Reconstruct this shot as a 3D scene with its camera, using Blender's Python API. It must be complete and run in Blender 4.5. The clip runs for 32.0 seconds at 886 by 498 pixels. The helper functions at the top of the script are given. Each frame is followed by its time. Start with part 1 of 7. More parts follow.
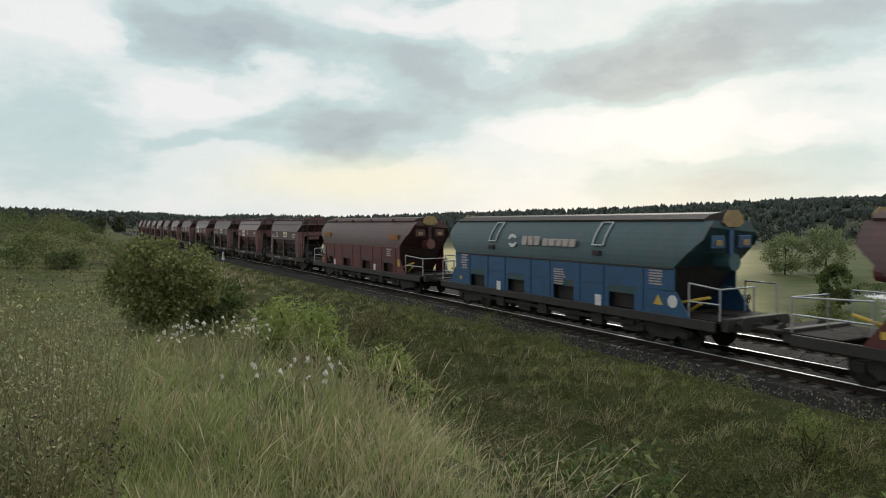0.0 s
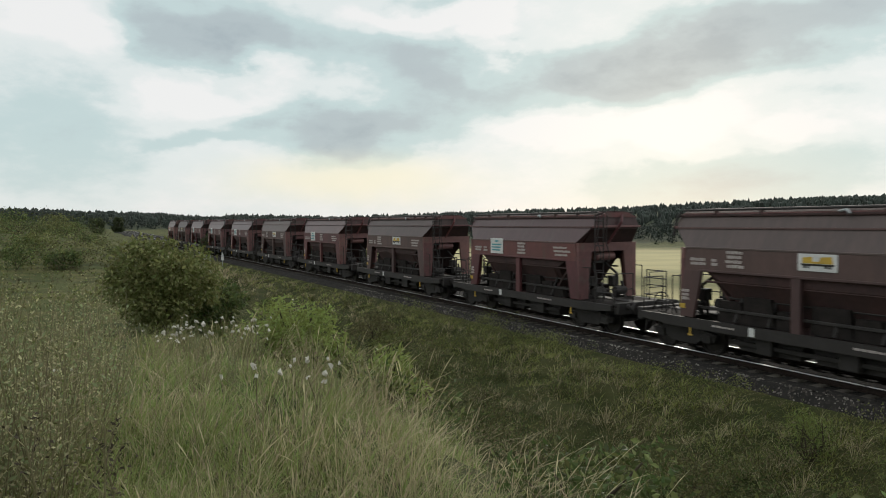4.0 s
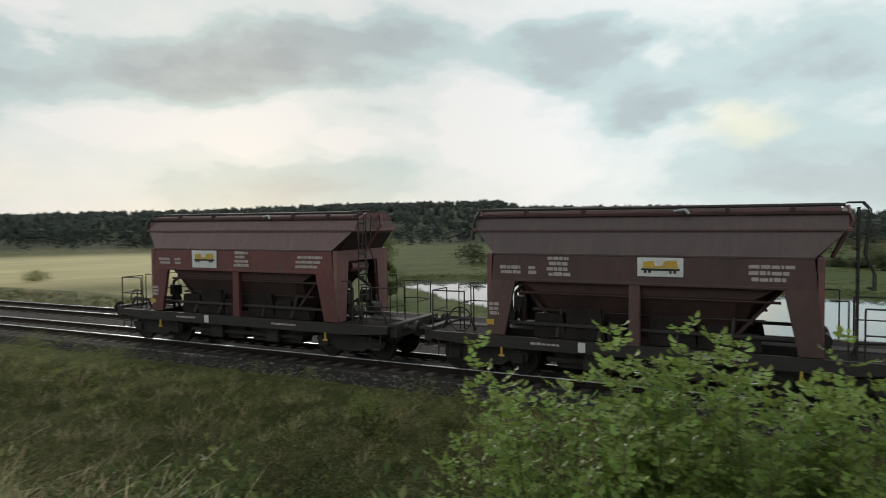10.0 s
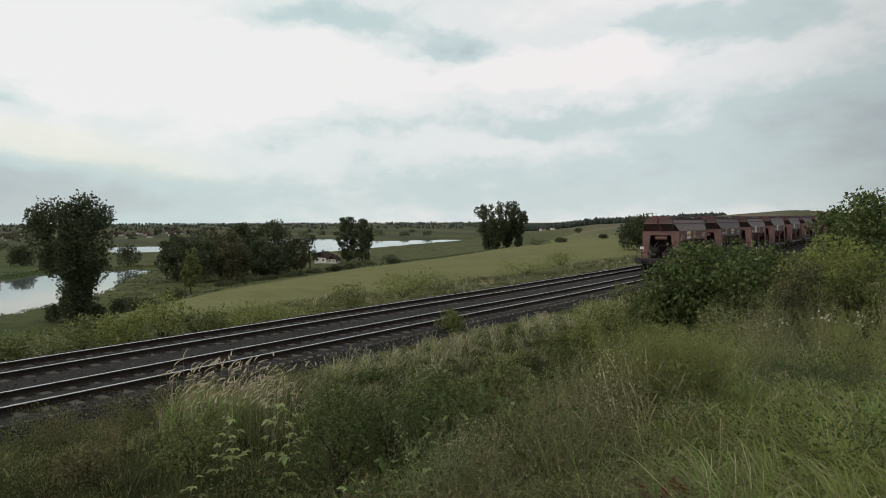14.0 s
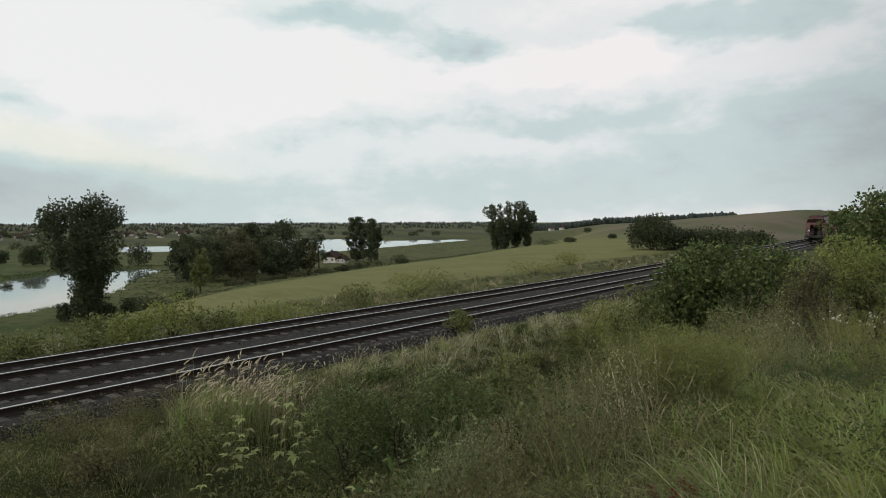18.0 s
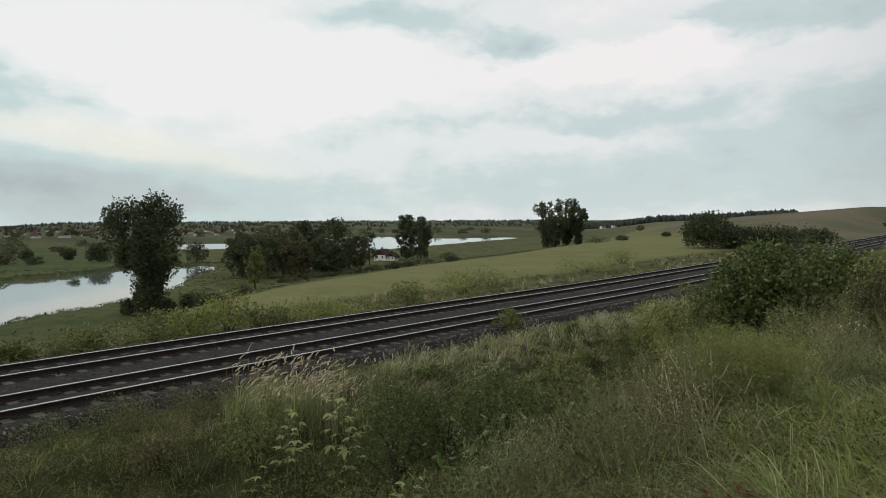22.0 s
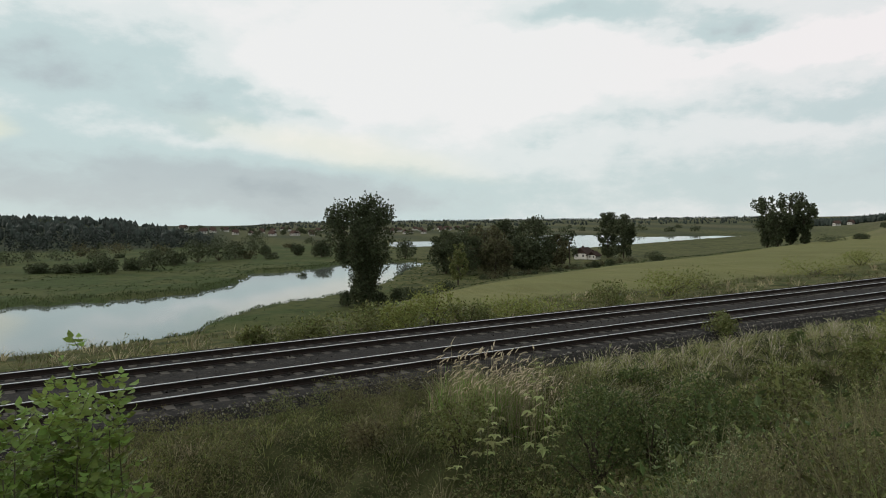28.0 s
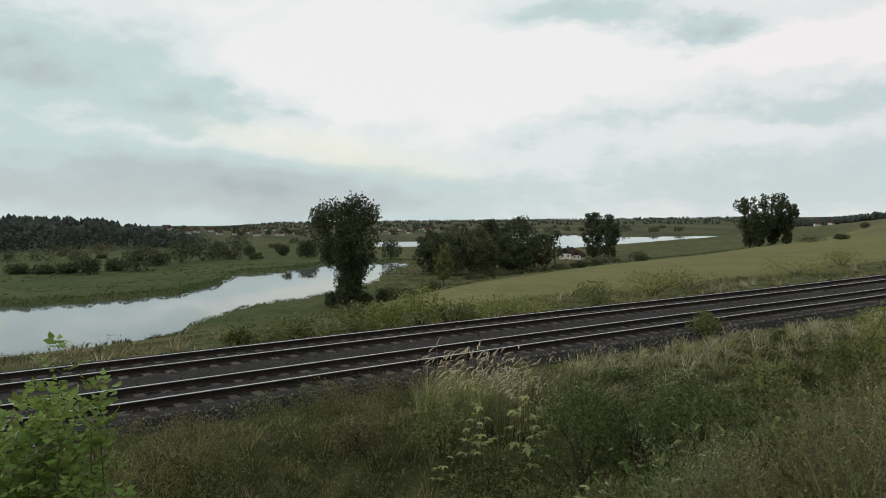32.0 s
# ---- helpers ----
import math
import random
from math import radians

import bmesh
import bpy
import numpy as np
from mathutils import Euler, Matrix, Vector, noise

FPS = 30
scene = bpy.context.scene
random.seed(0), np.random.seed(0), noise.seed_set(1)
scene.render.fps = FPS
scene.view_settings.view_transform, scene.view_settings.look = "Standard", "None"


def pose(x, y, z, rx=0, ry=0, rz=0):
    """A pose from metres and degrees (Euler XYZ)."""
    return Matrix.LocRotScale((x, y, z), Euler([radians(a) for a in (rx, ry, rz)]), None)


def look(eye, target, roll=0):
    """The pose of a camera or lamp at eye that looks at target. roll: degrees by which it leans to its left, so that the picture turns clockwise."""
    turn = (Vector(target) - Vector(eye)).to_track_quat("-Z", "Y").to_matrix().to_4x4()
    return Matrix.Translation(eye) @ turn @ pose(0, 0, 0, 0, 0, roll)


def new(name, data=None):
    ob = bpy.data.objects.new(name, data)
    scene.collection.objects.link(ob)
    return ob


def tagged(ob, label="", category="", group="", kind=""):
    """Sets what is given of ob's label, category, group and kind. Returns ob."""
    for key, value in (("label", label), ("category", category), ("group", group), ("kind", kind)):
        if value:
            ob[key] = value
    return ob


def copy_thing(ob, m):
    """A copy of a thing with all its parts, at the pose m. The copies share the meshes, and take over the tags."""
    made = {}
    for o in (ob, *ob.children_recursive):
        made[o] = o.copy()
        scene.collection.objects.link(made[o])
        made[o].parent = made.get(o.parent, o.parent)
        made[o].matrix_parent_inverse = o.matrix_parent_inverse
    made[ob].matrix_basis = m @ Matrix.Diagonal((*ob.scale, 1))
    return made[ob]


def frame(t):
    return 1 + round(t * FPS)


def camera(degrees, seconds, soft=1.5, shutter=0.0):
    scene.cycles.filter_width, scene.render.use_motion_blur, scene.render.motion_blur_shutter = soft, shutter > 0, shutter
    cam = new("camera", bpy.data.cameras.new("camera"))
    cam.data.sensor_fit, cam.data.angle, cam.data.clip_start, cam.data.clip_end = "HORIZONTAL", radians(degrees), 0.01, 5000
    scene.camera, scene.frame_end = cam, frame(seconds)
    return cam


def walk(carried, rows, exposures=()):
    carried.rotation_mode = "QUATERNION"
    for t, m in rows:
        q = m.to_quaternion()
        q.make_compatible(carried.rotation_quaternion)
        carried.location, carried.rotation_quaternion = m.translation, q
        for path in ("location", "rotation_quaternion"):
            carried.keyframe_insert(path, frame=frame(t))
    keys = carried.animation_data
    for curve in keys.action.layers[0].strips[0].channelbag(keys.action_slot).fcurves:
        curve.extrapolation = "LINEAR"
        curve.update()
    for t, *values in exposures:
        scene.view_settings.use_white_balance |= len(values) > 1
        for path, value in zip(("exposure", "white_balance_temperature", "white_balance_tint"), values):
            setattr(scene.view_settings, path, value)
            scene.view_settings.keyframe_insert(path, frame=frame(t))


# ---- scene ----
cam = camera(67.2, 32.0, soft=0.95, shutter=0.16)
EYE = 4.06
# seconds, turn to the right, tilt, lean (degrees); the tripod stands still on the bank
PAN = [(0, 0, -2.34, .29), (2, .02, -2.34, .32), (3.5, .05, -2.34, .36), (5.5, .06, -2.35, .38), (7, .15, -2.35, .38),
       (7.5, .38, -2.34, .39), (8, 1.1, -2.31, .42), (8.5, 4.22, -2.3, .44), (9, 10.84, -2.26, .45), (9.5, 18.94, -2.3, .47),
       (10, 35.65, -2.32, .48), (10.5, 61.14, -2.34, .45), (11, 82.73, -2.33, .42), (11.5, 100.44, -2.23, .45),
       (12, 111.56, -2.17, .4), (12.5, 117.05, -2.14, .32), (13, 118.68, -2.15, .25), (13.5, 118.34, -2.16, .25),
       (14, 118.02, -2.2, .28), (14.5, 117.62, -2.21, .28), (16.5, 117.28, -2.21, .29), (19.5, 117.26, -2.22, .31),
       (20, 117.03, -2.26, .3), (20.5, 116.59, -2.29, .29), (21, 115.9, -2.33, .3), (21.5, 114.72, -2.36, .29),
       (22, 113.02, -2.37, .33), (22.5, 110.41, -2.37, .36), (23, 107.84, -2.37, .39), (23.5, 105.5, -2.37, .45),
       (24, 103.68, -2.39, .5), (24.5, 102.13, -2.43, .52), (25, 100.6, -2.44, .55), (25.5, 99.14, -2.45, .62),
       (27.5, 96.4, -2.43, .66), (28, 95.96, -2.38, .67), (28.5, 95.95, -2.36, .68), (29, 96.49, -2.37, .67),
       (29.5, 97.01, -2.37, .63), (30, 97.16, -2.38, .63), (32, 97.2, -2.38, .63)]
walk(cam, [(t, pose(0, 0, EYE, 90 + p, r, -y)) for t, y, p, r in PAN],
     exposures=[(0, .28), (9.0, .28), (10.0, .12), (10.7, 0), (32, 0)])

# ---- world and sun ----
SUN_AZ, SUN_EL = 18.5, 12.0
world = bpy.data.worlds.new("world")
scene.world = world
world.use_nodes = True
wt = world.node_tree
wt.nodes.clear()


def wn(kind, **kw):
    n = wt.nodes.new(kind)
    for k, v in kw.items():
        if k == "op":
            n.operation = v
    return n


def wset(n, i, v):
    if isinstance(v, bpy.types.NodeSocket):
        wt.links.new(v, n.inputs[i])
    else:
        n.inputs[i].default_value = v


def wmath(op, a, b=0.0, c=0.0):
    n = wn("ShaderNodeMath", op=op)
    for i, v in enumerate((a, b, c)):
        wset(n, i, v)
    return n.outputs[0]


def wvec(op, a, b=(0, 0, 0)):
    n = wn("ShaderNodeVectorMath", op=op)
    wset(n, 0, a)
    wset(n, 1, b)
    return n


def wmix(fac, a, b):
    n = wn("ShaderNodeMix")
    n.data_type = "RGBA"
    wset(n, 0, fac)
    wset(n, 6, a)
    wset(n, 7, b)
    return n.outputs[2]


coord = wn("ShaderNodeTexCoord").outputs["Generated"]
sep = wn("ShaderNodeSeparateXYZ")
wset(sep, 0, coord)
az_s = wmath("MULTIPLY", wmath("ARCTAN2", sep.outputs[0], sep.outputs[1]), 57.2958)
el_s = wmath("MULTIPLY", wmath("ARCSINE", sep.outputs[2]), 57.2958)
com = wn("ShaderNodeCombineXYZ")
wset(com, 0, az_s)
wset(com, 1, el_s)
flat = com.outputs[0]


def wnoise(vec, scale, detail, rough=0.55):
    n = wn("ShaderNodeTexNoise")
    wset(n, "Vector", vec)
    wset(n, "Scale", scale)
    wset(n, "Detail", detail)
    wset(n, "Roughness", rough)
    return n


# ragged edges: the sky's coordinates are stirred by noise before the cloud masses are laid out
stretch = wvec("MULTIPLY", coord, (7.0, 7.0, 15.0)).outputs[0]
stir = wvec("MULTIPLY", wvec("SUBTRACT", wnoise(stretch, 1.0, 6, .52).outputs["Color"], (.5, .5, .5)).outputs[0], (14.0, 6.5, 0)).outputs[0]
bent = wvec("ADD", flat, stir).outputs[0]


calm = wvec("ADD", flat, wvec("MULTIPLY", stir, (.4, .4, 0)).outputs[0]).outputs[0]


def mass(az, el, w, h, lean=0.0, field_of=bent):
    d = wvec("SUBTRACT", field_of, (az, el, 0)).outputs[0]
    if lean:
        r = wn("ShaderNodeVectorRotate")
        r.rotation_type = "Z_AXIS"
        wset(r, "Vector", d)
        wset(r, "Angle", -radians(lean))
        d = r.outputs[0]
    ln = wvec("LENGTH", wvec("MULTIPLY", d, (1 / w, 1 / h, 0)).outputs[0]).outputs["Value"]
    m = wn("ShaderNodeMapRange")
    m.interpolation_type = "SMOOTHSTEP"
    wset(m, 0, ln)
    for i, v in ((1, 0.1), (2, 1.45), (3, 1.0), (4, 0.0)):
        wset(m, i, v)
    return m.outputs[0]


# azimuth, height, half width, half height (degrees), density, lean of each ragged grey cloud
GREY_SUNWARD = [(-17.7, 14.9, 9.9, 3.4, .78, 0), (-1.1, 12.0, 8.1, 3.0, .62, -15), (-7.8, 7.5, 10.5, 2.4, .85, 0), (14.5, 12.4, 10.3, 2.6, .82, 0), (27.3, 14.4, 10.6, 2.8, .85, 0), (1.0, 18.2, 5.7, 1.0, .5, 0),
                (-20.9, 6.7, 3.8, .7, .3, 0), (47.0, 13.4, 8.3, 3.1, .8, 0), (52.7, 9.2, 5.4, 1.6, .6, 0), (30.3, 8.6, 4.7, 2.8, .25, 0)]
GREY_EAST = [(64.6, 11.5, 14.1, 4.3, .62, 0), (79.2, 9.6, 7.0, 1.8, .42, 0), (109, 16.8, 11, 2.0, .5, 0), (119, 14.2, 4.0, 1.2, .3, 0), (107.0, 7.6, 7, 1.6, .28, 0), (124, 8.8, 13, 1.5, .32, 5),
             (94.0, 12.3, 4.2, .6, .3, 0), (141.6, 15.3, 12.7, 1.8, .48, 0), (120.6, 14.6, 5.3, 1.6, .35, 0), (85.4, 9.7, 2.6, 1.6, .3, 0)]
# the same for the smooth, wide sheets of thin cloud
SHEET = [(23.2, 3.0, 13.0, 2.8, .6, 2), (-30.3, 6.5, 9.0, 6.1, .4, 0), (-4.0, 12.4, 23.5, 5.9, .15, 0), (70, 3.2, 26, 4.2, .66, -4), (90, 2.0, 16, 3.6, .34, -6), (145, 5.4, 20, 6.5, .42, 0), (118, 2.6, 20, 3.6, .36, 0),
         (170, 7, 22, 9, .7, 0)]
# the thin bright veils
BRIGHT = [(-29.0, 14.6, 4.8, 2.3), (-20.8, 10.0, 5.0, 1.9), (-14.7, 12.1, 2.2, 1.8), (-1.1, 16.9, 5.3, 1.7), (4.2, 15.5, 2.1, 3.1), (8.0, 7.4, 7.1, 2.0), (18.9, 7.4, 4.7, 2.2), (28.9, 7.3, 3.3, 1.7), (39.9, 7.8, 5.7, 3.4), (53.3, 13.2, 2.1, 1.7),
          (46.6, 4.6, 10.4, 2.4), (93.5, 13.3, 15, 5.5), (103, 12.5, 11, 3.2), (125.4, 12.6, 10.7, 1.7), (133.2, 14.0, 4.0, 1.1)]
dens = wmath("MULTIPLY_ADD", wnoise(stretch, 1.7, 7, .62).outputs["Fac"], 0.5, -0.06)
for az, el, w, h, k, lean in GREY_SUNWARD + GREY_EAST:
    dens = wmath("MULTIPLY_ADD", mass(az, el, w, h, lean), k * .78, dens)
for az, el, w, h, k, lean in SHEET:
    dens = wmath("MULTIPLY_ADD", mass(az, el, w, h, lean, calm), k * .85, dens)
for az, el, w, h in BRIGHT:
    dens = wmath("MULTIPLY_ADD", mass(az, el, w, h), -0.34, dens)
ramp = wn("ShaderNodeValToRGB")
wset(ramp, 0, dens)
cr = ramp.color_ramp
cr.interpolation = "EASE"
cr.elements[0].position, cr.elements[0].color = 0.06, (.915, .918, .912, 1)
cr.elements[1].position, cr.elements[1].color = 1.0, (.40, .47, .505, 1)
for pos, col in ((.28, (.8, .855, .85, 1)), (.52, (.58, .708, .715, 1)), (.8, (.485, .562, .588, 1))):
    e = cr.elements.new(pos)
    e.color = col
sky = wn("ShaderNodeTexSky")
sky.sky_type = "NISHITA"
sky.sun_disc = False
sky.sun_elevation, sky.sun_rotation = radians(SUN_EL), radians(SUN_AZ)
low = wn("ShaderNodeMapRange")
low.interpolation_type = "SMOOTHSTEP"
wset(low, 0, el_s)
for i, v in ((1, 0.5), (2, 7.5), (3, 1.0), (4, 0.0)):
    wset(low, i, v)
# evening warmth low in the sky, under the sun and away to the right
warm = wmath("MULTIPLY", mass(-7.5, 3.7, 11, 2.1, 0, calm), .75)
warm = wmath("MAXIMUM", warm, wmath("MULTIPLY", mass(88, 6.1, 12, 1.3, -11, calm), .3))
warm = wmath("MAXIMUM", warm, wmath("MULTIPLY", mass(58.8, 6.8, 4, 1.4), .55))
side = wn("ShaderNodeMapRange")
side.interpolation_type = "SMOOTHSTEP"
wset(side, 0, az_s)
for i, v in ((1, 100.0), (2, 132.0), (3, 0.0), (4, 1.0)):
    wset(side, i, v)
tint = wvec("MULTIPLY", ramp.outputs[0], wmix(side.outputs[0], (1.0, 1.0, 1.0, 1), (1.035, .99, 1.0, 1))).outputs[0]
cloud = wmix(warm, tint, (1.0, .93, .68, 1))
haze = wmix(wmath("MULTIPLY", low.outputs[0], .22), cloud, (.74, .78, .76, 1))
bg_sky, bg_cloud = wn("ShaderNodeBackground"), wn("ShaderNodeBackground")
wset(bg_sky, 0, sky.outputs[0])
wset(bg_sky, 1, .05)
wset(bg_cloud, 0, haze)
facing = wvec("DOT_PRODUCT", coord, (math.sin(radians(SUN_AZ)), math.cos(radians(SUN_AZ)), 0)).outputs["Value"]
away = wn("ShaderNodeMapRange")
away.interpolation_type = "SMOOTHSTEP"
wset(away, 0, facing)
for i, v in ((1, -.45), (2, -.95), (3, 1.0), (4, .5)):
    wset(away, i, v)
# the evening cloud deck is duller away from the low sun
thick = wn("ShaderNodeMapRange")
thick.interpolation_type = "SMOOTHSTEP"
wset(thick, 0, wmath("ABSOLUTE", wmath("ADD", az_s, 5.0)))
for i, v in ((1, 32.0), (2, 60.0), (3, .82), (4, 1.0)):
    wset(thick, i, v)
# and thicker before the sun
wset(bg_cloud, 1, wmath("MULTIPLY", away.outputs[0], thick.outputs[0]))
both = wn("ShaderNodeMixShader")
wset(both, 0, .92)
wset(both, 1, bg_sky.outputs[0])
wset(both, 2, bg_cloud.outputs[0])
out = wn("ShaderNodeOutputWorld")
wset(out, 0, both.outputs[0])
sun = new("sun", bpy.data.lights.new("sun", "SUN"))
sun.data.energy, sun.data.angle, sun.data.color = 1.15, radians(16), (1, .93, .82)
sx, sy = math.sin(radians(SUN_AZ)), math.cos(radians(SUN_AZ))
sun.matrix_world = look((sx * 50, sy * 50, 50 * math.tan(radians(SUN_EL + 8))), (0, 0, 0))
scene.view_settings.exposure = 0.0


# ---- materials ----
def material(name, col, col2=None, scale=4.0, rough=.8, metal=0.0, bump=0.0, bscale=None, spots=None, through_light=0.0, island=0.0, third=None, obvar=0.0, stretch3=None):
    """A surface whose colour wanders between two tones at two sizes, with fine relief."""
    m = bpy.data.materials.new(name)
    m.use_nodes = True
    nt = m.node_tree
    nd, ln = nt.nodes, nt.links
    b = nd["Principled BSDF"]
    b.inputs["Roughness"].default_value, b.inputs["Metallic"].default_value = rough, metal
    tc = nd.new("ShaderNodeTexCoord").outputs["Object"]
    if stretch3:
        mp = nd.new("ShaderNodeMapping")
        mp.inputs["Scale"].default_value = stretch3
        ln.new(tc, mp.inputs[0])
        tc = mp.outputs[0]
    if rough >= .85:
        b.inputs["Specular IOR Level"].default_value = .12
    col2 = col2 or tuple(c * .7 for c in col)

    def tex(sc, det=5):
        n = nd.new("ShaderNodeTexNoise")
        n.inputs["Scale"].default_value, n.inputs["Detail"].default_value, n.inputs["Roughness"].default_value = sc, det, .62
        ln.new(tc, n.inputs["Vector"])
        return n.outputs["Fac"]

    def mix(f, a, c, kind="MIX"):
        n = nd.new("ShaderNodeMix")
        n.data_type, n.blend_type = "RGBA", kind
        for i, v in ((0, f), (6, a), (7, c)):
            if isinstance(v, bpy.types.NodeSocket):
                ln.new(v, n.inputs[i])
            else:
                n.inputs[i].default_value = v if i == 0 else (*v, 1)
        return n.outputs[2]

    def span(v, a, c, lo=0.0, hi=1.0):
        n = nd.new("ShaderNodeMapRange")
        ln.new(v, n.inputs[0])
        for i, x in ((1, a), (2, c), (3, lo), (4, hi)):
            n.inputs[i].default_value = x
        return n.outputs[0]

    big, fine = tex(scale), tex(scale * 7.3)
    c = mix(span(big, .35, .65), col, col2)
    c = mix(span(fine, .3, .7, 0, .45), c, tuple(x * .6 for x in col2))
    if spots:
        c = mix(span(tex(scale * 2.3, 8), .55, .68), c, spots)
    if island or obvar:
        src = nd.new("ShaderNodeNewGeometry").outputs["Random Per Island"] if island else nd.new("ShaderNodeObjectInfo").outputs["Random"]
        amt = island or obvar
        if third:
            wave = nd.new("ShaderNodeMath")
            wave.operation = "PINGPONG"
            wave.inputs[1].default_value = .083
            ln.new(src, wave.inputs[0])
            c = mix(span(wave.outputs[0], .05, .065), c, third)
        hsv = nd.new("ShaderNodeHueSaturation")
        ln.new(c, hsv.inputs["Color"])
        ln.new(span(src, 0, 1, 1 - amt, 1 + amt), hsv.inputs["Value"])
        ln.new(span(src, 0, 1, .5 - amt * .06, .5 + amt * .05), hsv.inputs["Hue"])
        c = hsv.outputs[0]
    ln.new(c, b.inputs["Base Color"])
    if bump:
        bp = nd.new("ShaderNodeBump")
        bp.inputs["Strength"].default_value = bump
        bp.inputs["Distance"].default_value = .02
        ln.new(tex(bscale or scale * 9, 6), bp.inputs["Height"])
        ln.new(bp.outputs[0], b.inputs["Normal"])
    if through_light:
        b.inputs["Specular IOR Level"].default_value = .22
        tr = nd.new("ShaderNodeBsdfTranslucent")
        ln.new(c, tr.inputs[0])
        ms = nd.new("ShaderNodeMixShader")
        ms.inputs[0].default_value = through_light
        ln.new(b.outputs[0], ms.inputs[1])
        ln.new(tr.outputs[0], ms.inputs[2])
        ln.new(ms.outputs[0], nd["Material Output"].inputs[0])
    return m


GRASS = material("grass", (.306, .400, .126), (.194, .290, .072), 2.0, .6, through_light=.5, island=.4, third=(.469, .400, .264))
GRASS_MID = material("grass_mid", (.285, .325, .108), (.17, .215, .064), 2.0, .6, through_light=.45, island=.45, third=(.367, .310, .204))
GRASS_OLIVE = material("grass_olive", (.214, .222, .082), (.124, .140, .048), 2.0, .6, through_light=.4, island=.35, third=(.245, .210, .132))
GRASS_LOW = material("verge_grass", (.135, .150, .055), (.075, .090, .032), .35, .7, through_light=.42, island=.4, third=(.173, .150, .096))
GRASS_LUSH = material("grass_lush", (.34, .385, .1), (.17, .21, .05), 2.6, .55, through_light=.45, island=.35, third=(.36, .35, .17))
GRASS_PALE = material("grass_pale", (.37, .37, .17), (.26, .285, .11), .6, .7, through_light=.4, island=.3, third=(.510, .440, .360))
MUGWORT_TONE = material("mugwort_seed", (.48, .45, .275), (.35, .34, .19), 2.0, .8, through_light=.3, island=.35)
GRASS_VERGE = material("grass_verge", (.357, .385, .126), (.224, .265, .078), .8, .65, through_light=.42, island=.3, third=(.337, .300, .180))
LEAF_PALE = material("leaf_pale", (.46, .5, .23), (.33, .37, .15), 1.2, .6, through_light=.45, obvar=.3)
LEAF_GOLD = material("leaf_gold", (.265, .29, .088), (.185, .21, .06), .8, .7, through_light=.35, island=.3)
STRAW = material("straw", (.52, .46, .3), (.4, .34, .2), 1.0, .7, through_light=.3, island=.3)
PLUME = material("plume", (.72, .63, .46), (.6, .51, .36), 2.0, .8, through_light=.35, island=.25)
WEED = material("weed", (.26, .24, .135), (.19, .18, .09), 2.0, .8, through_light=.2, island=.35)
PETAL = material("seed_fluff", (.75, .74, .68), (.6, .58, .5), 3.0, .9, through_light=.3)
LEAF_DARK = material("leaf_dark", (.097, .135, .043), (.061, .090, .030), .8, .6, through_light=.3, island=.4, third=(.153, .175, .062))
LEAF_MID = material("leaf_mid", (.168, .188, .062), (.114, .135, .044), .8, .5, through_light=.35, island=.4, third=(.204, .210, .082))
LEAF_LIGHT = material("leaf_light", (.275, .330, .102), (.194, .250, .072), .8, .4, through_light=.5, island=.35)
LEAF_ASH = material("leaf_ash", (.28, .38, .095), (.17, .25, .062), 1.5, .4, through_light=.42, island=.35)
LEAF_BROWN = material("leaf_brown", (.195, .175, .085), (.13, .125, .058), .8, .6, through_light=.3, island=.4)
DOCK = material("dock_red", (.3, .07, .05), (.2, .06, .045), 3.0, .7, through_light=.3, island=.3)
STEM = material("green_stem", (.1, .1, .045), (.07, .065, .035), 3.0, .8)
LEAF_SAGE = material("leaf_sage", (.25, .29, .145), (.175, .215, .1), .3, .6, through_light=.35, island=.35)
LEAF_FAR = material("leaf_far", (.092, .108, .054), (.06, .075, .04), .12, .7, through_light=.3, island=.4)
WOODS = material("woods", (.032, .046, .034), (.022, .033, .026), .02, .8, island=.35)
BARK = material("bark", (.1, .085, .06), (.06, .05, .038), 3.0, .9, bump=.6)
BALLAST = material("ballast", (.038, .036, .033), (.023, .022, .021), 3.0, .95, bump=1.0, bscale=22, spots=(.085, .075, .065))
STONE = material("ballast_stone", (.27, .25, .225), (.13, .12, .108), 2.0, .9, island=.5)
# stones between the rails: oily, with the rails' shadow put into the tone
STONE_DARK = material("oily_shaded_stone", (.06, .054, .048), (.03, .027, .025), 2.0, .9, island=.5)
RAIL_SIDE = material("rail_rust", (.036, .026, .021), (.022, .017, .015), 5.0, .85, bump=.3)
RAIL_TOP = material("rail_head", (.68, .68, .68), (.58, .58, .58), 3.0, .34, 1.0)
SLEEPER = material("sleeper_concrete", (.145, .133, .117), (.075, .068, .058), 4.0, .9, bump=.5, obvar=.25, spots=(.1, .085, .07))
RED = material("wagon_red", (.14, .042, .043), (.1, .034, .035), .9, .55, bump=.12, spots=(.085, .042, .036), obvar=.22, stretch3=(1, 1, .5))
RED_TOP = material("wagon_upper", (.105, .05, .05), (.076, .039, .039), .8, .42, bump=.12, spots=(.085, .058, .053), obvar=.25, stretch3=(2, 1, .3))
RED_DULL = material("wagon_dull", (.105, .058, .053), (.075, .045, .042), .9, .6, bump=.12, spots=(.085, .05, .045), obvar=.2, stretch3=(1, 1, .5))
RED_TOP_DULL = material("wagon_upper_dull", (.1, .066, .06), (.07, .05, .046), .8, .5, bump=.12, spots=(.085, .058, .053), obvar=.22, stretch3=(2, 1, .3))
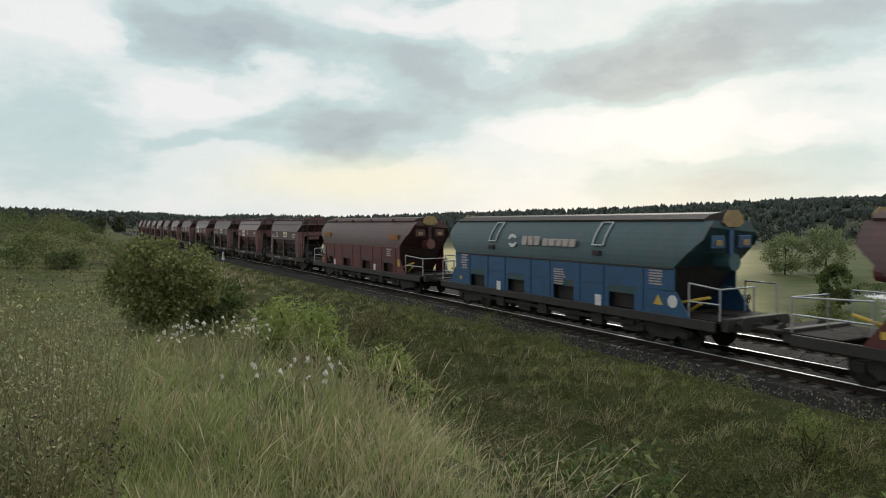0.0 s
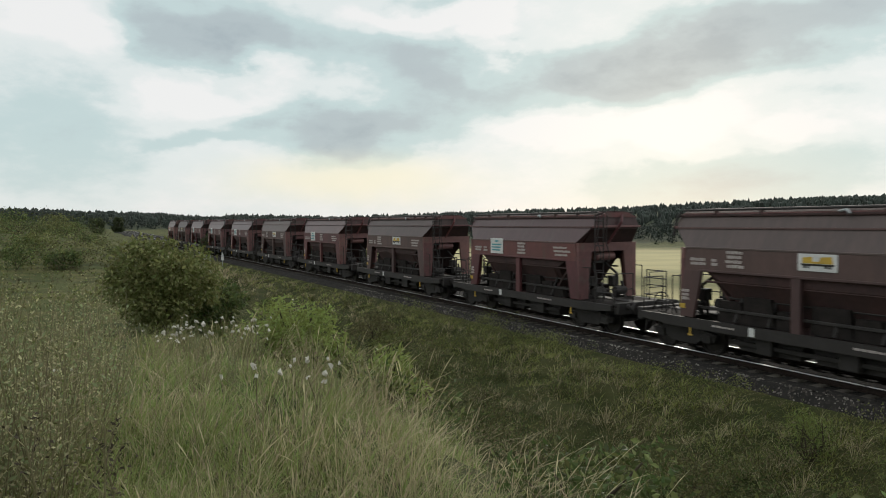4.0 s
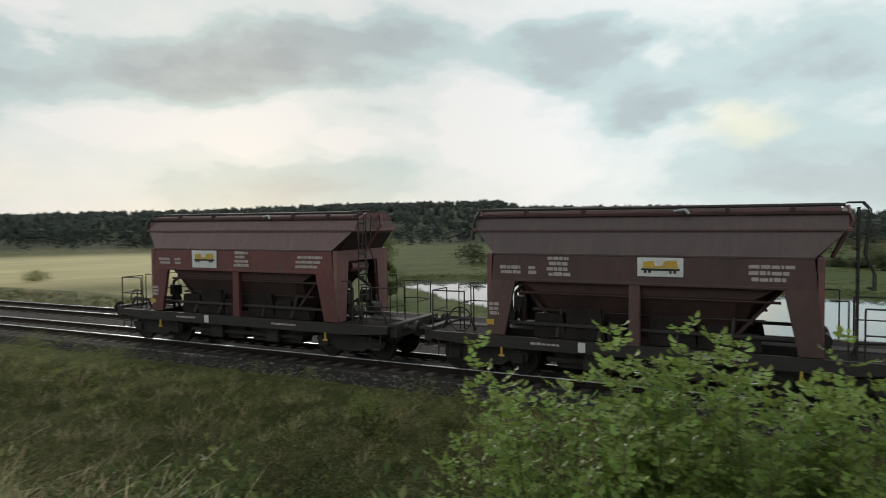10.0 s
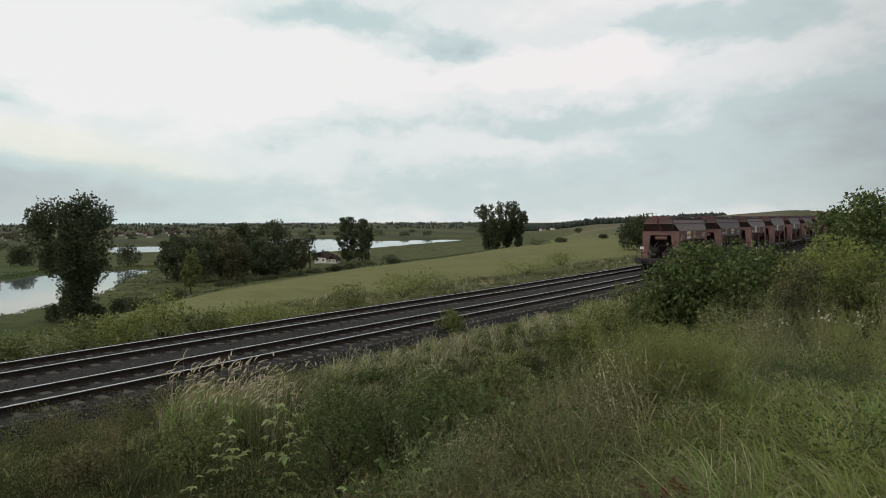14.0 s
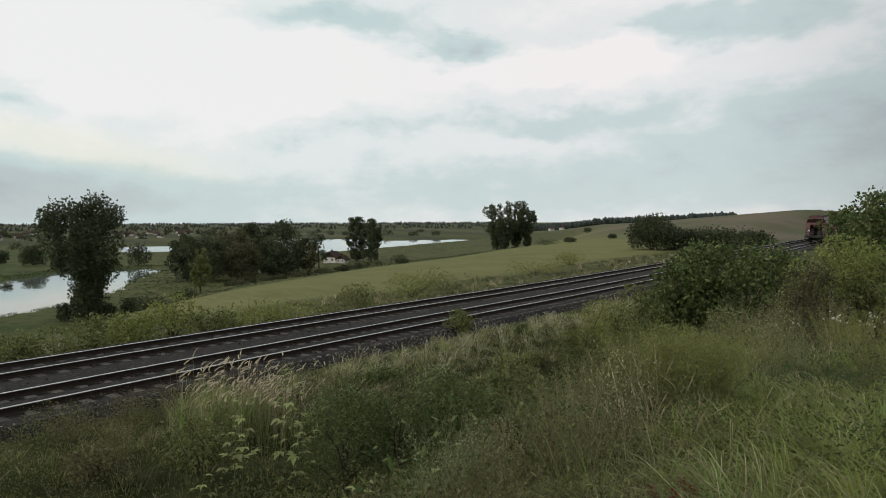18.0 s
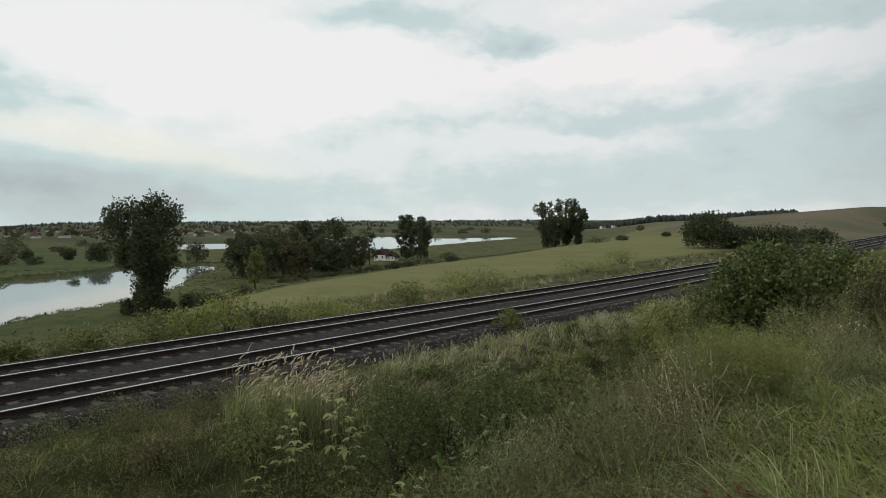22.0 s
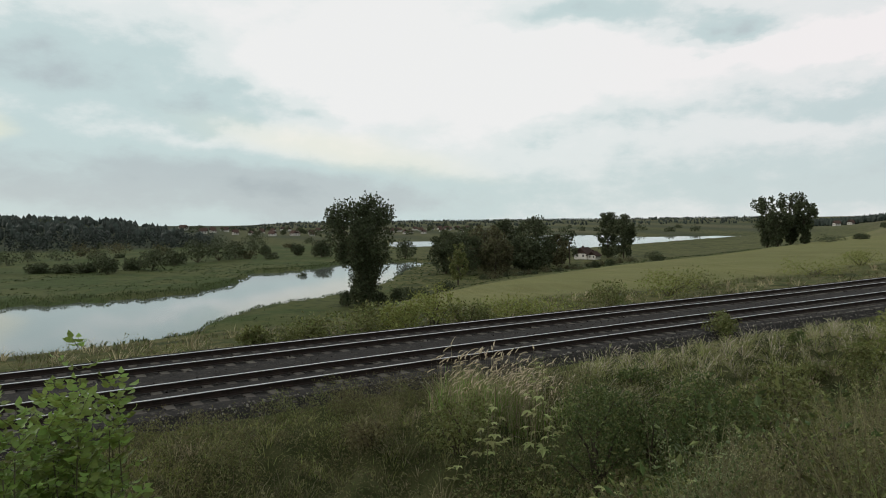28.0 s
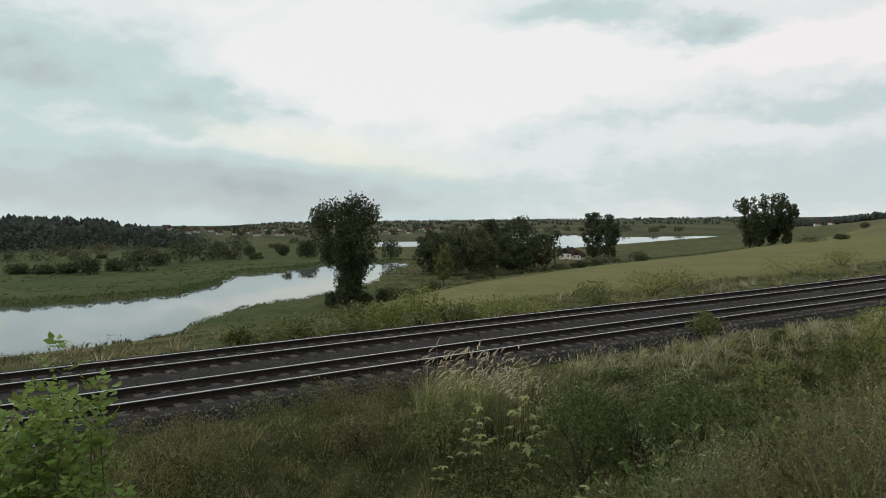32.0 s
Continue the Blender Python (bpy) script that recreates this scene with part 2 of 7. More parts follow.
MAROON = material("wagon_maroon", (.13, .026, .027), (.085, .022, .023), .9, .5, bump=.12, spots=(.07, .03, .028), obvar=.15, stretch3=(1, 1, .5))
MAROON_TOP = material("wagon_maroon_top", (.09, .034, .033), (.06, .03, .029), .7, .5, bump=.12, spots=(.06, .045, .042), stretch3=(2, 1, .3))
SOOT = material("sooty_steel", (.034, .029, .027), (.02, .018, .017), 3.0, .92, bump=.4)
# dark red; on funnels and undersides the shade is part of the colour
RED_DARK = material("wagon_weathered_shaded", (.07, .032, .03), (.035, .02, .019), 1.2, .8, bump=.2)
PORTAL = material("wagon_portal", (.19, .085, .08), (.125, .06, .057), 1.1, .6, bump=.15, obvar=.2, spots=(.13, .08, .07))
BLACK = material("running_gear", (.036, .032, .03), (.022, .02, .019), 3.0, .75, bump=.3)
SILL = material("wagon_sill", (.033, .029, .027), (.022, .019, .018), 1.5, .7, bump=.2)
WHEEL = material("wheel_steel", (.05, .045, .042), (.03, .027, .026), 4.0, .5, .6)
BLUE = material("wagon_blue", (.02, .088, .2), (.016, .07, .155), 1.0, .5, bump=.1, spots=(.025, .065, .11))
TEAL = material("wagon_teal", (.028, .078, .092), (.026, .06, .07), .7, .5, bump=.1, spots=(.05, .058, .058), stretch3=(2, 1, .3))
WHITE = material("white_paint", (.72, .73, .72), (.6, .61, .6), 3.0, .6)
LETTER = material("faded_lettering", (.5, .46, .44), (.38, .33, .31), 5.0, .7)
TAN = material("tan_mesh_plate", (.36, .26, .1), (.24, .17, .08), 6.0, .7, bump=.5, bscale=30)
YELLOW = material("yellow_paint", (.62, .42, .05), (.5, .33, .05), 3.0, .6)
TURQ = material("turquoise_print", (.1, .38, .4), (.08, .3, .33), 3.0, .6)
ORANGE = material("orange_band", (.35, .16, .03), (.28, .12, .03), 3.0, .6)
PLASTER = material("plaster", (.7, .68, .63), (.58, .56, .52), 1.0, .9)
ROOF_RED = material("red_roof_tile", (.12, .075, .062), (.08, .055, .047), 1.0, .85)
ROOF = material("roof_tile", (.075, .048, .04), (.05, .035, .03), 1.0, .85)
GALV = material("galvanised", (.42, .45, .46), (.34, .37, .38), 2.0, .5, .5)


def ground_material():
    m = bpy.data.materials.new("ground")
    m.use_nodes = True
    nt = m.node_tree
    nd, ln = nt.nodes, nt.links
    b = nd["Principled BSDF"]
    b.inputs["Roughness"].default_value = .95
    b.inputs["Specular IOR Level"].default_value = .08
    tc = nd.new("ShaderNodeTexCoord").outputs["Object"]

    def tex(sc, det=6, st=None):
        n = nd.new("ShaderNodeTexNoise")
        n.inputs["Scale"].default_value, n.inputs["Detail"].default_value, n.inputs["Roughness"].default_value = sc, det, .65
        v = tc
        if st:
            mp = nd.new("ShaderNodeMapping")
            mp.inputs["Scale"].default_value, mp.inputs["Rotation"].default_value = st, (0, 0, radians(28))
            ln.new(tc, mp.inputs[0])
            v = mp.outputs[0]
        ln.new(v, n.inputs["Vector"])
        return n.outputs["Fac"]

    def span(v, a, c, lo=0.0, hi=1.0):
        n = nd.new("ShaderNodeMapRange")
        n.interpolation_type = "SMOOTHSTEP"
        ln.new(v, n.inputs[0])
        for i, x in ((1, a), (2, c), (3, lo), (4, hi)):
            n.inputs[i].default_value = x
        return n.outputs[0]

    def mix(f, a, c):
        n = nd.new("ShaderNodeMix")
        n.data_type = "RGBA"
        for i, v in ((0, f), (6, a), (7, c)):
            if isinstance(v, bpy.types.NodeSocket):
                ln.new(v, n.inputs[i])
            else:
                n.inputs[i].default_value = v if i == 0 else (*v, 1)
        return n.outputs[2]

    def attr(name):
        a = nd.new("ShaderNodeAttribute")
        a.attribute_name = name
        return a.outputs["Fac"]

    meadow = mix(span(tex(.05), .4, .6), (.075, .09, .03), (.055, .07, .023))
    meadow = mix(span(tex(.7), .42, .62), meadow, (.13, .12, .05))
    meadow = mix(span(tex(.16, 7), .52, .6, 0, .75), meadow, (.028, .038, .013))
    meadow = mix(span(tex(6.0), .35, .75, 0, .6), meadow, (.035, .04, .018))
    field = mix(span(tex(.03, 5, (1, 5, 1)), .35, .65), (.168, .166, .07), (.135, .14, .057))
    field = mix(span(tex(.5, 6, (.12, 2.2, 1)), .42, .62, 0, .75), field, (.12, .12, .044))
    field = mix(span(tex(.035, 4), .45, .6, 0, .6), field, (.145, .15, .058))
    stubble = mix(span(tex(.02, 5, (1, 4, 1)), .35, .65), (.42, .37, .2), (.33, .31, .17))
    marsh = mix(span(tex(.06, 7), .44, .56), (.052, .073, .024), (.076, .087, .032))
    marsh = mix(span(tex(.35, 7), .5, .62, 0, .7), marsh, (.032, .042, .015))
    plough = mix(span(tex(.02), .4, .6), (.135, .112, .078), (.09, .095, .05))
    c = mix(attr("field"), meadow, field)
    c = mix(attr("stubble"), c, stubble)
    c = mix(attr("marsh"), c, marsh)
    c = mix(attr("plough"), c, plough)
    # litter under the weeds, darkened so that the gaps between them look shaded
    shaded_litter = mix(span(tex(1.1), .4, .6), (.036, .044, .016), (.062, .066, .027))
    c = mix(attr("shaded_litter"), c, shaded_litter)
    c = mix(attr("wooded"), c, mix(span(tex(.05), .4, .6), (.03, .042, .024), (.045, .05, .028)))
    ln.new(c, b.inputs["Base Color"])
    bp = nd.new("ShaderNodeBump")
    bp.inputs["Strength"].default_value, bp.inputs["Distance"].default_value = .7, .08
    ln.new(tex(5.0, 8), bp.inputs["Height"])
    ln.new(bp.outputs[0], b.inputs["Normal"])
    return m


GROUND = ground_material()
LEAF_OLIVE = material("leaf_olive", (.128, .120, .060), (.087, .088, .046), .12, .7, through_light=.3, island=.4)
# pale base and high IOR stand in for a brighter sky reflection
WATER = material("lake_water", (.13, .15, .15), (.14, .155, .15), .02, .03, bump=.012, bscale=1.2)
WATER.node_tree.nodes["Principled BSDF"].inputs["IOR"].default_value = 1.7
MARSH = material("marsh_grass", (.075, .1, .035), (.05, .07, .025), .1, .7, through_light=.3, island=.4)


# ---- building blocks ----
def part(name, bm, mat, parent=None, label=""):
    me = bpy.data.meshes.new(name)
    bm.normal_update()
    bm.to_mesh(me)
    bm.free()
    me.materials.append(mat)
    ob = new(name, me)
    if parent:
        ob.parent = parent
    if label:
        ob["label"] = label
    return ob


def share(name, me, parent, m, label=""):
    ob = new(name, me)
    ob.parent = parent
    ob.matrix_basis = m
    if label:
        ob["label"] = label
    return ob


def add_box(bm, lo, hi, bevel=0.0):
    vs = [bm.verts.new((x, y, z)) for z in (lo[2], hi[2]) for y in (lo[1], hi[1]) for x in (lo[0], hi[0])]
    fs = [bm.faces.new([vs[i] for i in f]) for f in ((0, 2, 3, 1), (4, 5, 7, 6), (0, 1, 5, 4), (2, 6, 7, 3), (0, 4, 6, 2), (1, 3, 7, 5))]
    if bevel:
        bmesh.ops.bevel(bm, geom=list({e for f in fs for e in f.edges}), offset=bevel, segments=1, affect="EDGES")
    return bm


def box(lo, hi, bevel=0.0):
    return add_box(bmesh.new(), lo, hi, bevel)


def add_rod(bm, a, b, r, n=6, r2=None):
    a, b = Vector(a), Vector(b)
    q = (b - a).to_track_quat("Z", "Y")
    r2 = r if r2 is None else r2
    rings = []
    for p, rr in ((a, r), (b, r2)):
        rings.append([bm.verts.new(p + q @ Vector((rr * math.cos(2 * math.pi * k / n), rr * math.sin(2 * math.pi * k / n), 0))) for k in range(n)])
    for k in range(n):
        bm.faces.new((rings[0][k], rings[0][(k + 1) % n], rings[1][(k + 1) % n], rings[1][k]))
    bm.faces.new(rings[0][::-1])
    bm.faces.new(rings[1])
    return bm


def rods(pairs, r, n=6):
    bm = bmesh.new()
    for a, b in pairs:
        add_rod(bm, a, b, r, n)
    return bm


def prism(outline, a, b, axis=0):
    """A solid of one outline, drawn across the given axis from a to b."""
    bm = bmesh.new()

    def at(p, v):
        return (v, *p) if axis == 0 else (p[0], v, p[1]) if axis == 1 else (*p, v)
    r0, r1 = [bm.verts.new(at(p, a)) for p in outline], [bm.verts.new(at(p, b)) for p in outline]
    n = len(outline)
    for k in range(n):
        bm.faces.new((r0[k], r0[(k + 1) % n], r1[(k + 1) % n], r1[k]))
    bm.faces.new(r0[::-1])
    bm.faces.new(r1)
    bmesh.ops.recalc_face_normals(bm, faces=bm.faces)
    return bm


def mesh_np(name, verts, faces, mat, per=4, smooth=False):
    """A mesh out of arrays: faces all have the same number of corners."""
    me = bpy.data.meshes.new(name)
    me.vertices.add(len(verts))
    me.vertices.foreach_set("co", np.asarray(verts, np.float32).ravel())
    nf = len(faces)
    me.loops.add(nf * per)
    me.loops.foreach_set("vertex_index", np.asarray(faces, np.int32).ravel())
    me.polygons.add(nf)
    me.polygons.foreach_set("loop_start", np.arange(nf, dtype=np.int32) * per)
    me.polygons.foreach_set("loop_total", np.full(nf, per, np.int32))
    me.polygons.foreach_set("use_smooth", np.full(nf, smooth, bool))
    me.materials.append(mat)
    me.update(calc_edges=True)
    return me


# ---- the lie of the land ----
P0 = radians(62.907)
NX, NY, TX, TY = math.sin(P0), math.cos(P0), math.cos(P0), -math.sin(P0)


def track_d(s):
    """How far the near rail lies from the bank's line at the place s along it."""
    c = np.clip(s, -130.0, 30.0)
    d = 16.56 - 8.08e-4 * c ** 2 - 3.71e-6 * c ** 3
    d = d + (np.minimum(s, 30.0) - c) * (-1.616e-3 * c - 1.113e-5 * c ** 2)
    # past the bank the bend eases into a long, nearly straight line
    e = np.clip(s - 30.0, 0, 12.0)
    return d - .0585 * e + .00135 * e ** 2 - .026 * np.maximum(s - 42.0, 0)


def track_z(s):
    c = np.clip(s, -130.0, 92.0)
    z = 5.2e-4 * c + 2.87e-5 * c ** 2 + 6.99e-8 * c ** 3
    return z + (s - c) * (5.2e-4 + 5.74e-5 * c + 2.1e-7 * c ** 2)


def on_track(s, off, up=0.0):
    d = track_d(s) + off
    return Vector((NX * d + TX * s, NY * d + TY * s, track_z(s) + up))


def heading(s):
    e = .05
    v = on_track(s + e, 0) - on_track(s - e, 0)
    return math.degrees(math.atan2(v.y, v.x))


def sm(a, b, x):
    t = np.clip((x - a) / (b - a), 0, 1)
    return t * t * (3 - 2 * t)


RIDGE_AZ = [-180, -60, -40, -31, -26, -16, -9, 1, 8, 16, 23, 30, 38, 40.5, 42.5, 55, 62, 69, 73, 77, 82, 128, 134, 150, 180]
RIDGE_EL = [.7, 1.1, 1.5, 1.5, 1.15, .95, .8, 1.1, 1.3, 1.45, 1.8, 1.95, 2.1, 2.1, 1.6, 1.5, 1.1, .9, .55, .15, -.3, -.3, .2, .4, .4]
LAKE_AZ = [30, 36, 45, 60, 65, 69, 75, 78, 80, 84, 88, 91, 94, 97]
LAKE_NEAR = [175, 132, 100, 84, 86, 89, 102, 117, 127, 138, 148, 172, 240, 262]
LAKE_FAR = [176, 182, 178, 158, 157, 157, 163, 180, 219, 230, 262, 264, 264, 264]
WATER_Z = -12.0


def land(x, y):
    """Height of the ground."""
    x, y = np.asarray(x, float), np.asarray(y, float)
    s, c = TX * x + TY * y, NX * x + NY * y
    d = c - track_d(s)
    r, az = np.hypot(x, y), np.degrees(np.arctan2(x, y))
    zt = track_z(s)
    a = np.abs(s)
    # the bank on which the camera stands, falling to a ditch beside the line
    top = 2.46 - 1.9 * sm(4, 27, a) + np.where(s < 0, 2.3, 4.6) * sm(45, 220, a) + 2.0 * sm(0, 60, -c) + 1.6 * np.exp(-((s + 95) / 30) ** 2)
    lo = zt - .42 - .4 * sm(1.6, 5.5, -d)
    near = lo + (top - lo) * sm(9.6, 15.2, -d) - .6 * np.exp(-((d + 7.0) / 2.4) ** 2) * (1 - sm(14, 45, a))
    # tangles and mole hills make the slope below the line lumpy
    lump = np.sin(x * 2.1 + 1.7 * np.sin(y * 1.3)) * np.sin(y * 2.4 + 1.3 * np.sin(x * 1.7)) + .6 * np.sin(x * 4.3 + y * 1.1) * np.sin(y * 3.9 - x * .7)
    near = near + .26 * lump * sm(2.3, 4.0, -d) * (1 - sm(12.5, 14.2, -d)) * (1 - sm(40, 70, a))
    # the far side: a verge, then the slope down into the valley
    floor = np.interp(az, [-60, -40, -26, -15, 0, 95, 106, 118, 124, 131, 138, 146, 180], [3, 2, -2, -7.5, -10.8, -11.2, -11.2, -10.2, -8, -3.8, 7.2, 11.8, 13])
    run = np.interp(az, [-30, 0, 60, 85, 100, 112, 130, 140], [120, 75, 58, 66, 118, 150, 170, 300])
    edge = zt - .85 - .35 * sm(7.5, 13, d)
    floor = floor - .45 * sm(240, 380, r) * sm(80, 96, az) * (1 - sm(120, 126, az))
    far = edge + (floor - edge) * (.35 * np.clip((d - 12) / run, 0, 1) + .65 * sm(12, 12 + run, d))
    el = np.interp(az, RIDGE_AZ, RIDGE_EL)
    hill = EYE + 950 * np.tan(np.radians(el)) - 13.0
    far = far + np.maximum(hill - floor, 0) * sm(430, 950, r) * (1 - sm(78, 84, az)) * (1 - .5 * sm(950, 1800, r))
    far = far + sm(78, 84, az) * (EYE + np.tan(radians(.02)) * r - floor) * sm(850, 2600, r)
    # the ploughed hill beyond the end of the line
    crest = EYE + 380 * np.tan(np.radians(np.interp(az, [126, 131, 137, 145, 152, 170], [-1.2, -.35, .22, .82, 1.05, 1.0])))
    far = far + np.maximum(crest - far, 0) * sm(140, 380, r) * sm(126, 131, az) * sm(14, 36, d)
    near = near + np.maximum(hill - near, 0) * sm(380, 900, r) * (1 - sm(-12, 0, az)) * sm(-75, -60, az)
    z = np.where(d < 0, near, far)
    z = z + .12 * np.sin(x * .31 + 1.3 * np.sin(y * .23)) * sm(2, 6, r) * sm(2.5, 5, np.abs(d - 2.7) - 4.6) * sm(25, 60, r)
    # the lakes lie below the valley floor
    n1, f1 = np.interp(az, LAKE_AZ, LAKE_NEAR), np.interp(az, LAKE_AZ, LAKE_FAR)
    wob = 1.6 * np.sin(az * 1.9) + 1.4 * np.sin(az * 4.7 + 1)
    in1 = sm(-3, 5, r - n1 - wob * .5) * sm(-3, 5, f1 + wob - r) * sm(29, 33, az) * sm(0, 1.5, 97 - az)
    in2 = sm(0, 25, r - np.interp(az, [103, 107.6, 113, 118, 121], [372, 372, 440, 535, 600])) * sm(0, 25, np.interp(az, [103, 107.6, 113, 121], [720, 740, 650, 720]) - r) * sm(102.5, 104, az) * (1 - sm(120.5, 121.5, az))
    in3 = sm(0, 10, r - 428) * sm(0, 10, 545 - r) * sm(91.0, 92.0, az) * (1 - sm(95, 96, az))
    wet = np.maximum(in1, np.maximum(in2, in3))
    return z + (np.minimum(z, -13.2) - z) * wet


def at(az, r, up=0.0):
    x, y = r * math.sin(radians(az)), r * math.cos(radians(az))
    return Vector((x, y, float(land(x, y)) + up))


def build_ground():
    azs = np.concatenate([np.arange(-180, -55, 3.0), np.arange(-55, 165, .75), np.arange(165, 180, 3.0)])
    rs = np.concatenate([np.linspace(.0, 34, 86)[1:], np.geomspace(34.6, 4600, 150)])
    A, R = np.meshgrid(np.radians(azs), rs)
    X, Y = R * np.sin(A), R * np.cos(A)
    Z = land(X, Y)
    na, nr = len(azs), len(rs)
    verts = np.stack([X, Y, Z], -1).reshape(-1, 3)
    i = np.arange(nr - 1)[:, None] * na + np.arange(na)[None]
    j = np.arange(nr - 1)[:, None] * na + (np.arange(na)[None] + 1) % na
    faces = np.stack([i, j, j + na, i + na], -1).reshape(-1, 4)[:, ::-1]
    centre = len(verts)
    verts = np.concatenate([verts, [[0, 0, float(land(0, 0))]]])
    me = mesh_np("ground", verts, faces, GROUND, smooth=True)
    bm = bmesh.new()
    bm.from_mesh(me)
    bm.verts.ensure_lookup_table()
    for k in range(na):
        bm.faces.new((bm.verts[centre], bm.verts[(k + 1) % na], bm.verts[k])).smooth = True
    bmesh.ops.recalc_face_normals(bm, faces=bm.faces)
    bm.to_mesh(me)
    bm.free()
    s, c = TX * verts[:, 0] + TY * verts[:, 1], NX * verts[:, 0] + NY * verts[:, 1]
    d = c - track_d(s)
    r, az = np.hypot(verts[:, 0], verts[:, 1]), np.degrees(np.arctan2(verts[:, 0], verts[:, 1]))
    edge = np.interp(az, [86, 92, 100, 108, 118, 124, 132, 150], [60, 96, 125, 140, 165, 260, 400, 420])
    field = sm(17, 22, d) * (1 - sm(edge - 4, edge + 4, r)) * sm(88, 96, az)
    stubble = sm(24, 34, d) * (1 - sm(330, 400, r)) * (1 - sm(22, 30, az)) * sm(-40, -30, az) * (.35 + .65 * sm(60, 85, r)) * (1 - .75 * np.exp(-((r - 170) / 28) ** 2))
    marsh = sm(25, 34, d) * (1 - sm(86, 95, az)) * sm(22, 30, az) * (1 - sm(430, 520, r))
    plough = sm(150, 230, r - np.interp(az, [126, 134, 142], [60, 0, -60])) * sm(127, 133, az) + sm(600, 900, r) * (1 - sm(127, 133, az)) * sm(76, 80, az) * (.22 + .22 * np.sin(r * .009 + az * .35))
    wooded = sm(400, 450, r + 26 * np.sin(az * .9) - 30) * (1 - sm(76, 80, az)) * sm(-70, -62, az) * sm(420, 480, r)
    wooded = np.maximum(wooded, sm(450, 700, r) * sm(78, 82, az) * (1 - sm(122, 128, az)) * (.4 + .35 * np.sin(r * .014 + az * .8)))
    # strip below the line where the ground colour takes on the weeds' shade
    shaded_litter = sm(-13.2, -12.2, d) * (1 - sm(-1.6, -1.2, d)) * (1 - sm(60, 80, np.abs(s)))
    for name, v in (("shaded_litter", shaded_litter), ("wooded", wooded), ("field", field), ("stubble", stubble), ("marsh", marsh), ("plough", plough)):
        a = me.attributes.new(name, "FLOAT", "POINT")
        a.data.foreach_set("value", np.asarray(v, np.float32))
    tagged(new("ground", me), "rolling grassland and fields falling to a lake valley", "ground", kind="structure")
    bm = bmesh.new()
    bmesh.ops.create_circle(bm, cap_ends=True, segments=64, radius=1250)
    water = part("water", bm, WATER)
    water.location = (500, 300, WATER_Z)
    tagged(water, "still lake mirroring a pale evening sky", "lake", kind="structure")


build_ground()


# ---- the double track ----
def sweep(name, outline, s0, s1, step, off, mat, smooth=False):
    """A closed outline (across, up) carried along the line."""
    ss = np.arange(s0, s1 + step, step)
    n = len(outline)
    verts = np.array([on_track(s, off + o, u)[:] for s in ss for o, u in outline])
    i = np.arange(len(ss) - 1)[:, None] * n + np.arange(n)[None]
    j = np.arange(len(ss) - 1)[:, None] * n + (np.arange(n)[None] + 1) % n
    faces = np.stack([i, i + n, j + n, j], -1).reshape(-1, 4)
    return mesh_np(name, verts, faces, mat, smooth=smooth)


def stones(name, n, s_rng, off_fn, size, seed, mat=STONE):
    """Loose broken stones: squashed eight-sided lumps."""
    rg = np.random.default_rng(seed)
    s = rg.uniform(s_rng[0], s_rng[1], n)
    off, up = off_fn(rg, n)
    d = track_d(s) + off
    p = np.stack([NX * d + TX * s, NY * d + TY * s, track_z(s) + up], -1)
    base = np.array([(1, 0, 0), (-1, 0, 0), (0, 1, 0), (0, -1, 0), (0, 0, .8), (0, 0, -.8)])
    v = base[None] * rg.uniform(.55, 1.25, (n, 6, 1)) * (size * rg.uniform(.6, 1.3, (n, 1, 1)))
    an = rg.uniform(0, 6.3, n)
    ca, sa = np.cos(an)[:, None], np.sin(an)[:, None]
    v = np.stack([v[..., 0] * ca - v[..., 1] * sa, v[..., 0] * sa + v[..., 1] * ca + v[..., 2] * .3, v[..., 2]], -1) + p[:, None]
    f = np.array([(0, 2, 4), (2, 1, 4), (1, 3, 4), (3, 0, 4), (2, 0, 5), (1, 2, 5), (3, 1, 5), (0, 3, 5)])
    faces = (np.arange(n)[:, None, None] * 6 + f[None]).reshape(-1, 3)
    return new(name, mesh_np(name, v.reshape(-1, 3), faces, mat, per=3))


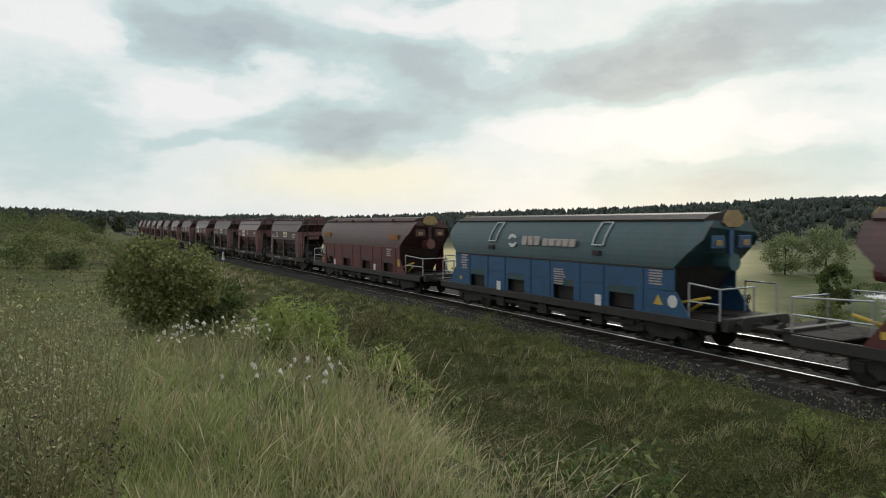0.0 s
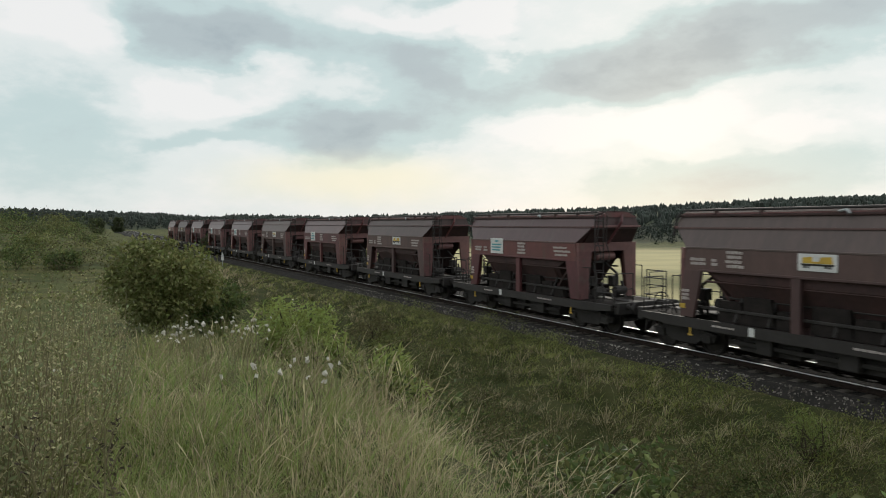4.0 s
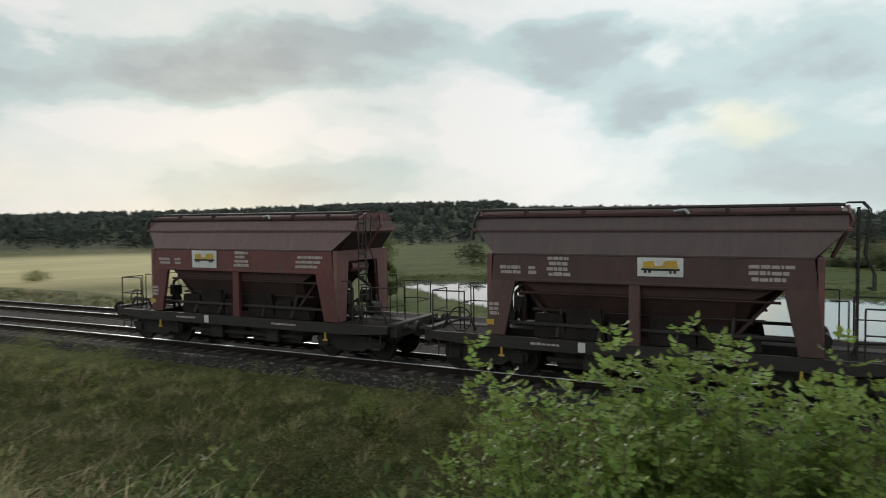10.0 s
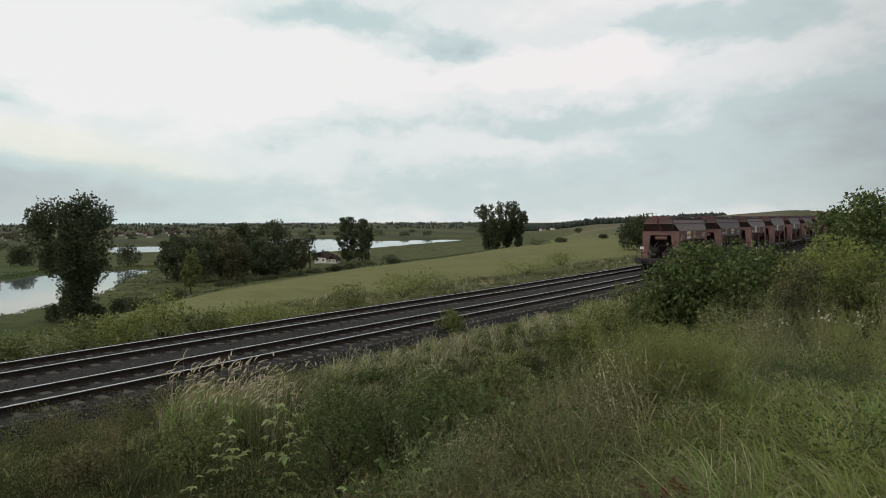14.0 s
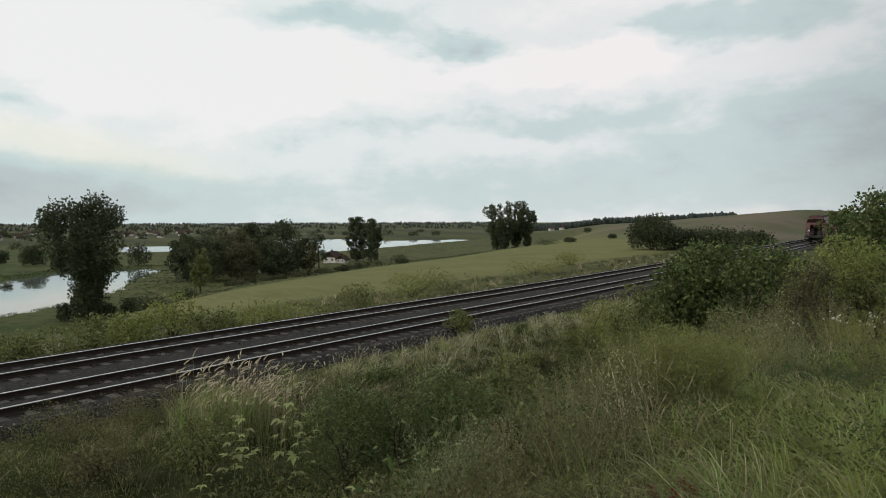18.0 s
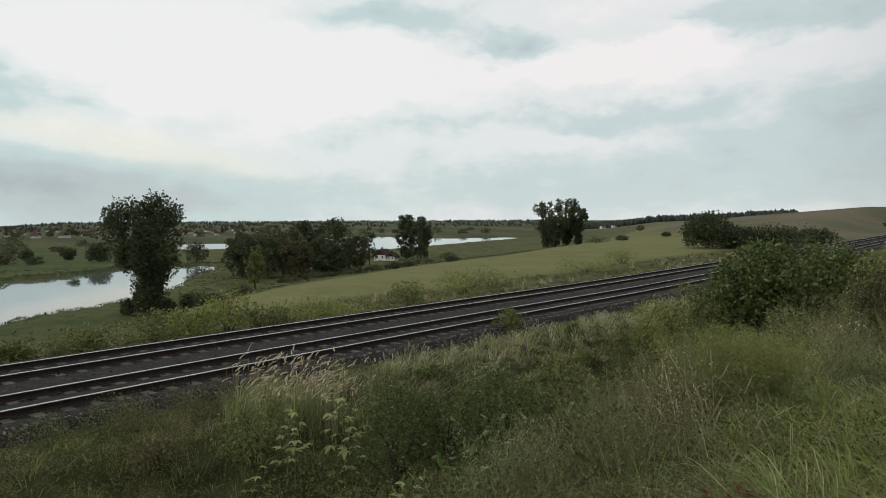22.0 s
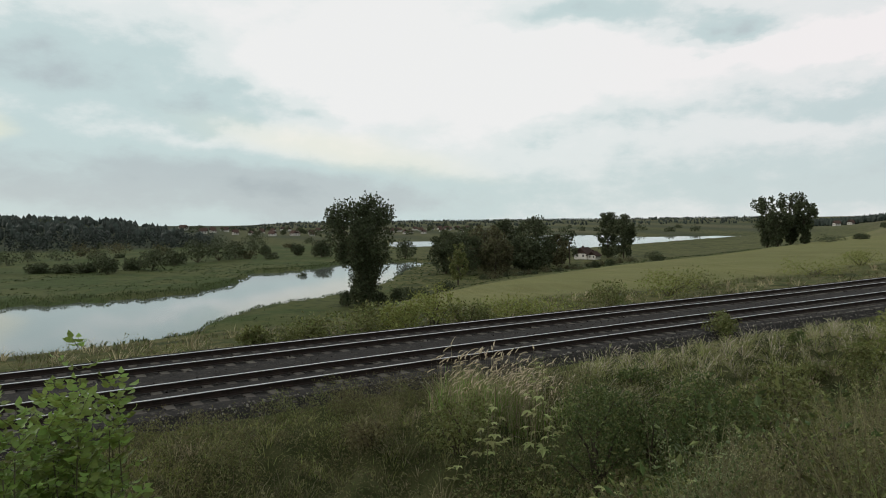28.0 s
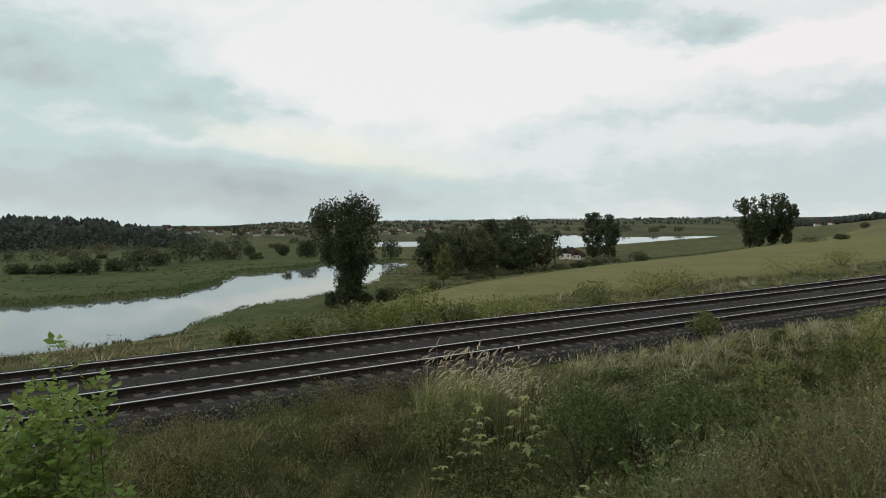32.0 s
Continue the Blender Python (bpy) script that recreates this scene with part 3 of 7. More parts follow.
def build_track():
    bed = new("ballast_bed", sweep("ballast_bed", [(-2.0, -.95), (-1.05, -.19), (-.55, -.155), (-.27, -.205), (.24, -.205), (.44, -.15), (1.06, -.15), (1.26, -.205), (1.77, -.205), (2.0, -.16), (3.4, -.16), (3.63, -.205), (4.14, -.205), (4.34, -.15), (4.96, -.15), (5.16, -.205), (5.67, -.205), (5.95, -.16), (6.65, -.19), (7.7, -.95)], -330, 190, 3.0, 0, BALLAST))
    tagged(bed, "grey-brown crushed stone railway ballast bed", "ballast", kind="structure")

    def shoulder(rg, n):
        k = rg.uniform(0, 1.12, n)
        return -1.95 + .95 * k, -.9 + .73 * np.minimum(k, 1)

    def between(rg, n):
        return rg.uniform(-1.1, 6.6, n), np.full(n, -.155)
    tagged(stones("ballast_stones", 10500, (-42, 60), shoulder, .038, 3), "loose broken stones on the ballast shoulder", "stones", kind="stuff")
    tagged(stones("ballast_stones", 3500, (-42, 60), between, .045, 4, STONE_DARK), "loose broken stones between the sleepers", "stones", kind="stuff")
    side = [(-.075, -.16), (-.075, -.145), (-.02, -.125), (-.012, -.05), (-.036, -.04), (-.036, -.004), (.036, -.004), (.036, -.04), (.012, -.05), (.02, -.125), (.075, -.145), (.075, -.16)]
    head = [(-.037, -.012), (-.034, 0), (.034, 0), (.037, -.012)]
    bm = box((-.13, -1.3, -.2), (.13, 1.3, 0), .02)
    sl = part("sleeper", bm, SLEEPER)
    me = sl.data
    bpy.data.objects.remove(sl)
    for base in (0.0, 3.9):
        tr = tagged(new("railway_track"), "straight running line of rusty rails on concrete sleepers", "railway track", "two running lines", "structure")
        for k in (0, 1.5):
            r = new("rail", sweep("rail", side, -330, 190, 2.0, base + k, RAIL_SIDE))
            r.parent = tr
            h = new("rail_head", sweep("rail_head", head, -330, 190, 2.0, base + k, RAIL_TOP))
            h.parent = r
            h["label"] = "polished bright steel running surface"
        rest_v, rest_f = [], []
        ss = np.arange(-170, 120, .62)
        cube = np.array([(x, y, z) for z in (-.2, 0) for y in (-1.3, 1.3) for x in (-.13, .13)])
        cf = np.array([(0, 2, 3, 1), (4, 5, 7, 6), (0, 1, 5, 4), (2, 6, 7, 3), (0, 4, 6, 2), (1, 3, 7, 5)])
        for s in ss:
            p = on_track(s, base + .75, -.168)
            m = pose(*p, 0, 0, heading(s))
            if -38 < s < 52:
                share("sleeper", me, tr, m)
            else:
                rest_f.append(cf + 8 * len(rest_v))
                rest_v.append(np.array([m @ Vector(v) for v in cube]))
        ob = new("sleepers", mesh_np("sleepers", np.concatenate(rest_v), np.concatenate(rest_f), SLEEPER))
        ob.parent = tr
        ob["kind"] = "stuff"


# ---- the wagons ----
def loft(rings, caps=True):
    bm = bmesh.new()
    vr = [[bm.verts.new(p) for p in r] for r in rings]
    n = len(rings[0])
    for a, b in zip(vr, vr[1:]):
        for k in range(n):
            bm.faces.new((a[k], a[(k + 1) % n], b[(k + 1) % n], b[k]))
    if caps:
        bm.faces.new(vr[0][::-1])
        bm.faces.new(vr[-1])
    bmesh.ops.recalc_face_normals(bm, faces=bm.faces)
    return bm


def wheel_mesh():
    bm = bmesh.new()
    prof = [(-.07, .46), (-.05, .49), (-.035, .46), (.065, .455), (.065, .39), (.03, .37), (.03, .15), (.08, .13), (.08, .08), (-.07, .08)]
    n = 24
    rings = [[bm.verts.new((r * math.cos(2 * math.pi * k / n), y, r * math.sin(2 * math.pi * k / n))) for y, r in prof] for k in range(n)]
    for k in range(n):
        for j in range(len(prof)):
            bm.faces.new((rings[k][j], rings[k][(j + 1) % len(prof)], rings[(k + 1) % n][(j + 1) % len(prof)], rings[(k + 1) % n][j]))
    bmesh.ops.recalc_face_normals(bm, faces=bm.faces)
    return bm


def bogies(wagon, centres, base=1.8):
    first = {}
    for cx in centres:
        if not first:
            bm = bmesh.new()
            for sy in (-1, 1):
                # cast side frame: dips between the axles
                y = sy * 1.0
                o = [(-base / 2 - .3, .62), (-base / 2 - .25, .42), (-base / 2 + .25, .42), (-.45, .28), (.45, .28), (base / 2 - .25, .42), (base / 2 + .25, .42), (base / 2 + .3, .62), (.5, .74), (-.5, .74)]
                add = prism(o, y - .07, y + .07, 1)
                tmp = bpy.data.meshes.new("t")
                add.to_mesh(tmp)
                add.free()
                bm.from_mesh(tmp)
                bpy.data.meshes.remove(tmp)
                for ax in (-base / 2, base / 2):
                    add_box(bm, (ax - .16, y + sy * .07 - .06, .36), (ax + .16, y + sy * .07 + .06, .62), .02)
                for k in (-.28, 0, .28):
                    add_rod(bm, (k, y, .32), (k, y, .62), .07, 8)
            add_box(bm, (-.22, -1.05, .5), (.22, 1.05, .74), .03)
            fr = part("bogie", bm, BLACK, wagon, "blackened cast steel bogie frame")
            fr.location.x = cx
            first["f"] = fr.data
            bm = rods([((0, -.95, 0), (0, .95, 0))], .075, 10)
            for turn, y in ((math.pi, -.75), (0, .75)):
                half = wheel_mesh()
                half.transform(Matrix.Translation((0, y, 0)) @ Matrix.Rotation(turn, 4, "Z"))
                tmp = bpy.data.meshes.new("t")
                half.to_mesh(tmp)
                half.free()
                bm.from_mesh(tmp)
                bpy.data.meshes.remove(tmp)
            wm = part("wheelset", bm, WHEEL, fr)
            first["w"] = wm.data
            bpy.data.objects.remove(wm)
        else:
            fr = share("bogie", first["f"], wagon, pose(cx, 0, 0), "blackened cast steel bogie frame")
        for ax in (-base / 2, base / 2):
            share("wheelset", first["w"], fr, pose(ax, 0, .46), "pair of rolling steel wheels on one axle")


def buffers(wagon, half):
    bm = bmesh.new()
    add_rod(bm, (half - .62, 0, 0), (half - .3, 0, 0), .1, 12)
    add_rod(bm, (half - .3, 0, 0), (half - .05, 0, 0), .065, 10)
    add_rod(bm, (half - .05, 0, 0), (half, 0, 0), .22, 16)
    b = part("buffer", bm, BLACK, wagon)
    b.location = (0, -.875, 1.05)
    share("buffer", b.data, wagon, pose(0, .875, 1.05))
    share("buffer", b.data, wagon, pose(0, -.875, 1.05, 0, 0, 180))
    share("buffer", b.data, wagon, pose(0, .875, 1.05, 0, 0, 180))
    bm = rods([((half - .55, 0, 1.0), (half - .1, 0, .98)), ((half - .1, 0, .98), (half, 0, .72)), ((half - .35, -.18, .98), (half - .35, .18, .98)), ((half - .5, .45, .95), (half - .12, .45, .6))], .04, 6)
    c = part("screw_coupling", bm, BLACK, wagon)
    share("screw_coupling", c.data, wagon, pose(0, 0, 0, 0, 0, 180))


def lettering(wagon, x, z, w, lines, y, mat=LETTER, seed=1, h=.075, gap=.12):
    """A painted block of unreadable lines as plain bars."""
    rg = random.Random(seed)
    bm = bmesh.new()
    for k in range(lines):
        a = x + rg.uniform(0, .12) * w
        end = x + w * rg.uniform(.72, 1.0)
        zz = z - k * gap
        while a < end - .03:
            b = min(end, a + rg.uniform(.05, .22))
            add_box(bm, (a, y - .004, zz), (b, y + .012, zz + h * rg.uniform(.8, 1)))
            a = b + .025
    return part("lettering", bm, mat, wagon, "faded white lettering block")


def slab(pts, thick):
    """A sheet with four corners, given its thickness along x."""
    bm = bmesh.new()
    a = [bm.verts.new(p) for p in pts]
    b = [bm.verts.new((p[0] + thick, p[1], p[2])) for p in pts]
    bm.faces.new(a)
    bm.faces.new(b[::-1])
    n = len(pts)
    for k in range(n):
        bm.faces.new((a[k], a[(k + 1) % n], b[(k + 1) % n], b[k]))
    bmesh.ops.recalc_face_normals(bm, faces=bm.faces)
    return bm


def rail_loop(pts, r=.02, n=6):
    """A bent tube through the given points."""
    return rods(list(zip(pts, pts[1:])), r, n)


def hopper_wagon(label, sign="yellow", marks=True, seed=0):
    """Self-discharging hopper with a sloped upper hull, open portal ends and funnels below."""
    w = tagged(new("hopper_wagon"), label, "freight wagon", "wagons of the train")
    W, CR, TOP, SIDE = 1.42, 3.24, 4.2, .95
    band, upper, portal = (RED_DULL, RED_TOP_DULL, PORTAL) if sign == "yellow_small" else (RED, RED_TOP, PORTAL)
    # hull: sloped upper sides with overhanging, chamfered ends
    rings = []
    for x, zl in ((-4.25, 3.86), (-3.62, CR), (3.62, CR), (4.25, 3.86)):
        f = (TOP - zl) / (TOP - CR)
        yl = SIDE + (W - SIDE) * f
        rings.append([(x, -yl, zl), (x, -SIDE, TOP), (x, -.5, TOP + .1), (x, .5, TOP + .1), (x, SIDE, TOP), (x, yl, zl)])
    part("upper_hull", loft(rings), upper, w, "dusty red-brown sloped hull plates")
    for sy in (-1, 1):
        y0, y1 = sorted((sy * (W - .06), sy * W))
        part("side_band", prism([(-3.615, CR), (3.615, CR), (3.68, 2.56), (-3.68, 2.56)], y0, y1, 1), band, w)
        y0, y1 = sorted((sy * (W - .02), sy * (W + .012)))
        part("rib", box((-3.64, y0, CR - .03), (3.64, y1, CR + .03), .01), upper, w)
        part("rib", box((-3.12, y0, 2.54), (3.12, y1, 2.61), .01), band, w)
        # weld seam half way up the slope
        o = [(sy * (1.155 + .02), 3.8), (sy * (1.155 - .02), 3.8), (sy * 1.135, 3.85), (sy * 1.175, 3.85)]
        part("seam", prism(o, -4.15, 4.15), RED_TOP, w)
        part("eave", box((-4.25, sy * .97 - .05, TOP - .04), (4.25, sy * .97 + .05, TOP + .02), .01), RED_DARK, w)
    # roof lids with their edge tubes
    for sy in (-1, 1):
        o = [(sy * .08, TOP + .1), (sy * .08, TOP + .22), (sy * .55, TOP + .2), (sy * .97, TOP + .06), (sy * .97, TOP + .02), (sy * .5, TOP + .1)]
        part("roof_lid", prism(o, -4.12, 4.12), RED_DARK, w, "weathered dark roof flap")
        part("roof_tube", rods([((-4.2, sy * .86, TOP + .16), (4.2, sy * .86, TOP + .16))], .035, 8), BLACK, w)
        part("lid_edge", box((-4.12, sy * .99 - .02, TOP + .03), (4.12, sy * .99 + .02, TOP + .07)), PORTAL, w)
    for c in (-2.9, -1.4, 1.9, 3.2):
        part("lid_hinge", box((c - .05, -1.03, TOP + .0), (c + .05, -.9, TOP + .13), .01), RED_DARK, w)
    part("roof_latch", rods([((.75, -.98, TOP + .06), (1.0, -1.08, TOP + .1)), ((1.0, -1.08, TOP + .1), (1.1, -1.12, TOP + .0))], .035, 6), GALV, w)
    part("roof_lever", rail_loop([(-4.2, -1.0, TOP + .1), (-4.3, -1.08, TOP - .1), (-4.36, -1.14, TOP - .62)], .045, 6), BLACK, w)
    for sx in (-1, 1):
        # roof end plate and its lever linkage
        part("roof_end", prism([(-.95, TOP - .02), (-.55, TOP + .16), (.55, TOP + .16), (.95, TOP - .02)], sx * 4.255, sx * 4.3), RED, w)
        part("link_arm", rail_loop([(sx * 4.32, .2, TOP + .1), (sx * 4.4, .1, TOP - .2), (sx * 4.0, -.2, 3.2)], .05, 6), RED, w)
        # end slopes under the overhang, shade put into their colour, with the cross rib
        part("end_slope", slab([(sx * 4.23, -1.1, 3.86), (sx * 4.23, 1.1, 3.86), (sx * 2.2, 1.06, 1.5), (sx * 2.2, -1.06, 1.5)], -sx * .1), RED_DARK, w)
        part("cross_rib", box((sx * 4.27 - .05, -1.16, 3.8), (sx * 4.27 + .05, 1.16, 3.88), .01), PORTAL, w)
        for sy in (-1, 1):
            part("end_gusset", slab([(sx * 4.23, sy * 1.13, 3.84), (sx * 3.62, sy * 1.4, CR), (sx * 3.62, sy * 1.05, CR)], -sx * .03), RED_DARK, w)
        # portal: two splayed legs and the cross beam
        for sy in (-1, 1):
            y0, y1 = sorted((sy * (W - .1), sy * (W + .004)))
            o = [(sx * 3.68, 2.56), (sx * 3.04, 2.56), (sx * 3.34, 1.15), (sx * 3.83, 1.15)]
            part("leg", prism(o, y0, y1, 1), band, w)
            o = [(sy * W, 2.92), (sy * W, 1.15), (sy * .98, 1.15), (sy * .8, 2.92)]
            part("end_leg", prism(o, sx * 3.75 - .06, sx * 3.75 + .06), portal, w)
        part("end_beam", prism([(-W, 2.92), (W, 2.92), (W, CR), (-W, CR)], sx * 3.74 - .07, sx * 3.74 + .07), portal, w)
        part("air_cylinder", rods([((sx * 3.55, -.45, 2.72), (sx * 3.55, .45, 2.72))], .17, 14), PORTAL, w)
        # platform and its railings
        part("platform", box((sx * 4.72 - .95, -1.3, 1.02), (sx * 4.72 + .95, 1.3, 1.12), .015), SOOT, w)
        part("headstock", box((sx * 5.62 - .12, -1.3, .8), (sx * 5.62 + .12, 1.3, 1.2), .02), BLACK, w)
        x0, x1 = sx * 4.55, sx * 5.5
        for sy in (-1, 1):
            y = sy * 1.25
            part("handrail", rail_loop([(x0, y, 1.1), (x0, y, 2.2), (x1, y, 2.2), (x1, y, 1.1)]), SILL, w)
            part("handrail", rods([((x0, y, 1.65), (x1, y, 1.65)), ((x1, y, 2.2), (x1, sy * .4, 2.2)), ((x1, sy * .4, 2.2), (x1, sy * .4, 1.1)), ((x1, y, 1.65), (x1, sy * .4, 1.65))], .018, 6), SILL, w)
            part("leg_rail", rail_loop([(sx * 3.9, sy * 1.3, 2.35), (sx * 4.25, sy * 1.3, 2.35), (sx * 4.25, sy * 1.3, 1.12)], .018, 6), SILL, w)
            part("step", rail_loop([(sx * 5.25, sy * 1.36, 1.05), (sx * 5.25, sy * 1.42, .45), (sx * 4.9, sy * 1.42, .45), (sx * 4.9, sy * 1.36, 1.05)], .02, 5), BLACK, w)
        for k in (-.55, .5):
            bm = rods([((sx * 3.75, k, 1.12), (sx * 3.75, k, 2.05)), ((sx * 3.75, k, 2.05), (sx * 3.3, k * .6, 2.45)), ((sx * 4.0, k + .2, 1.1), (sx * 3.8, k + .2, 1.75)), ((sx * 3.62, k + .1, 1.12), (sx * 3.62, k + .1, 1.9))], .05, 8)
            add_rod(bm, (sx * 3.85, k - .2, 1.4), (sx * 3.85, k + .3, 1.4), .16, 10)
            add_box(bm, (sx * 3.6 - .14, k - .2, 1.6), (sx * 3.6 + .14, k + .12, 1.95), .02)
            part("brake_gear", bm, BLACK, w)
        part("pipe", rail_loop([(sx * 4.3, -1.05, 1.15), (sx * 4.45, -1.05, 1.45), (sx * 5.1, -1.05, 1.48), (sx * 5.3, -1.05, 1.15)], .035, 6), BLACK, w)
    # hand wheel on one end and the ladder on the other
    n = 16
    ring = [(-4.62 + .32 * math.cos(2 * math.pi * k / n), -1.36, 1.48 + .32 * math.sin(2 * math.pi * k / n)) for k in range(n)]
    part("hand_wheel", rods([(ring[k], ring[(k + 1) % n]) for k in range(n)] + [(ring[0], ring[8]), (ring[4], ring[12])], .02, 5), BLACK, w)
    lad = [((4.42, y, 1.1), (4.42, y, TOP + .1)) for y in (-1.2, -.8)] + [((4.42, -1.2, 1.35 + .3 * k), (4.42, -.8, 1.35 + .3 * k)) for k in range(10)]
    part("ladder", rods(lad, .02, 5), BLACK, w)
    for y in (-1.2, -.8):
        part("ladder_hoop", rail_loop([(4.2, y, TOP + .2), (4.5, y, TOP + .2), (4.62, y, TOP + .05), (4.55, y, 3.3), (4.72, y, 2.9), (4.72, y, 2.6), (4.6, y, 2.6)], .018, 5), BLACK, w)
    # middle posts
    for sy in (-1, 1):
        y0, y1 = sorted((sy * (W - .14), sy * (W + .002)))
        part("post", box((-.2, y0, 1.1), (.06, y1, 2.56), .012), band, w)
        y0, y1 = sorted((sy * (W - .1), sy * (W + .02)))
        part("sill", prism([(-5.5, 1.12), (5.5, 1.12), (5.5, .92), (4.3, .82), (-4.3, .82), (-5.5, .92)], y0, y1, 1), SILL, w, "black sill with faint stencilled marks")
    # funnels and discharge flaps, the funnels' inner shade put into the dark red
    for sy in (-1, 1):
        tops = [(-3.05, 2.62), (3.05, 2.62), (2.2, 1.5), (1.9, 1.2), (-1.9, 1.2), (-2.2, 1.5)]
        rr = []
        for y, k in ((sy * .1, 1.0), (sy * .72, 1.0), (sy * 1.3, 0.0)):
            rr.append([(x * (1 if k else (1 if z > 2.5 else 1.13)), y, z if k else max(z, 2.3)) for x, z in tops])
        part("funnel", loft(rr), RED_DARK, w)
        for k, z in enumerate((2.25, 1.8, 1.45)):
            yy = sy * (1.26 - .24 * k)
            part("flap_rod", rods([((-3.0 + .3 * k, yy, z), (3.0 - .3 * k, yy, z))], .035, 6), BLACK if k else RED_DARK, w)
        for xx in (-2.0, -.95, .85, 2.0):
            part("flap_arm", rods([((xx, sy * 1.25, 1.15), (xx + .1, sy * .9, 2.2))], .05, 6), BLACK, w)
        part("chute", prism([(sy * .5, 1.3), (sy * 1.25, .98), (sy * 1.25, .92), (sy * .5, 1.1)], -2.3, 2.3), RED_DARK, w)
        part("walk_beam", box((-3.4, sy * 1.2 - .04, 1.42), (3.4, sy * 1.2 + .04, 1.5), .01), BLACK, w)
    # the black discharge gear that fills the foot of the openings
    for sy in (-1, 1):
        for c, a, z in ((-2.2, .42, 1.72), (-1.3, .5, 1.9), (-.55, .2, 1.6), (.75, .55, 1.85), (1.65, .35, 1.66), (2.35, .3, 1.5)):
            part("discharge_gear", prism([(c - a, 1.12), (c + a, 1.12), (c + a * .75, z), (c - a * .9, z)], sy * 1.08 - .12, sy * 1.08 + .12, 1), SOOT, w)
    part("centre_beam", box((-5.6, -.25, .78), (5.6, .25, 1.15), .02), BLACK, w)
    for c in (-1.7, -.55, .6, 1.75):
        for sy in (-1, 1):
            part("outlet", prism([(c - .5, .86), (c + .5, .86), (c + .36, .34), (c - .36, .34)], sy * .7 - .28, sy * .7 + .28, 1), BLACK, w)
    for sy in (-1, 1):
        part("brake_beam", box((-2.3, sy * 1.1 - .035, .5), (2.3, sy * 1.1 + .035, .62), .01), BLACK, w)
        for c in (-1.1, 1.2):
            part("gear_box", box((c - .25, sy * 1.1 - .14, .36), (c + .25, sy * 1.1 + .14, .82), .03), BLACK, w)
    part("air_tank", rods([((-1.5, .3, .62), (-.3, .3, .62))], .2, 12), BLACK, w)
    bogies(w, (-4.0, 4.0))
    buffers(w, 6.18)
    ys = -W - .014

    def painting(p, x0, x1, z0):
        """A yellow rail vehicle over its black frame and small wheels."""
        k = (x1 - x0)
        part("picture", prism([(x0 + .1 * k, z0 + .17), (x0 + .1 * k, z0 + .31), (x0 + .36 * k, z0 + .34), (x0 + .38 * k, z0 + .22), (x0 + .55 * k, z0 + .22), (x0 + .6 * k, z0 + .33), (x0 + .88 * k, z0 + .35), (x0 + .92 * k, z0 + .17)], ys - .02, ys - .013, 1), YELLOW, p)
        bm = box((x0 + .06 * k, ys - .02, z0 + .11), (x1 - .05 * k, ys - .013, z0 + .16))
        for c in (.16, .26, .74, .84):
            add_box(bm, (x0 + c * k - .03, ys - .02, z0 + .05), (x0 + c * k + .03, ys - .013, z0 + .11))
        part("picture_base", bm, BLACK, p)
    if marks:
        if sign == "yellow":
            p = part("sign", box((-1.9, ys - .012, 2.64), (-.83, ys, 3.2), .006), WHITE, w, "white board with a yellow vehicle picture")
            painting(p, -1.86, -.87, 2.76)
        elif sign == "yellow_small":
            p = part("sign", box((0.0, ys - .012, 2.76), (1.02, ys, 3.2), .006), WHITE, w, "white board with a yellow vehicle picture")
            painting(p, .03, .99, 2.79)
        else:
            p = part("sign", box((-2.1, ys - .012, 2.66), (-1.12, ys, 3.32), .006), WHITE, w, "white board with turquoise lines of print")
            bm = box((-1.7, ys - .02, 3.16), (-1.5, ys - .013, 3.24))
            for k in range(3):
                add_box(bm, (-1.98, ys - .02, 3.02 - .12 * k), (-1.24 - .05 * k, ys - .013, 3.08 - .12 * k))
            part("print", bm, TURQ, p)
        lettering(w, -3.45, 2.86, .6, 2, ys + .002, seed=seed, h=.09)
        lettering(w, -2.72, 2.86, .36, 2, ys + .002, seed=seed + 1, h=.09)
        lettering(w, -.12 if sign != "yellow_small" else -2.2, 3.1, .65, 4, ys + .002, seed=seed + 2, h=.09, gap=.13)
        lettering(w, 2.3, 3.0, 1.05, 3, ys + .002, seed=seed + 3, gap=.14, h=.085)
        lettering(w, -3.76, 1.9, .3, 3, ys + .0, seed=seed + 4, h=.09)
        lettering(w, -2.7, .96, .9, 1, ys - .008, seed=seed + 5, h=.06)
        lettering(w, 1.3, .96, 1.2, 1, ys - .008, seed=seed + 6, h=.06)
        part("mark", box((-3.82, ys - .01, 1.4), (-3.62, ys - .002, 1.54)), YELLOW, w, "small yellow square mark")
        part("label_plate", box((-1.4, ys - .03, .86), (-1.22, ys - .016, 1.1)), WHITE, w, "small white label plate")
        for c in (-3.4, 3.4):
            part("tie_ring", rods([((c, ys - .03, .6), (c, ys - .03, .84)), ((c - .07, ys - .03, .62), (c + .07, ys - .03, .62))], .03, 6), YELLOW, w)
    return w


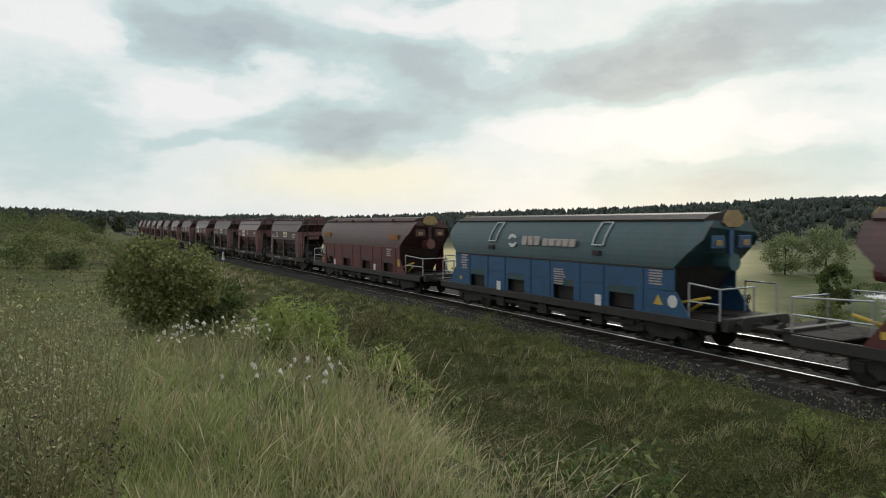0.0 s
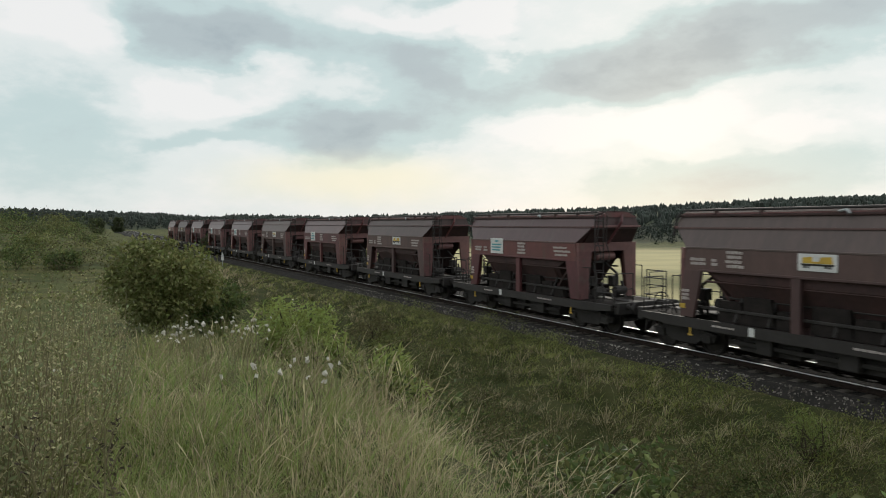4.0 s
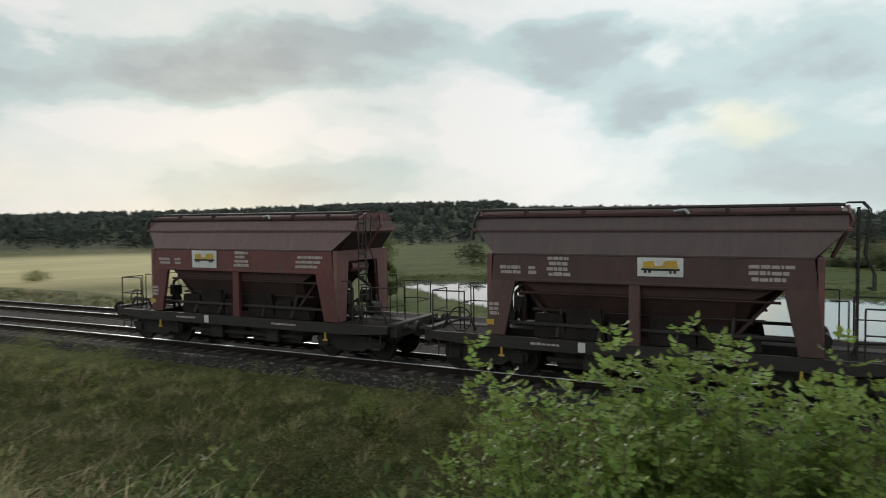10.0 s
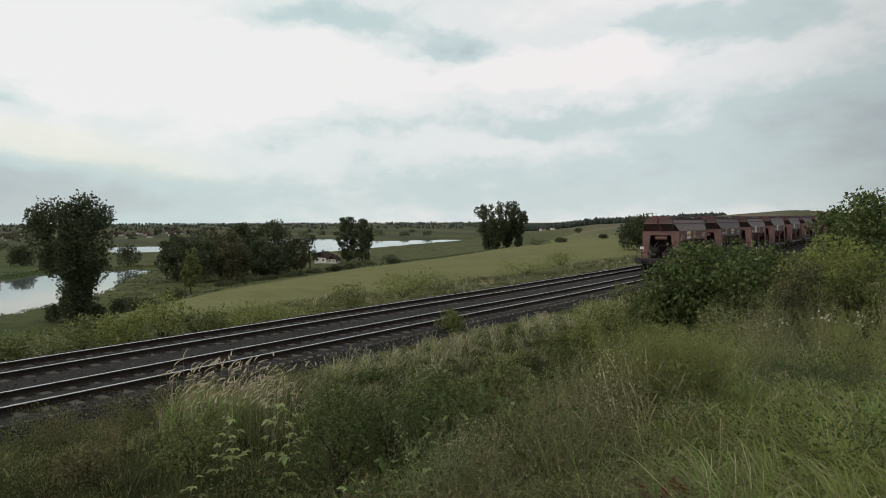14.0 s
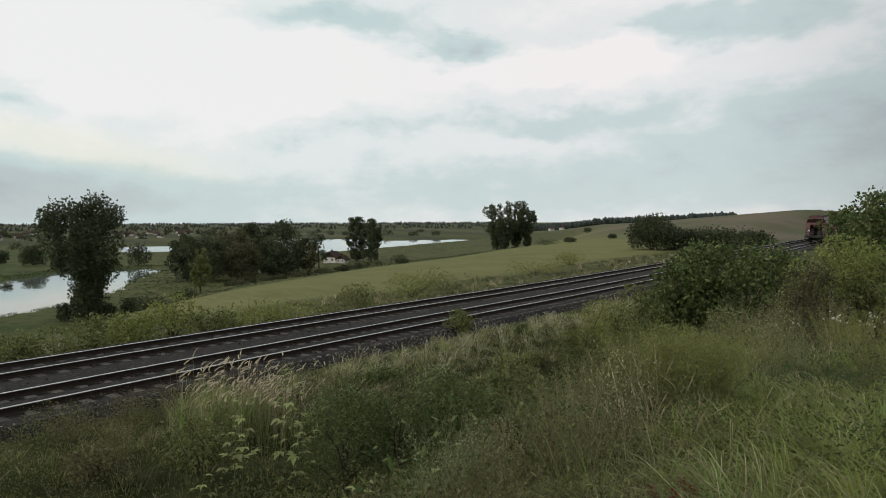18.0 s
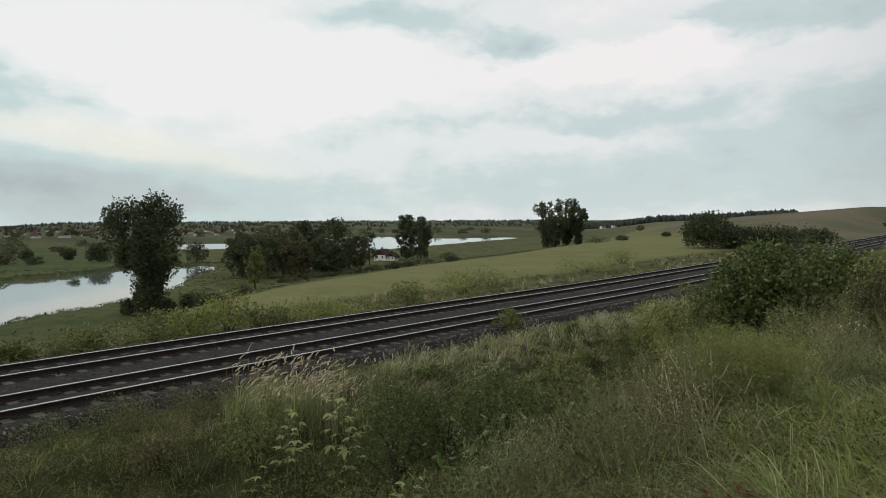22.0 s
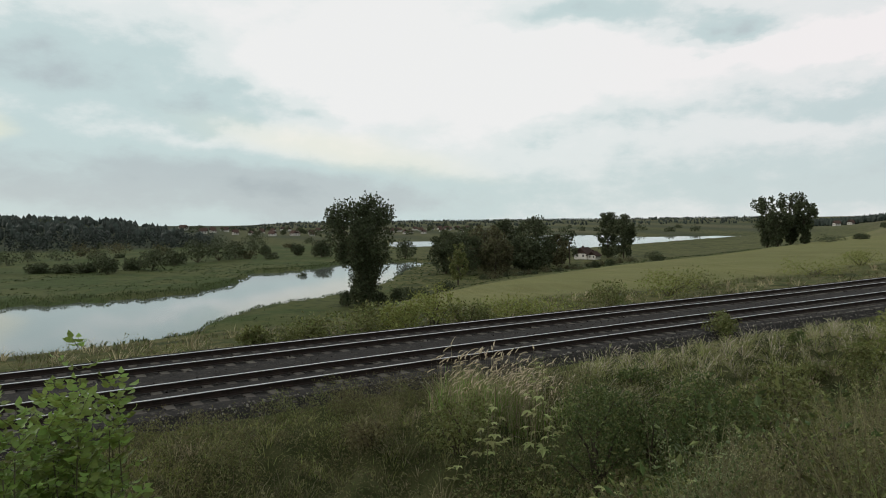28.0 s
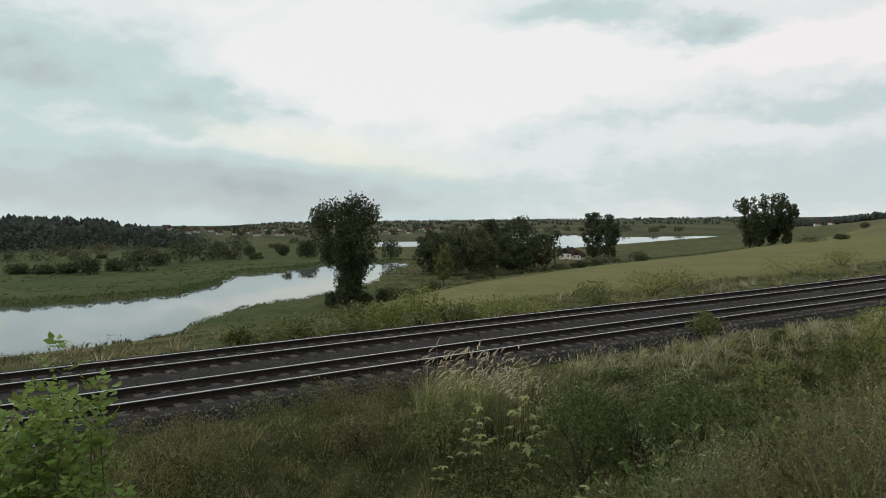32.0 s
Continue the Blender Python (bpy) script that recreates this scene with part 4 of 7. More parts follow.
def barrel_wagon(label, upper, lower, blue=False, seed=0, H=7.9):
    """Long roofed hopper with a rounded upper hull over four discharge openings a side."""
    w = tagged(new("roofed_hopper_wagon"), label, "freight wagon", "wagons of the train")
    W, P, dx = 1.45, 7.9, .6
    prof = []
    for k in range(9):
        a = k / 8
        prof.append((-W * (1 - .02 * a) + .62 * a ** 2.6, 2.55 + 1.5 * a))
    sec = prof + [(-y, z) for y, z in prof[::-1]]
    rings = []
    for x, lo in ((-H, 1.0), (-H + 1.1, 0.0), (H - 1.1, 0.0), (H, 1.0)):
        # the ends lean out towards the roof
        rings.append([(x if z > 3.5 else (x + (-1 if x > 0 else 1) * (3.5 - z) * (1.1 if lo else 0)), y, z) for y, z in sec])
    part("upper_hull", loft(rings), upper, w, "rounded upper hull, dull and dusty")
    part("roof", prism([(-.83, 4.02), (-.86, 4.1), (-.5, 4.26), (0, 4.32), (.5, 4.26), (.86, 4.1), (.83, 4.02)], -H + .15, H - .35), RED_DARK if not blue else SILL, w, "dark weathered roof flaps")
    for sx in (-1, 1):
        part("roof_end", prism([(-.46, 3.98), (-.4, 4.2), (-.2, 4.38), (.2, 4.38), (.4, 4.2), (.46, 3.98), (.25, 3.86), (-.25, 3.86)], sx * (H + .02), sx * (H + .07)), TAN, w, "tan perforated roof end plate")
        pts = [(sx * (H - .95), -W + .02, 2.62), (sx * (H - .95), W - .02, 2.62), (sx * (H - 2.1), W - .1, 1.1), (sx * (H - 2.1), -W + .1, 1.1)]
        bm = bmesh.new()
        a = [bm.verts.new(p) for p in pts]
        b = [bm.verts.new((p[0] - sx * .1, p[1], p[2])) for p in pts]
        bm.faces.new(a)
        bm.faces.new(b[::-1])
        for k in range(4):
            bm.faces.new((a[k], a[(k + 1) % 4], b[(k + 1) % 4], b[k]))
        bmesh.ops.recalc_face_normals(bm, faces=bm.faces)
        part("end_slope", bm, RED_DARK if not blue else BLACK, w)
        for k in (-.62, .62):
            part("end_hatch", box((sx * (H - .02) - .03, k - .3, 3.2), (sx * (H - .02) + .03, k + .3, 3.6), .02), upper if not blue else BLUE, w)
            part("hatch_plate", box((sx * (H + .03) - .02, k - .14, 3.28), (sx * (H + .03) + .02, k + .14, 3.46), .01), TAN, w)
        bm = rods([((sx * (H - .5), 0, 2.75), (sx * (H + .12), 0, 2.78))], .27, 16)
        part("end_cylinder", bm, RED if not blue else TEAL, w)
        part("end_mast", box((sx * (H - .05) - .05, -.1, 2.6), (sx * (H - .05) + .05, .1, 4.0), .01), RED_DARK if not blue else BLUE, w)
        x0, x1 = sx * (H - .5), sx * (P + .65)
        for bar in [((x0, -1.3, 1.12), (x0, -1.3, 2.15)), ((x0, -1.3, 2.15), (x1, -1.3, 2.05)), ((x1, -1.3, 2.05), (x1, -1.3, 1.12)), ((x0, -1.3, 1.6), (x1, -1.3, 1.6)), ((x1, -1.3, 2.05), (x1, .2, 2.05)), ((x1, .2, 2.05), (x1, .2, 1.12)),
                    ((x0, 1.3, 1.12), (x0, 1.3, 2.1)), ((x0, 1.3, 2.1), (x1, 1.3, 2.1)), ((x1, 1.3, 2.1), (x1, 1.3, 1.12))]:
            part("handrail_bar", rods([bar], .028, 6), GALV, w)
        part("brake_rod", rods([((sx * (H - 1.2), -1.1, 1.45), (sx * (H + .1), -1.1, 1.75)), ((sx * (H - .9), -.9, 1.2), (sx * (H - .4), -.9, 1.5))], .05, 6), YELLOW, w)
        part("platform", box((sx * (P + .1) - 1.6, -1.3, 1.02), (sx * (P + .1) + .72, 1.3, 1.12), .015), SOOT, w)
        part("headstock", box((sx * (P + .8) - .12, -1.3, .82), (sx * (P + .8) + .12, 1.3, 1.2), .02), BLACK, w)
    o = [(-1.2, 1.1), (-.35, 1.0), (.35, 1.0), (1.2, 1.1), (1.3, 2.6), (-1.3, 2.6)]
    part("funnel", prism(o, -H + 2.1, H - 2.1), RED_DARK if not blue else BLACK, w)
    ox = [-4.9, -1.75, 1.45, 4.6]
    for sy in (-1, 1):
        y0, y1 = sorted((sy * (W - .05), sy * W))
        # side wall with four openings: posts between them, band above, sill below
        o = [(-H + .95, 2.58), (H - .95, 2.58), (H - .95 - .0, 1.86), (-H + .95, 1.86)]
        part("side_band", box((-H + .96, y0, 1.86), (H - .96, y1, 2.58), .006), lower, w)
        edges = [-H + .9] + [v for c in ox for v in (c - .62, c + .62)] + [H - .9]
        for k in range(0, 10, 2):
            a, b = edges[k], edges[k + 1]
            sl0, sl1 = (.55 if k == 0 else 0), (.55 if k == 8 else 0)
            part("side_panel", prism([(a, 1.855), (b, 1.855), (b + sl1, 1.1), (a - sl0, 1.1)], y0, y1, 1), lower, w)
        for c in ox:
            part("flap", prism([(c - .62, 1.86), (c + .62, 1.86), (c + .62, 1.62), (c - .62, 1.62)], sy * W - .02 * sy - .02, sy * W - .02 * sy + .02, 1), upper, w)
            part("opening_floor", box((c - .62, sy * .9 - .25, 1.1), (c + .62, sy * .9 + .25, 1.16)), BLACK, w)
        y0, y1 = sorted((sy * (W - .08), sy * (W + .02)))
        part("sill", box((-P - .6, y0, .8), (P + .6, y1, 1.1), .02), SILL if not blue else BLACK, w)
        y0, y1 = sorted((sy * (W - .02), sy * (W + .03)))
        part("rib", box((-H + .98, y0, 2.53), (H - .98, y1, 2.6), .01), lower if not blue else SILL, w)
        for c in (-5.6, -4.0, -2.6, -.7, .6, 2.4, 3.7, 5.6):
            part("rib", box((c - .04, y0, 1.15), (c + .04, y1, 2.53), .01), lower, w)
    part("centre_beam", box((-P - .6, -.25, .78), (P + .6, .25, 1.12), .02), BLACK, w)
    for k in (-1.8, 0, 1.8):
        bm = rods([((k, -.4, .55), (k + .9, -.4, .55))], .22, 12)
        part("air_tank", bm, BLACK, w)
    for c in ox:
        for sy in (-1, 1):
            part("chute", prism([(c - .55, .86), (c + .55, .86), (c + .4, .3), (c - .4, .3)], sy * .72 - .3, sy * .72 + .3, 1), BLACK, w)
    for sy in (-1, 1):
        part("brake_beam", box((-4.9, sy * 1.12 - .04, .52), (4.9, sy * 1.12 + .04, .66), .01), BLACK, w)
        for c in (-3.3, -.2, 3.1):
            part("gear_box", box((c - .3, sy * 1.1 - .15, .34), (c + .3, sy * 1.1 + .15, .82), .03), BLACK, w)
    bogies(w, (-6.1, 6.1))
    buffers(w, 9.15)
    ys = -W - .016
    if blue:
        bm = bmesh.new()
        for a0, r0, r1 in ((0.6, .14, .28), (3.7, .14, .28)):
            ring = []
            for k in range(9):
                a = a0 + k * .28
                wd = .5 + .5 * math.sin(math.pi * k / 8)
                ring.append((((r0 + .07 * (1 - wd)) * 1.3 * math.cos(a), (r0 + .07 * (1 - wd)) * math.sin(a)), ((r1 - .07 * (1 - wd)) * 1.3 * math.cos(a), (r1 - .07 * (1 - wd)) * math.sin(a))))
            vs = [[bm.verts.new((dx - 2.6 + p[0], -1.47, 3.25 + p[1])) for p in pr] for pr in ring]
            vb = [[bm.verts.new((dx - 2.6 + p[0], -1.43, 3.25 + p[1])) for p in pr] for pr in ring]
            for q in (vs, vb):
                for k in range(8):
                    bm.faces.new((q[k][0], q[k][1], q[k + 1][1], q[k + 1][0]))
            for k in range(8):
                bm.faces.new((vs[k][0], vs[k + 1][0], vb[k + 1][0], vb[k][0]))
                bm.faces.new((vs[k][1], vs[k + 1][1], vb[k + 1][1], vb[k][1]))
        bmesh.ops.recalc_face_normals(bm, faces=bm.faces)
        part("emblem", bm, WHITE, w, "pale round emblem of two curved strokes")
        for k in range(8):
            x0, hh = dx - 1.9 + k * .42 + (.14 if k > 2 else 0), (.36 if k < 3 else .28)
            o = [(x0, 3.1), (x0 + .27, 3.1), (x0 + .35, 3.12), (x0 + .32 + .1, 3.1 + hh - .03), (x0 + .34, 3.1 + hh), (x0 + .08, 3.1 + hh)]
            part("painted_stroke", prism(o, -1.475, -1.42, 1), LETTER, w, "pale plain painted shape of a wordmark")
        for cx in (dx - 4.25, dx + 2.75):
            pts = [((cx + a, -W - .03 + .62 * ((z - 2.55) / 1.5) ** 2.6, z), (cx + a, -W - .03 + .62 * ((z + .2 - 2.55) / 1.5) ** 2.6, z + .2)) for a in (-.28, .28) for z in (3.2, 3.4, 3.6, 3.8)]
            pts += [((cx - .28, -1.44, 3.2), (cx + .28, -1.44, 3.2)), ((cx - .28, -.9, 4.0), (cx + .28, -.9, 4.0))]
            part("step_frame", rods(pts, .035, 6), GALV, w, "pale bent tube step frame")
            part("light_box", box((cx - .2, -1.52, 2.85), (cx + .2, -1.42, 3.02), .01), BLACK, w)
        lettering(w, -6.35, 2.45, .6, 6, ys, seed=seed)
        lettering(w, dx + .25, 2.2, .75, 7, ys, seed=seed + 1, h=.05, gap=.09)
        lettering(w, 5.85, 2.45, .75, 6, ys, seed=seed + 2, h=.05, gap=.085)
        bm = bmesh.new()
        bmesh.ops.create_circle(bm, cap_ends=True, segments=20, radius=.2, matrix=pose(6.9, ys - .005, 1.55, 90))
        part("round_mark", bm, WHITE, w, "white round mark")
        part("warning_mark", prism([(6.1, 1.4), (6.5, 1.4), (6.3, 1.72)], ys - .01, ys, 1), YELLOW, w, "yellow warning triangle")
        part("mark", box((-6.5, ys - .01, 1.32), (-6.3, ys, 1.47)), YELLOW, w)
        for c in (-3.2, 3.3):
            part("label_plate", box((c, ys - .02, 1.08), (c + .32, ys - .006, 1.46)), WHITE, w)
    else:
        lettering(w, 4.4, 2.4, .7, 4, ys, seed=seed)
        lettering(w, -6.3, 2.3, .6, 5, ys, seed=seed + 1)
        for c in (-5.9, 4.75):
            bm = box((c, -1.462, 3.0), (c + 1.15, -1.41, 3.34), .004)
            for q in range(5):
                add_box(bm, (c + .02, -1.475, 3.02 + .065 * q), (c + 1.13, -1.46, 3.045 + .065 * q))
            part("warning_panel", bm, ORANGE, w, "faded orange ribbed panel")
        for c in (-4.0, 2.6):
            part("label_plate", box((c, ys - .02, 1.1), (c + .3, ys - .006, 1.48)), WHITE, w, "white label plate")
        for c in (-5.0, -2.0, 1.0, 4.2):
            part("lid_catch", box((c - .06, -.95, 4.06), (c + .06, -.82, 4.2), .01), RED_DARK, w)
        part("mark", box((-6.3, ys - .01, 1.32), (-6.05, ys, 1.5)), YELLOW, w)
        part("label_plate", box((5.9, ys - .02, 1.5), (6.15, ys - .006, 1.9)), YELLOW, w)
    return w


def lengthen(wagon, k):
    """Draws the bodywork out to its true length; the running gear only moves apart."""
    done = set()
    for o in wagon.children:
        if o.name.startswith("bogie"):
            o.location.x *= k
        elif o.data.name not in done:
            done.add(o.data.name)
            o.data.transform(Matrix.Diagonal((k, 1, 1, 1)))
    return wagon


build_track()
SPEED, T_END, PITCH = 17.816, 11.099, 12.375
TRAIN = []
LOOKS = ["yellow", "yellow_small", "print", "print", "print", "yellow_small", "print", "yellow_small", "print", "yellow_small", "yellow", "yellow_small"]
KIND_LABEL = {"yellow": "red-brown hopper wagon with a white board and yellow picture", "yellow_small": "dusty red-brown hopper wagon with a small yellow picture board",
              "print": "red-brown hopper wagon with a white and turquoise board"}
MADE = {}
for i, look_kind in enumerate(LOOKS):
    if look_kind in MADE:
        wagon = copy_thing(MADE[look_kind], Matrix())
    else:
        wagon = MADE[look_kind] = hopper_wagon(KIND_LABEL[look_kind], look_kind, seed=11 * i + 3)
    TRAIN.append((wagon, PITCH * i + 4.11))
tail = TRAIN[0][0]
plate = part("tail_plate", box((-5.78, .62, 1.75), (-5.75, .9, 2.1), .005), WHITE, tail, "white and red tail plate on the last wagon")
part("tail_mark", box((-5.795, .64, 1.77), (-5.783, .88, 1.9)), DOCK, plate)
big = lengthen(barrel_wagon("maroon roofed hopper wagon with a rounded hull", MAROON_TOP, MAROON, False, 5, 7.05), 1.03)
lead = PITCH * 12 + 4.77 - 6.19 + 9.7
TRAIN.append((big, lead - .25))
TRAIN.append((lengthen(barrel_wagon("blue and teal roofed hopper wagon with pale emblem", TEAL, BLUE, True, 8), .975), lead + 19.1))
TRAIN.append((copy_thing(big, Matrix()), lead + 38.5))


# ---- plants ----
def blades(name, xs, ys, hgt, width, lean, mat, seed, label, up=0.0, wind=(.25, -.1), head=False, aim=None, coarse=False):
    """Grass: each blade a tapered strip of three lengths that bends over."""
    rg = np.random.default_rng(seed)
    n = len(xs)
    z = land(xs, ys) + up
    an = rg.uniform(0, 2 * np.pi, n) if aim is None else aim + rg.normal(0, .5, n)
    bend = rg.uniform(.1, 1.0, n) * lean
    dx, dy = np.cos(an) * bend + wind[0] * lean, np.sin(an) * bend + wind[1] * lean
    side = an + np.pi / 2 + rg.uniform(-.6, .6, n)
    wx, wy = np.cos(side) * width * .5, np.sin(side) * width * .5
    h = hgt * rg.uniform(.55, 1.15, n)
    levels = ((0, .7, 0.0), (.62, .6, .25), (.84, 1.9, .6), (1.0, 0, 1.0)) if head else ((0, 1.0, 0.0), (.6, .75, .35), (1.0, 0, 1.0)) if coarse else ((0, 1.0, 0.0), (.42, .85, .12), (.78, .55, .45), (1.0, 0, 1.0))
    cols = []
    for u, wd, b in levels:
        px, py, pz = xs + dx * h * b, ys + dy * h * b, z - .03 + h * (u - .25 * b * lean)
        if wd:
            cols += [np.stack([px - wx * wd, py - wy * wd, pz], -1), np.stack([px + wx * wd, py + wy * wd, pz], -1)]
        else:
            cols += [np.stack([px, py, pz], -1)]
    v = np.stack(cols, 1).reshape(-1, 3)
    b = np.arange(n)[:, None, None] * len(cols)
    tri = [(0, 1, 3), (0, 3, 2), (2, 3, 4)] if len(cols) == 5 else [(0, 1, 3), (0, 3, 2), (2, 3, 5), (2, 5, 4), (4, 5, 6)]
    f = (b + np.array(tri)[None]).reshape(-1, 3)
    return tagged(new(name, mesh_np(name, v, f, mat, per=3, smooth=True)), label, "grass", kind="stuff")


def strip(n, s0, s1, d0, d1, seed, knee=14.0):
    """Places beside the line, thinning out with the distance along it."""
    rg = np.random.default_rng(seed)
    s = knee * np.sinh(rg.uniform(math.asinh(s0 / knee), math.asinh(s1 / knee), n))
    d = track_d(s) + rg.uniform(d0, d1, n)
    return NX * d + TX * s, NY * d + TY * s


def tussocks(name, x, y, per, size, hgt, width, lean, mat, seed, label):
    """Grass in tufts whose blades fall outward."""
    rg = np.random.default_rng(seed)
    n = len(x)
    big = size * rg.uniform(.5, 1.4, n)
    an = rg.uniform(0, 2 * np.pi, (n, per))
    q = np.abs(rg.normal(0, 1, (n, per))) * big[:, None]
    bx, by = (x[:, None] + np.cos(an) * q).ravel(), (y[:, None] + np.sin(an) * q).ravel()
    h = (hgt * (.55 + .75 * patchy(x, y, .55, seed)))[:, None] * np.exp(-(q / (2.4 * big[:, None])) ** 2)
    return blades(name, bx, by, h.ravel(), width + .0005 * np.hypot(bx, by), lean, mat, seed, label, aim=an.ravel(), coarse=True)


def scatter(n, az0, az1, r0, r1, seed, test=None, clump=0.0):
    """Places on the ground, evenly by angle and thinning outward, gathered into tufts."""
    rg = np.random.default_rng(seed)
    az = np.radians(rg.uniform(az0, az1, n))
    r = np.exp(rg.uniform(math.log(r0), math.log(r1), n))
    if clump:
        g = np.maximum(r * .035, .09)
        x, y = r * np.sin(az), r * np.cos(az)
        x = np.round(x / g + .4 * np.sin(np.round(y / g) * 12.9)) * g + rg.normal(0, 1, n) * g * clump
        y = np.round(y / g + .4 * np.sin(np.round(x / g) * 7.7)) * g + rg.normal(0, 1, n) * g * clump
    else:
        x, y = r * np.sin(az), r * np.cos(az)
    if test is not None:
        s, c = TX * x + TY * y, NX * x + NY * y
        keep = test(s, c, c - track_d(s), np.hypot(x, y), np.degrees(np.arctan2(x, y)))
        x, y = x[keep], y[keep]
    return x, y


def patchy(x, y, f=.5, ph=0.0):
    return .5 + .5 * np.sin(x * f + 2.1 * np.sin(y * f * .8 + ph) + ph) * np.cos(y * f * 1.2 + 1.7 * np.sin(x * f * .6))


def leaf_cloud(rg, centres, radii, n, size, droop=.3, shell=.55, aspect=.5, ragged=1.12, tall=1.0):
    """Leaves as folded diamonds, spread through lumps, denser to the outside."""
    k = rg.choice(len(centres), n, p=radii ** 2 / (radii ** 2).sum())
    d = rg.normal(0, 1, (n, 3))
    d /= np.linalg.norm(d, axis=1)[:, None]
    rr = radii[k] * (shell + (1 - shell) * rg.uniform(0, 1, n) ** .6) * rg.uniform(.7, ragged, n)
    p = centres[k] + d * rr[:, None] * np.array([1, 1, tall])
    ax = d * .7 + rg.normal(0, .7, (n, 3))
    ax[:, 2] -= droop
    ax /= np.linalg.norm(ax, axis=1)[:, None]
    sd = np.cross(ax, rg.normal(0, 1, (n, 3)))
    sd /= np.linalg.norm(sd, axis=1)[:, None] + 1e-9
    nm = np.cross(ax, sd)
    sz = size * rg.uniform(.6, 1.25, n)[:, None]
    a, b = p, p + ax * sz
    m = p + ax * sz * .45
    v = np.stack([a, m + sd * sz * aspect * .5 + nm * sz * .08, b - nm * sz * .08, m - sd * sz * aspect * .5 + nm * sz * .08], 1).reshape(-1, 3)
    i = np.arange(n)[:, None, None] * 4
    return v, (i + np.array([(0, 1, 2), (0, 2, 3)])[None]).reshape(-1, 3)


def stems_bm(rg, base, tips, r0, r1, sides=6, bendy=.15):
    bm = bmesh.new()
    for t in tips:
        a, b = Vector(base), Vector(t)
        ln = (b - a).length
        mid = a.lerp(b, .5) + Vector((rg.normal(0, bendy) * ln * .5, rg.normal(0, bendy) * ln * .5, .06 * ln))
        add_rod(bm, a, mid, r0, sides, (r0 + r1) / 2)
        add_rod(bm, mid, b, (r0 + r1) / 2, sides, r1)
    return bm


def bush(name, az, r, width, height, n, leaf, mat, label, seed, lumps=14, sink=.0, depth=None, stems=9, aspect=.5, lean=(0, 0)):
    rg = np.random.default_rng(seed)
    lumps, n, leaf = int(lumps * 2.2), int(n * .6), leaf * 1.25
    base = at(az, r)
    ob = tagged(new(name), label, "bush")
    ob.location = base
    depth = depth or width
    an, q, u = rg.uniform(0, 2 * np.pi, lumps), rg.uniform(0, 1, lumps) ** .5, rg.uniform(.1, 1, lumps)
    prof = np.sqrt(np.clip(1 - (u - .35) ** 2 / .55, .05, 1))
    rad = width * rg.uniform(.08, .2, lumps)
    ex = width * .5 - rad * .8
    view = radians(az)
    la, lb = np.cos(an) * q * prof * ex, np.sin(an) * q * prof * (depth * .5 - rad * .6)
    cx, cy = la * math.cos(view) + lb * math.sin(view), -la * math.sin(view) + lb * math.cos(view)
    cz = rad * .6 + u * (height - rad * 1.55)
    c = np.stack([cx + lean[0] * u, cy + lean[1] * u, cz], -1)
    v, f = leaf_cloud(rg, c, rad, n, leaf, aspect=aspect)
    v[:, 2] = np.maximum(v[:, 2], .02 - sink)
    cr = new("crown", mesh_np("crown", v, f, mat, per=3))
    cr.parent = ob
    part("branchwork", stems_bm(rg, (0, 0, -.1), c[:stems] + np.array([0, 0, .1]), .015 + .01 * height, .008), BARK, ob)["kind"] = "stuff"
    return ob


def tree(name, az, r, height, width, n, leaf, mat, label, seed, trunk=.16, lumps=26, shape="round"):
    lumps, n, leaf = int(lumps * 2.4), int(n * .88), leaf * 1.05
    rg = np.random.default_rng(seed)
    base = at(az, r)
    ob = tagged(new(name), label, "tree")
    ob.location = base
    u = rg.uniform(0, 1, lumps)
    if shape == "poplar":
        prof = .45 + .55 * np.sin(np.pi * np.clip(u * .8 + .12, 0, 1))
    elif shape == "vase":
        prof = np.interp(u, [0, .25, .45, .7, .9, 1], [.28, .4, .66, 1, .95, .62])
    else:
        prof = np.sqrt(np.clip(1 - (u - .45) ** 2 * 3.2, .08, 1))
    an = rg.uniform(0, 2 * np.pi, lumps)
    rad = width * rg.uniform(.055, .125, lumps)
    q = rg.uniform(.15, 1, lumps) ** .6 * (width * .5 - rad * .75) * prof
    cz = height * trunk + rad * .5 + u * (height * (1 - trunk) - rad * 1.4)
    c = np.stack([np.cos(an) * q, np.sin(an) * q, cz], -1)
    v, f = leaf_cloud(rg, c, rad, n, leaf, droop=.1, shell=.3, aspect=.75, ragged=1.16, tall=1.0 if shape == "round" else 1.5)
    cr = new("crown", mesh_np("crown", v, f, mat, per=3))
    cr.parent = ob
    bm = bmesh.new()
    tw = height * .022
    add_rod(bm, (0, 0, -.3), (0, 0, height * .35), tw, 8, tw * .7)
    add_rod(bm, (0, 0, height * .35), (tw, tw, height * .8), tw * .7, 8, tw * .2)
    for k in range(min(lumps, 12)):
        b = Vector(c[k])
        add_rod(bm, (0, 0, min(b.z * .6, height * .6)), b, tw * .3, 5, tw * .08)
    part("trunk", bm, BARK, ob)
    return ob


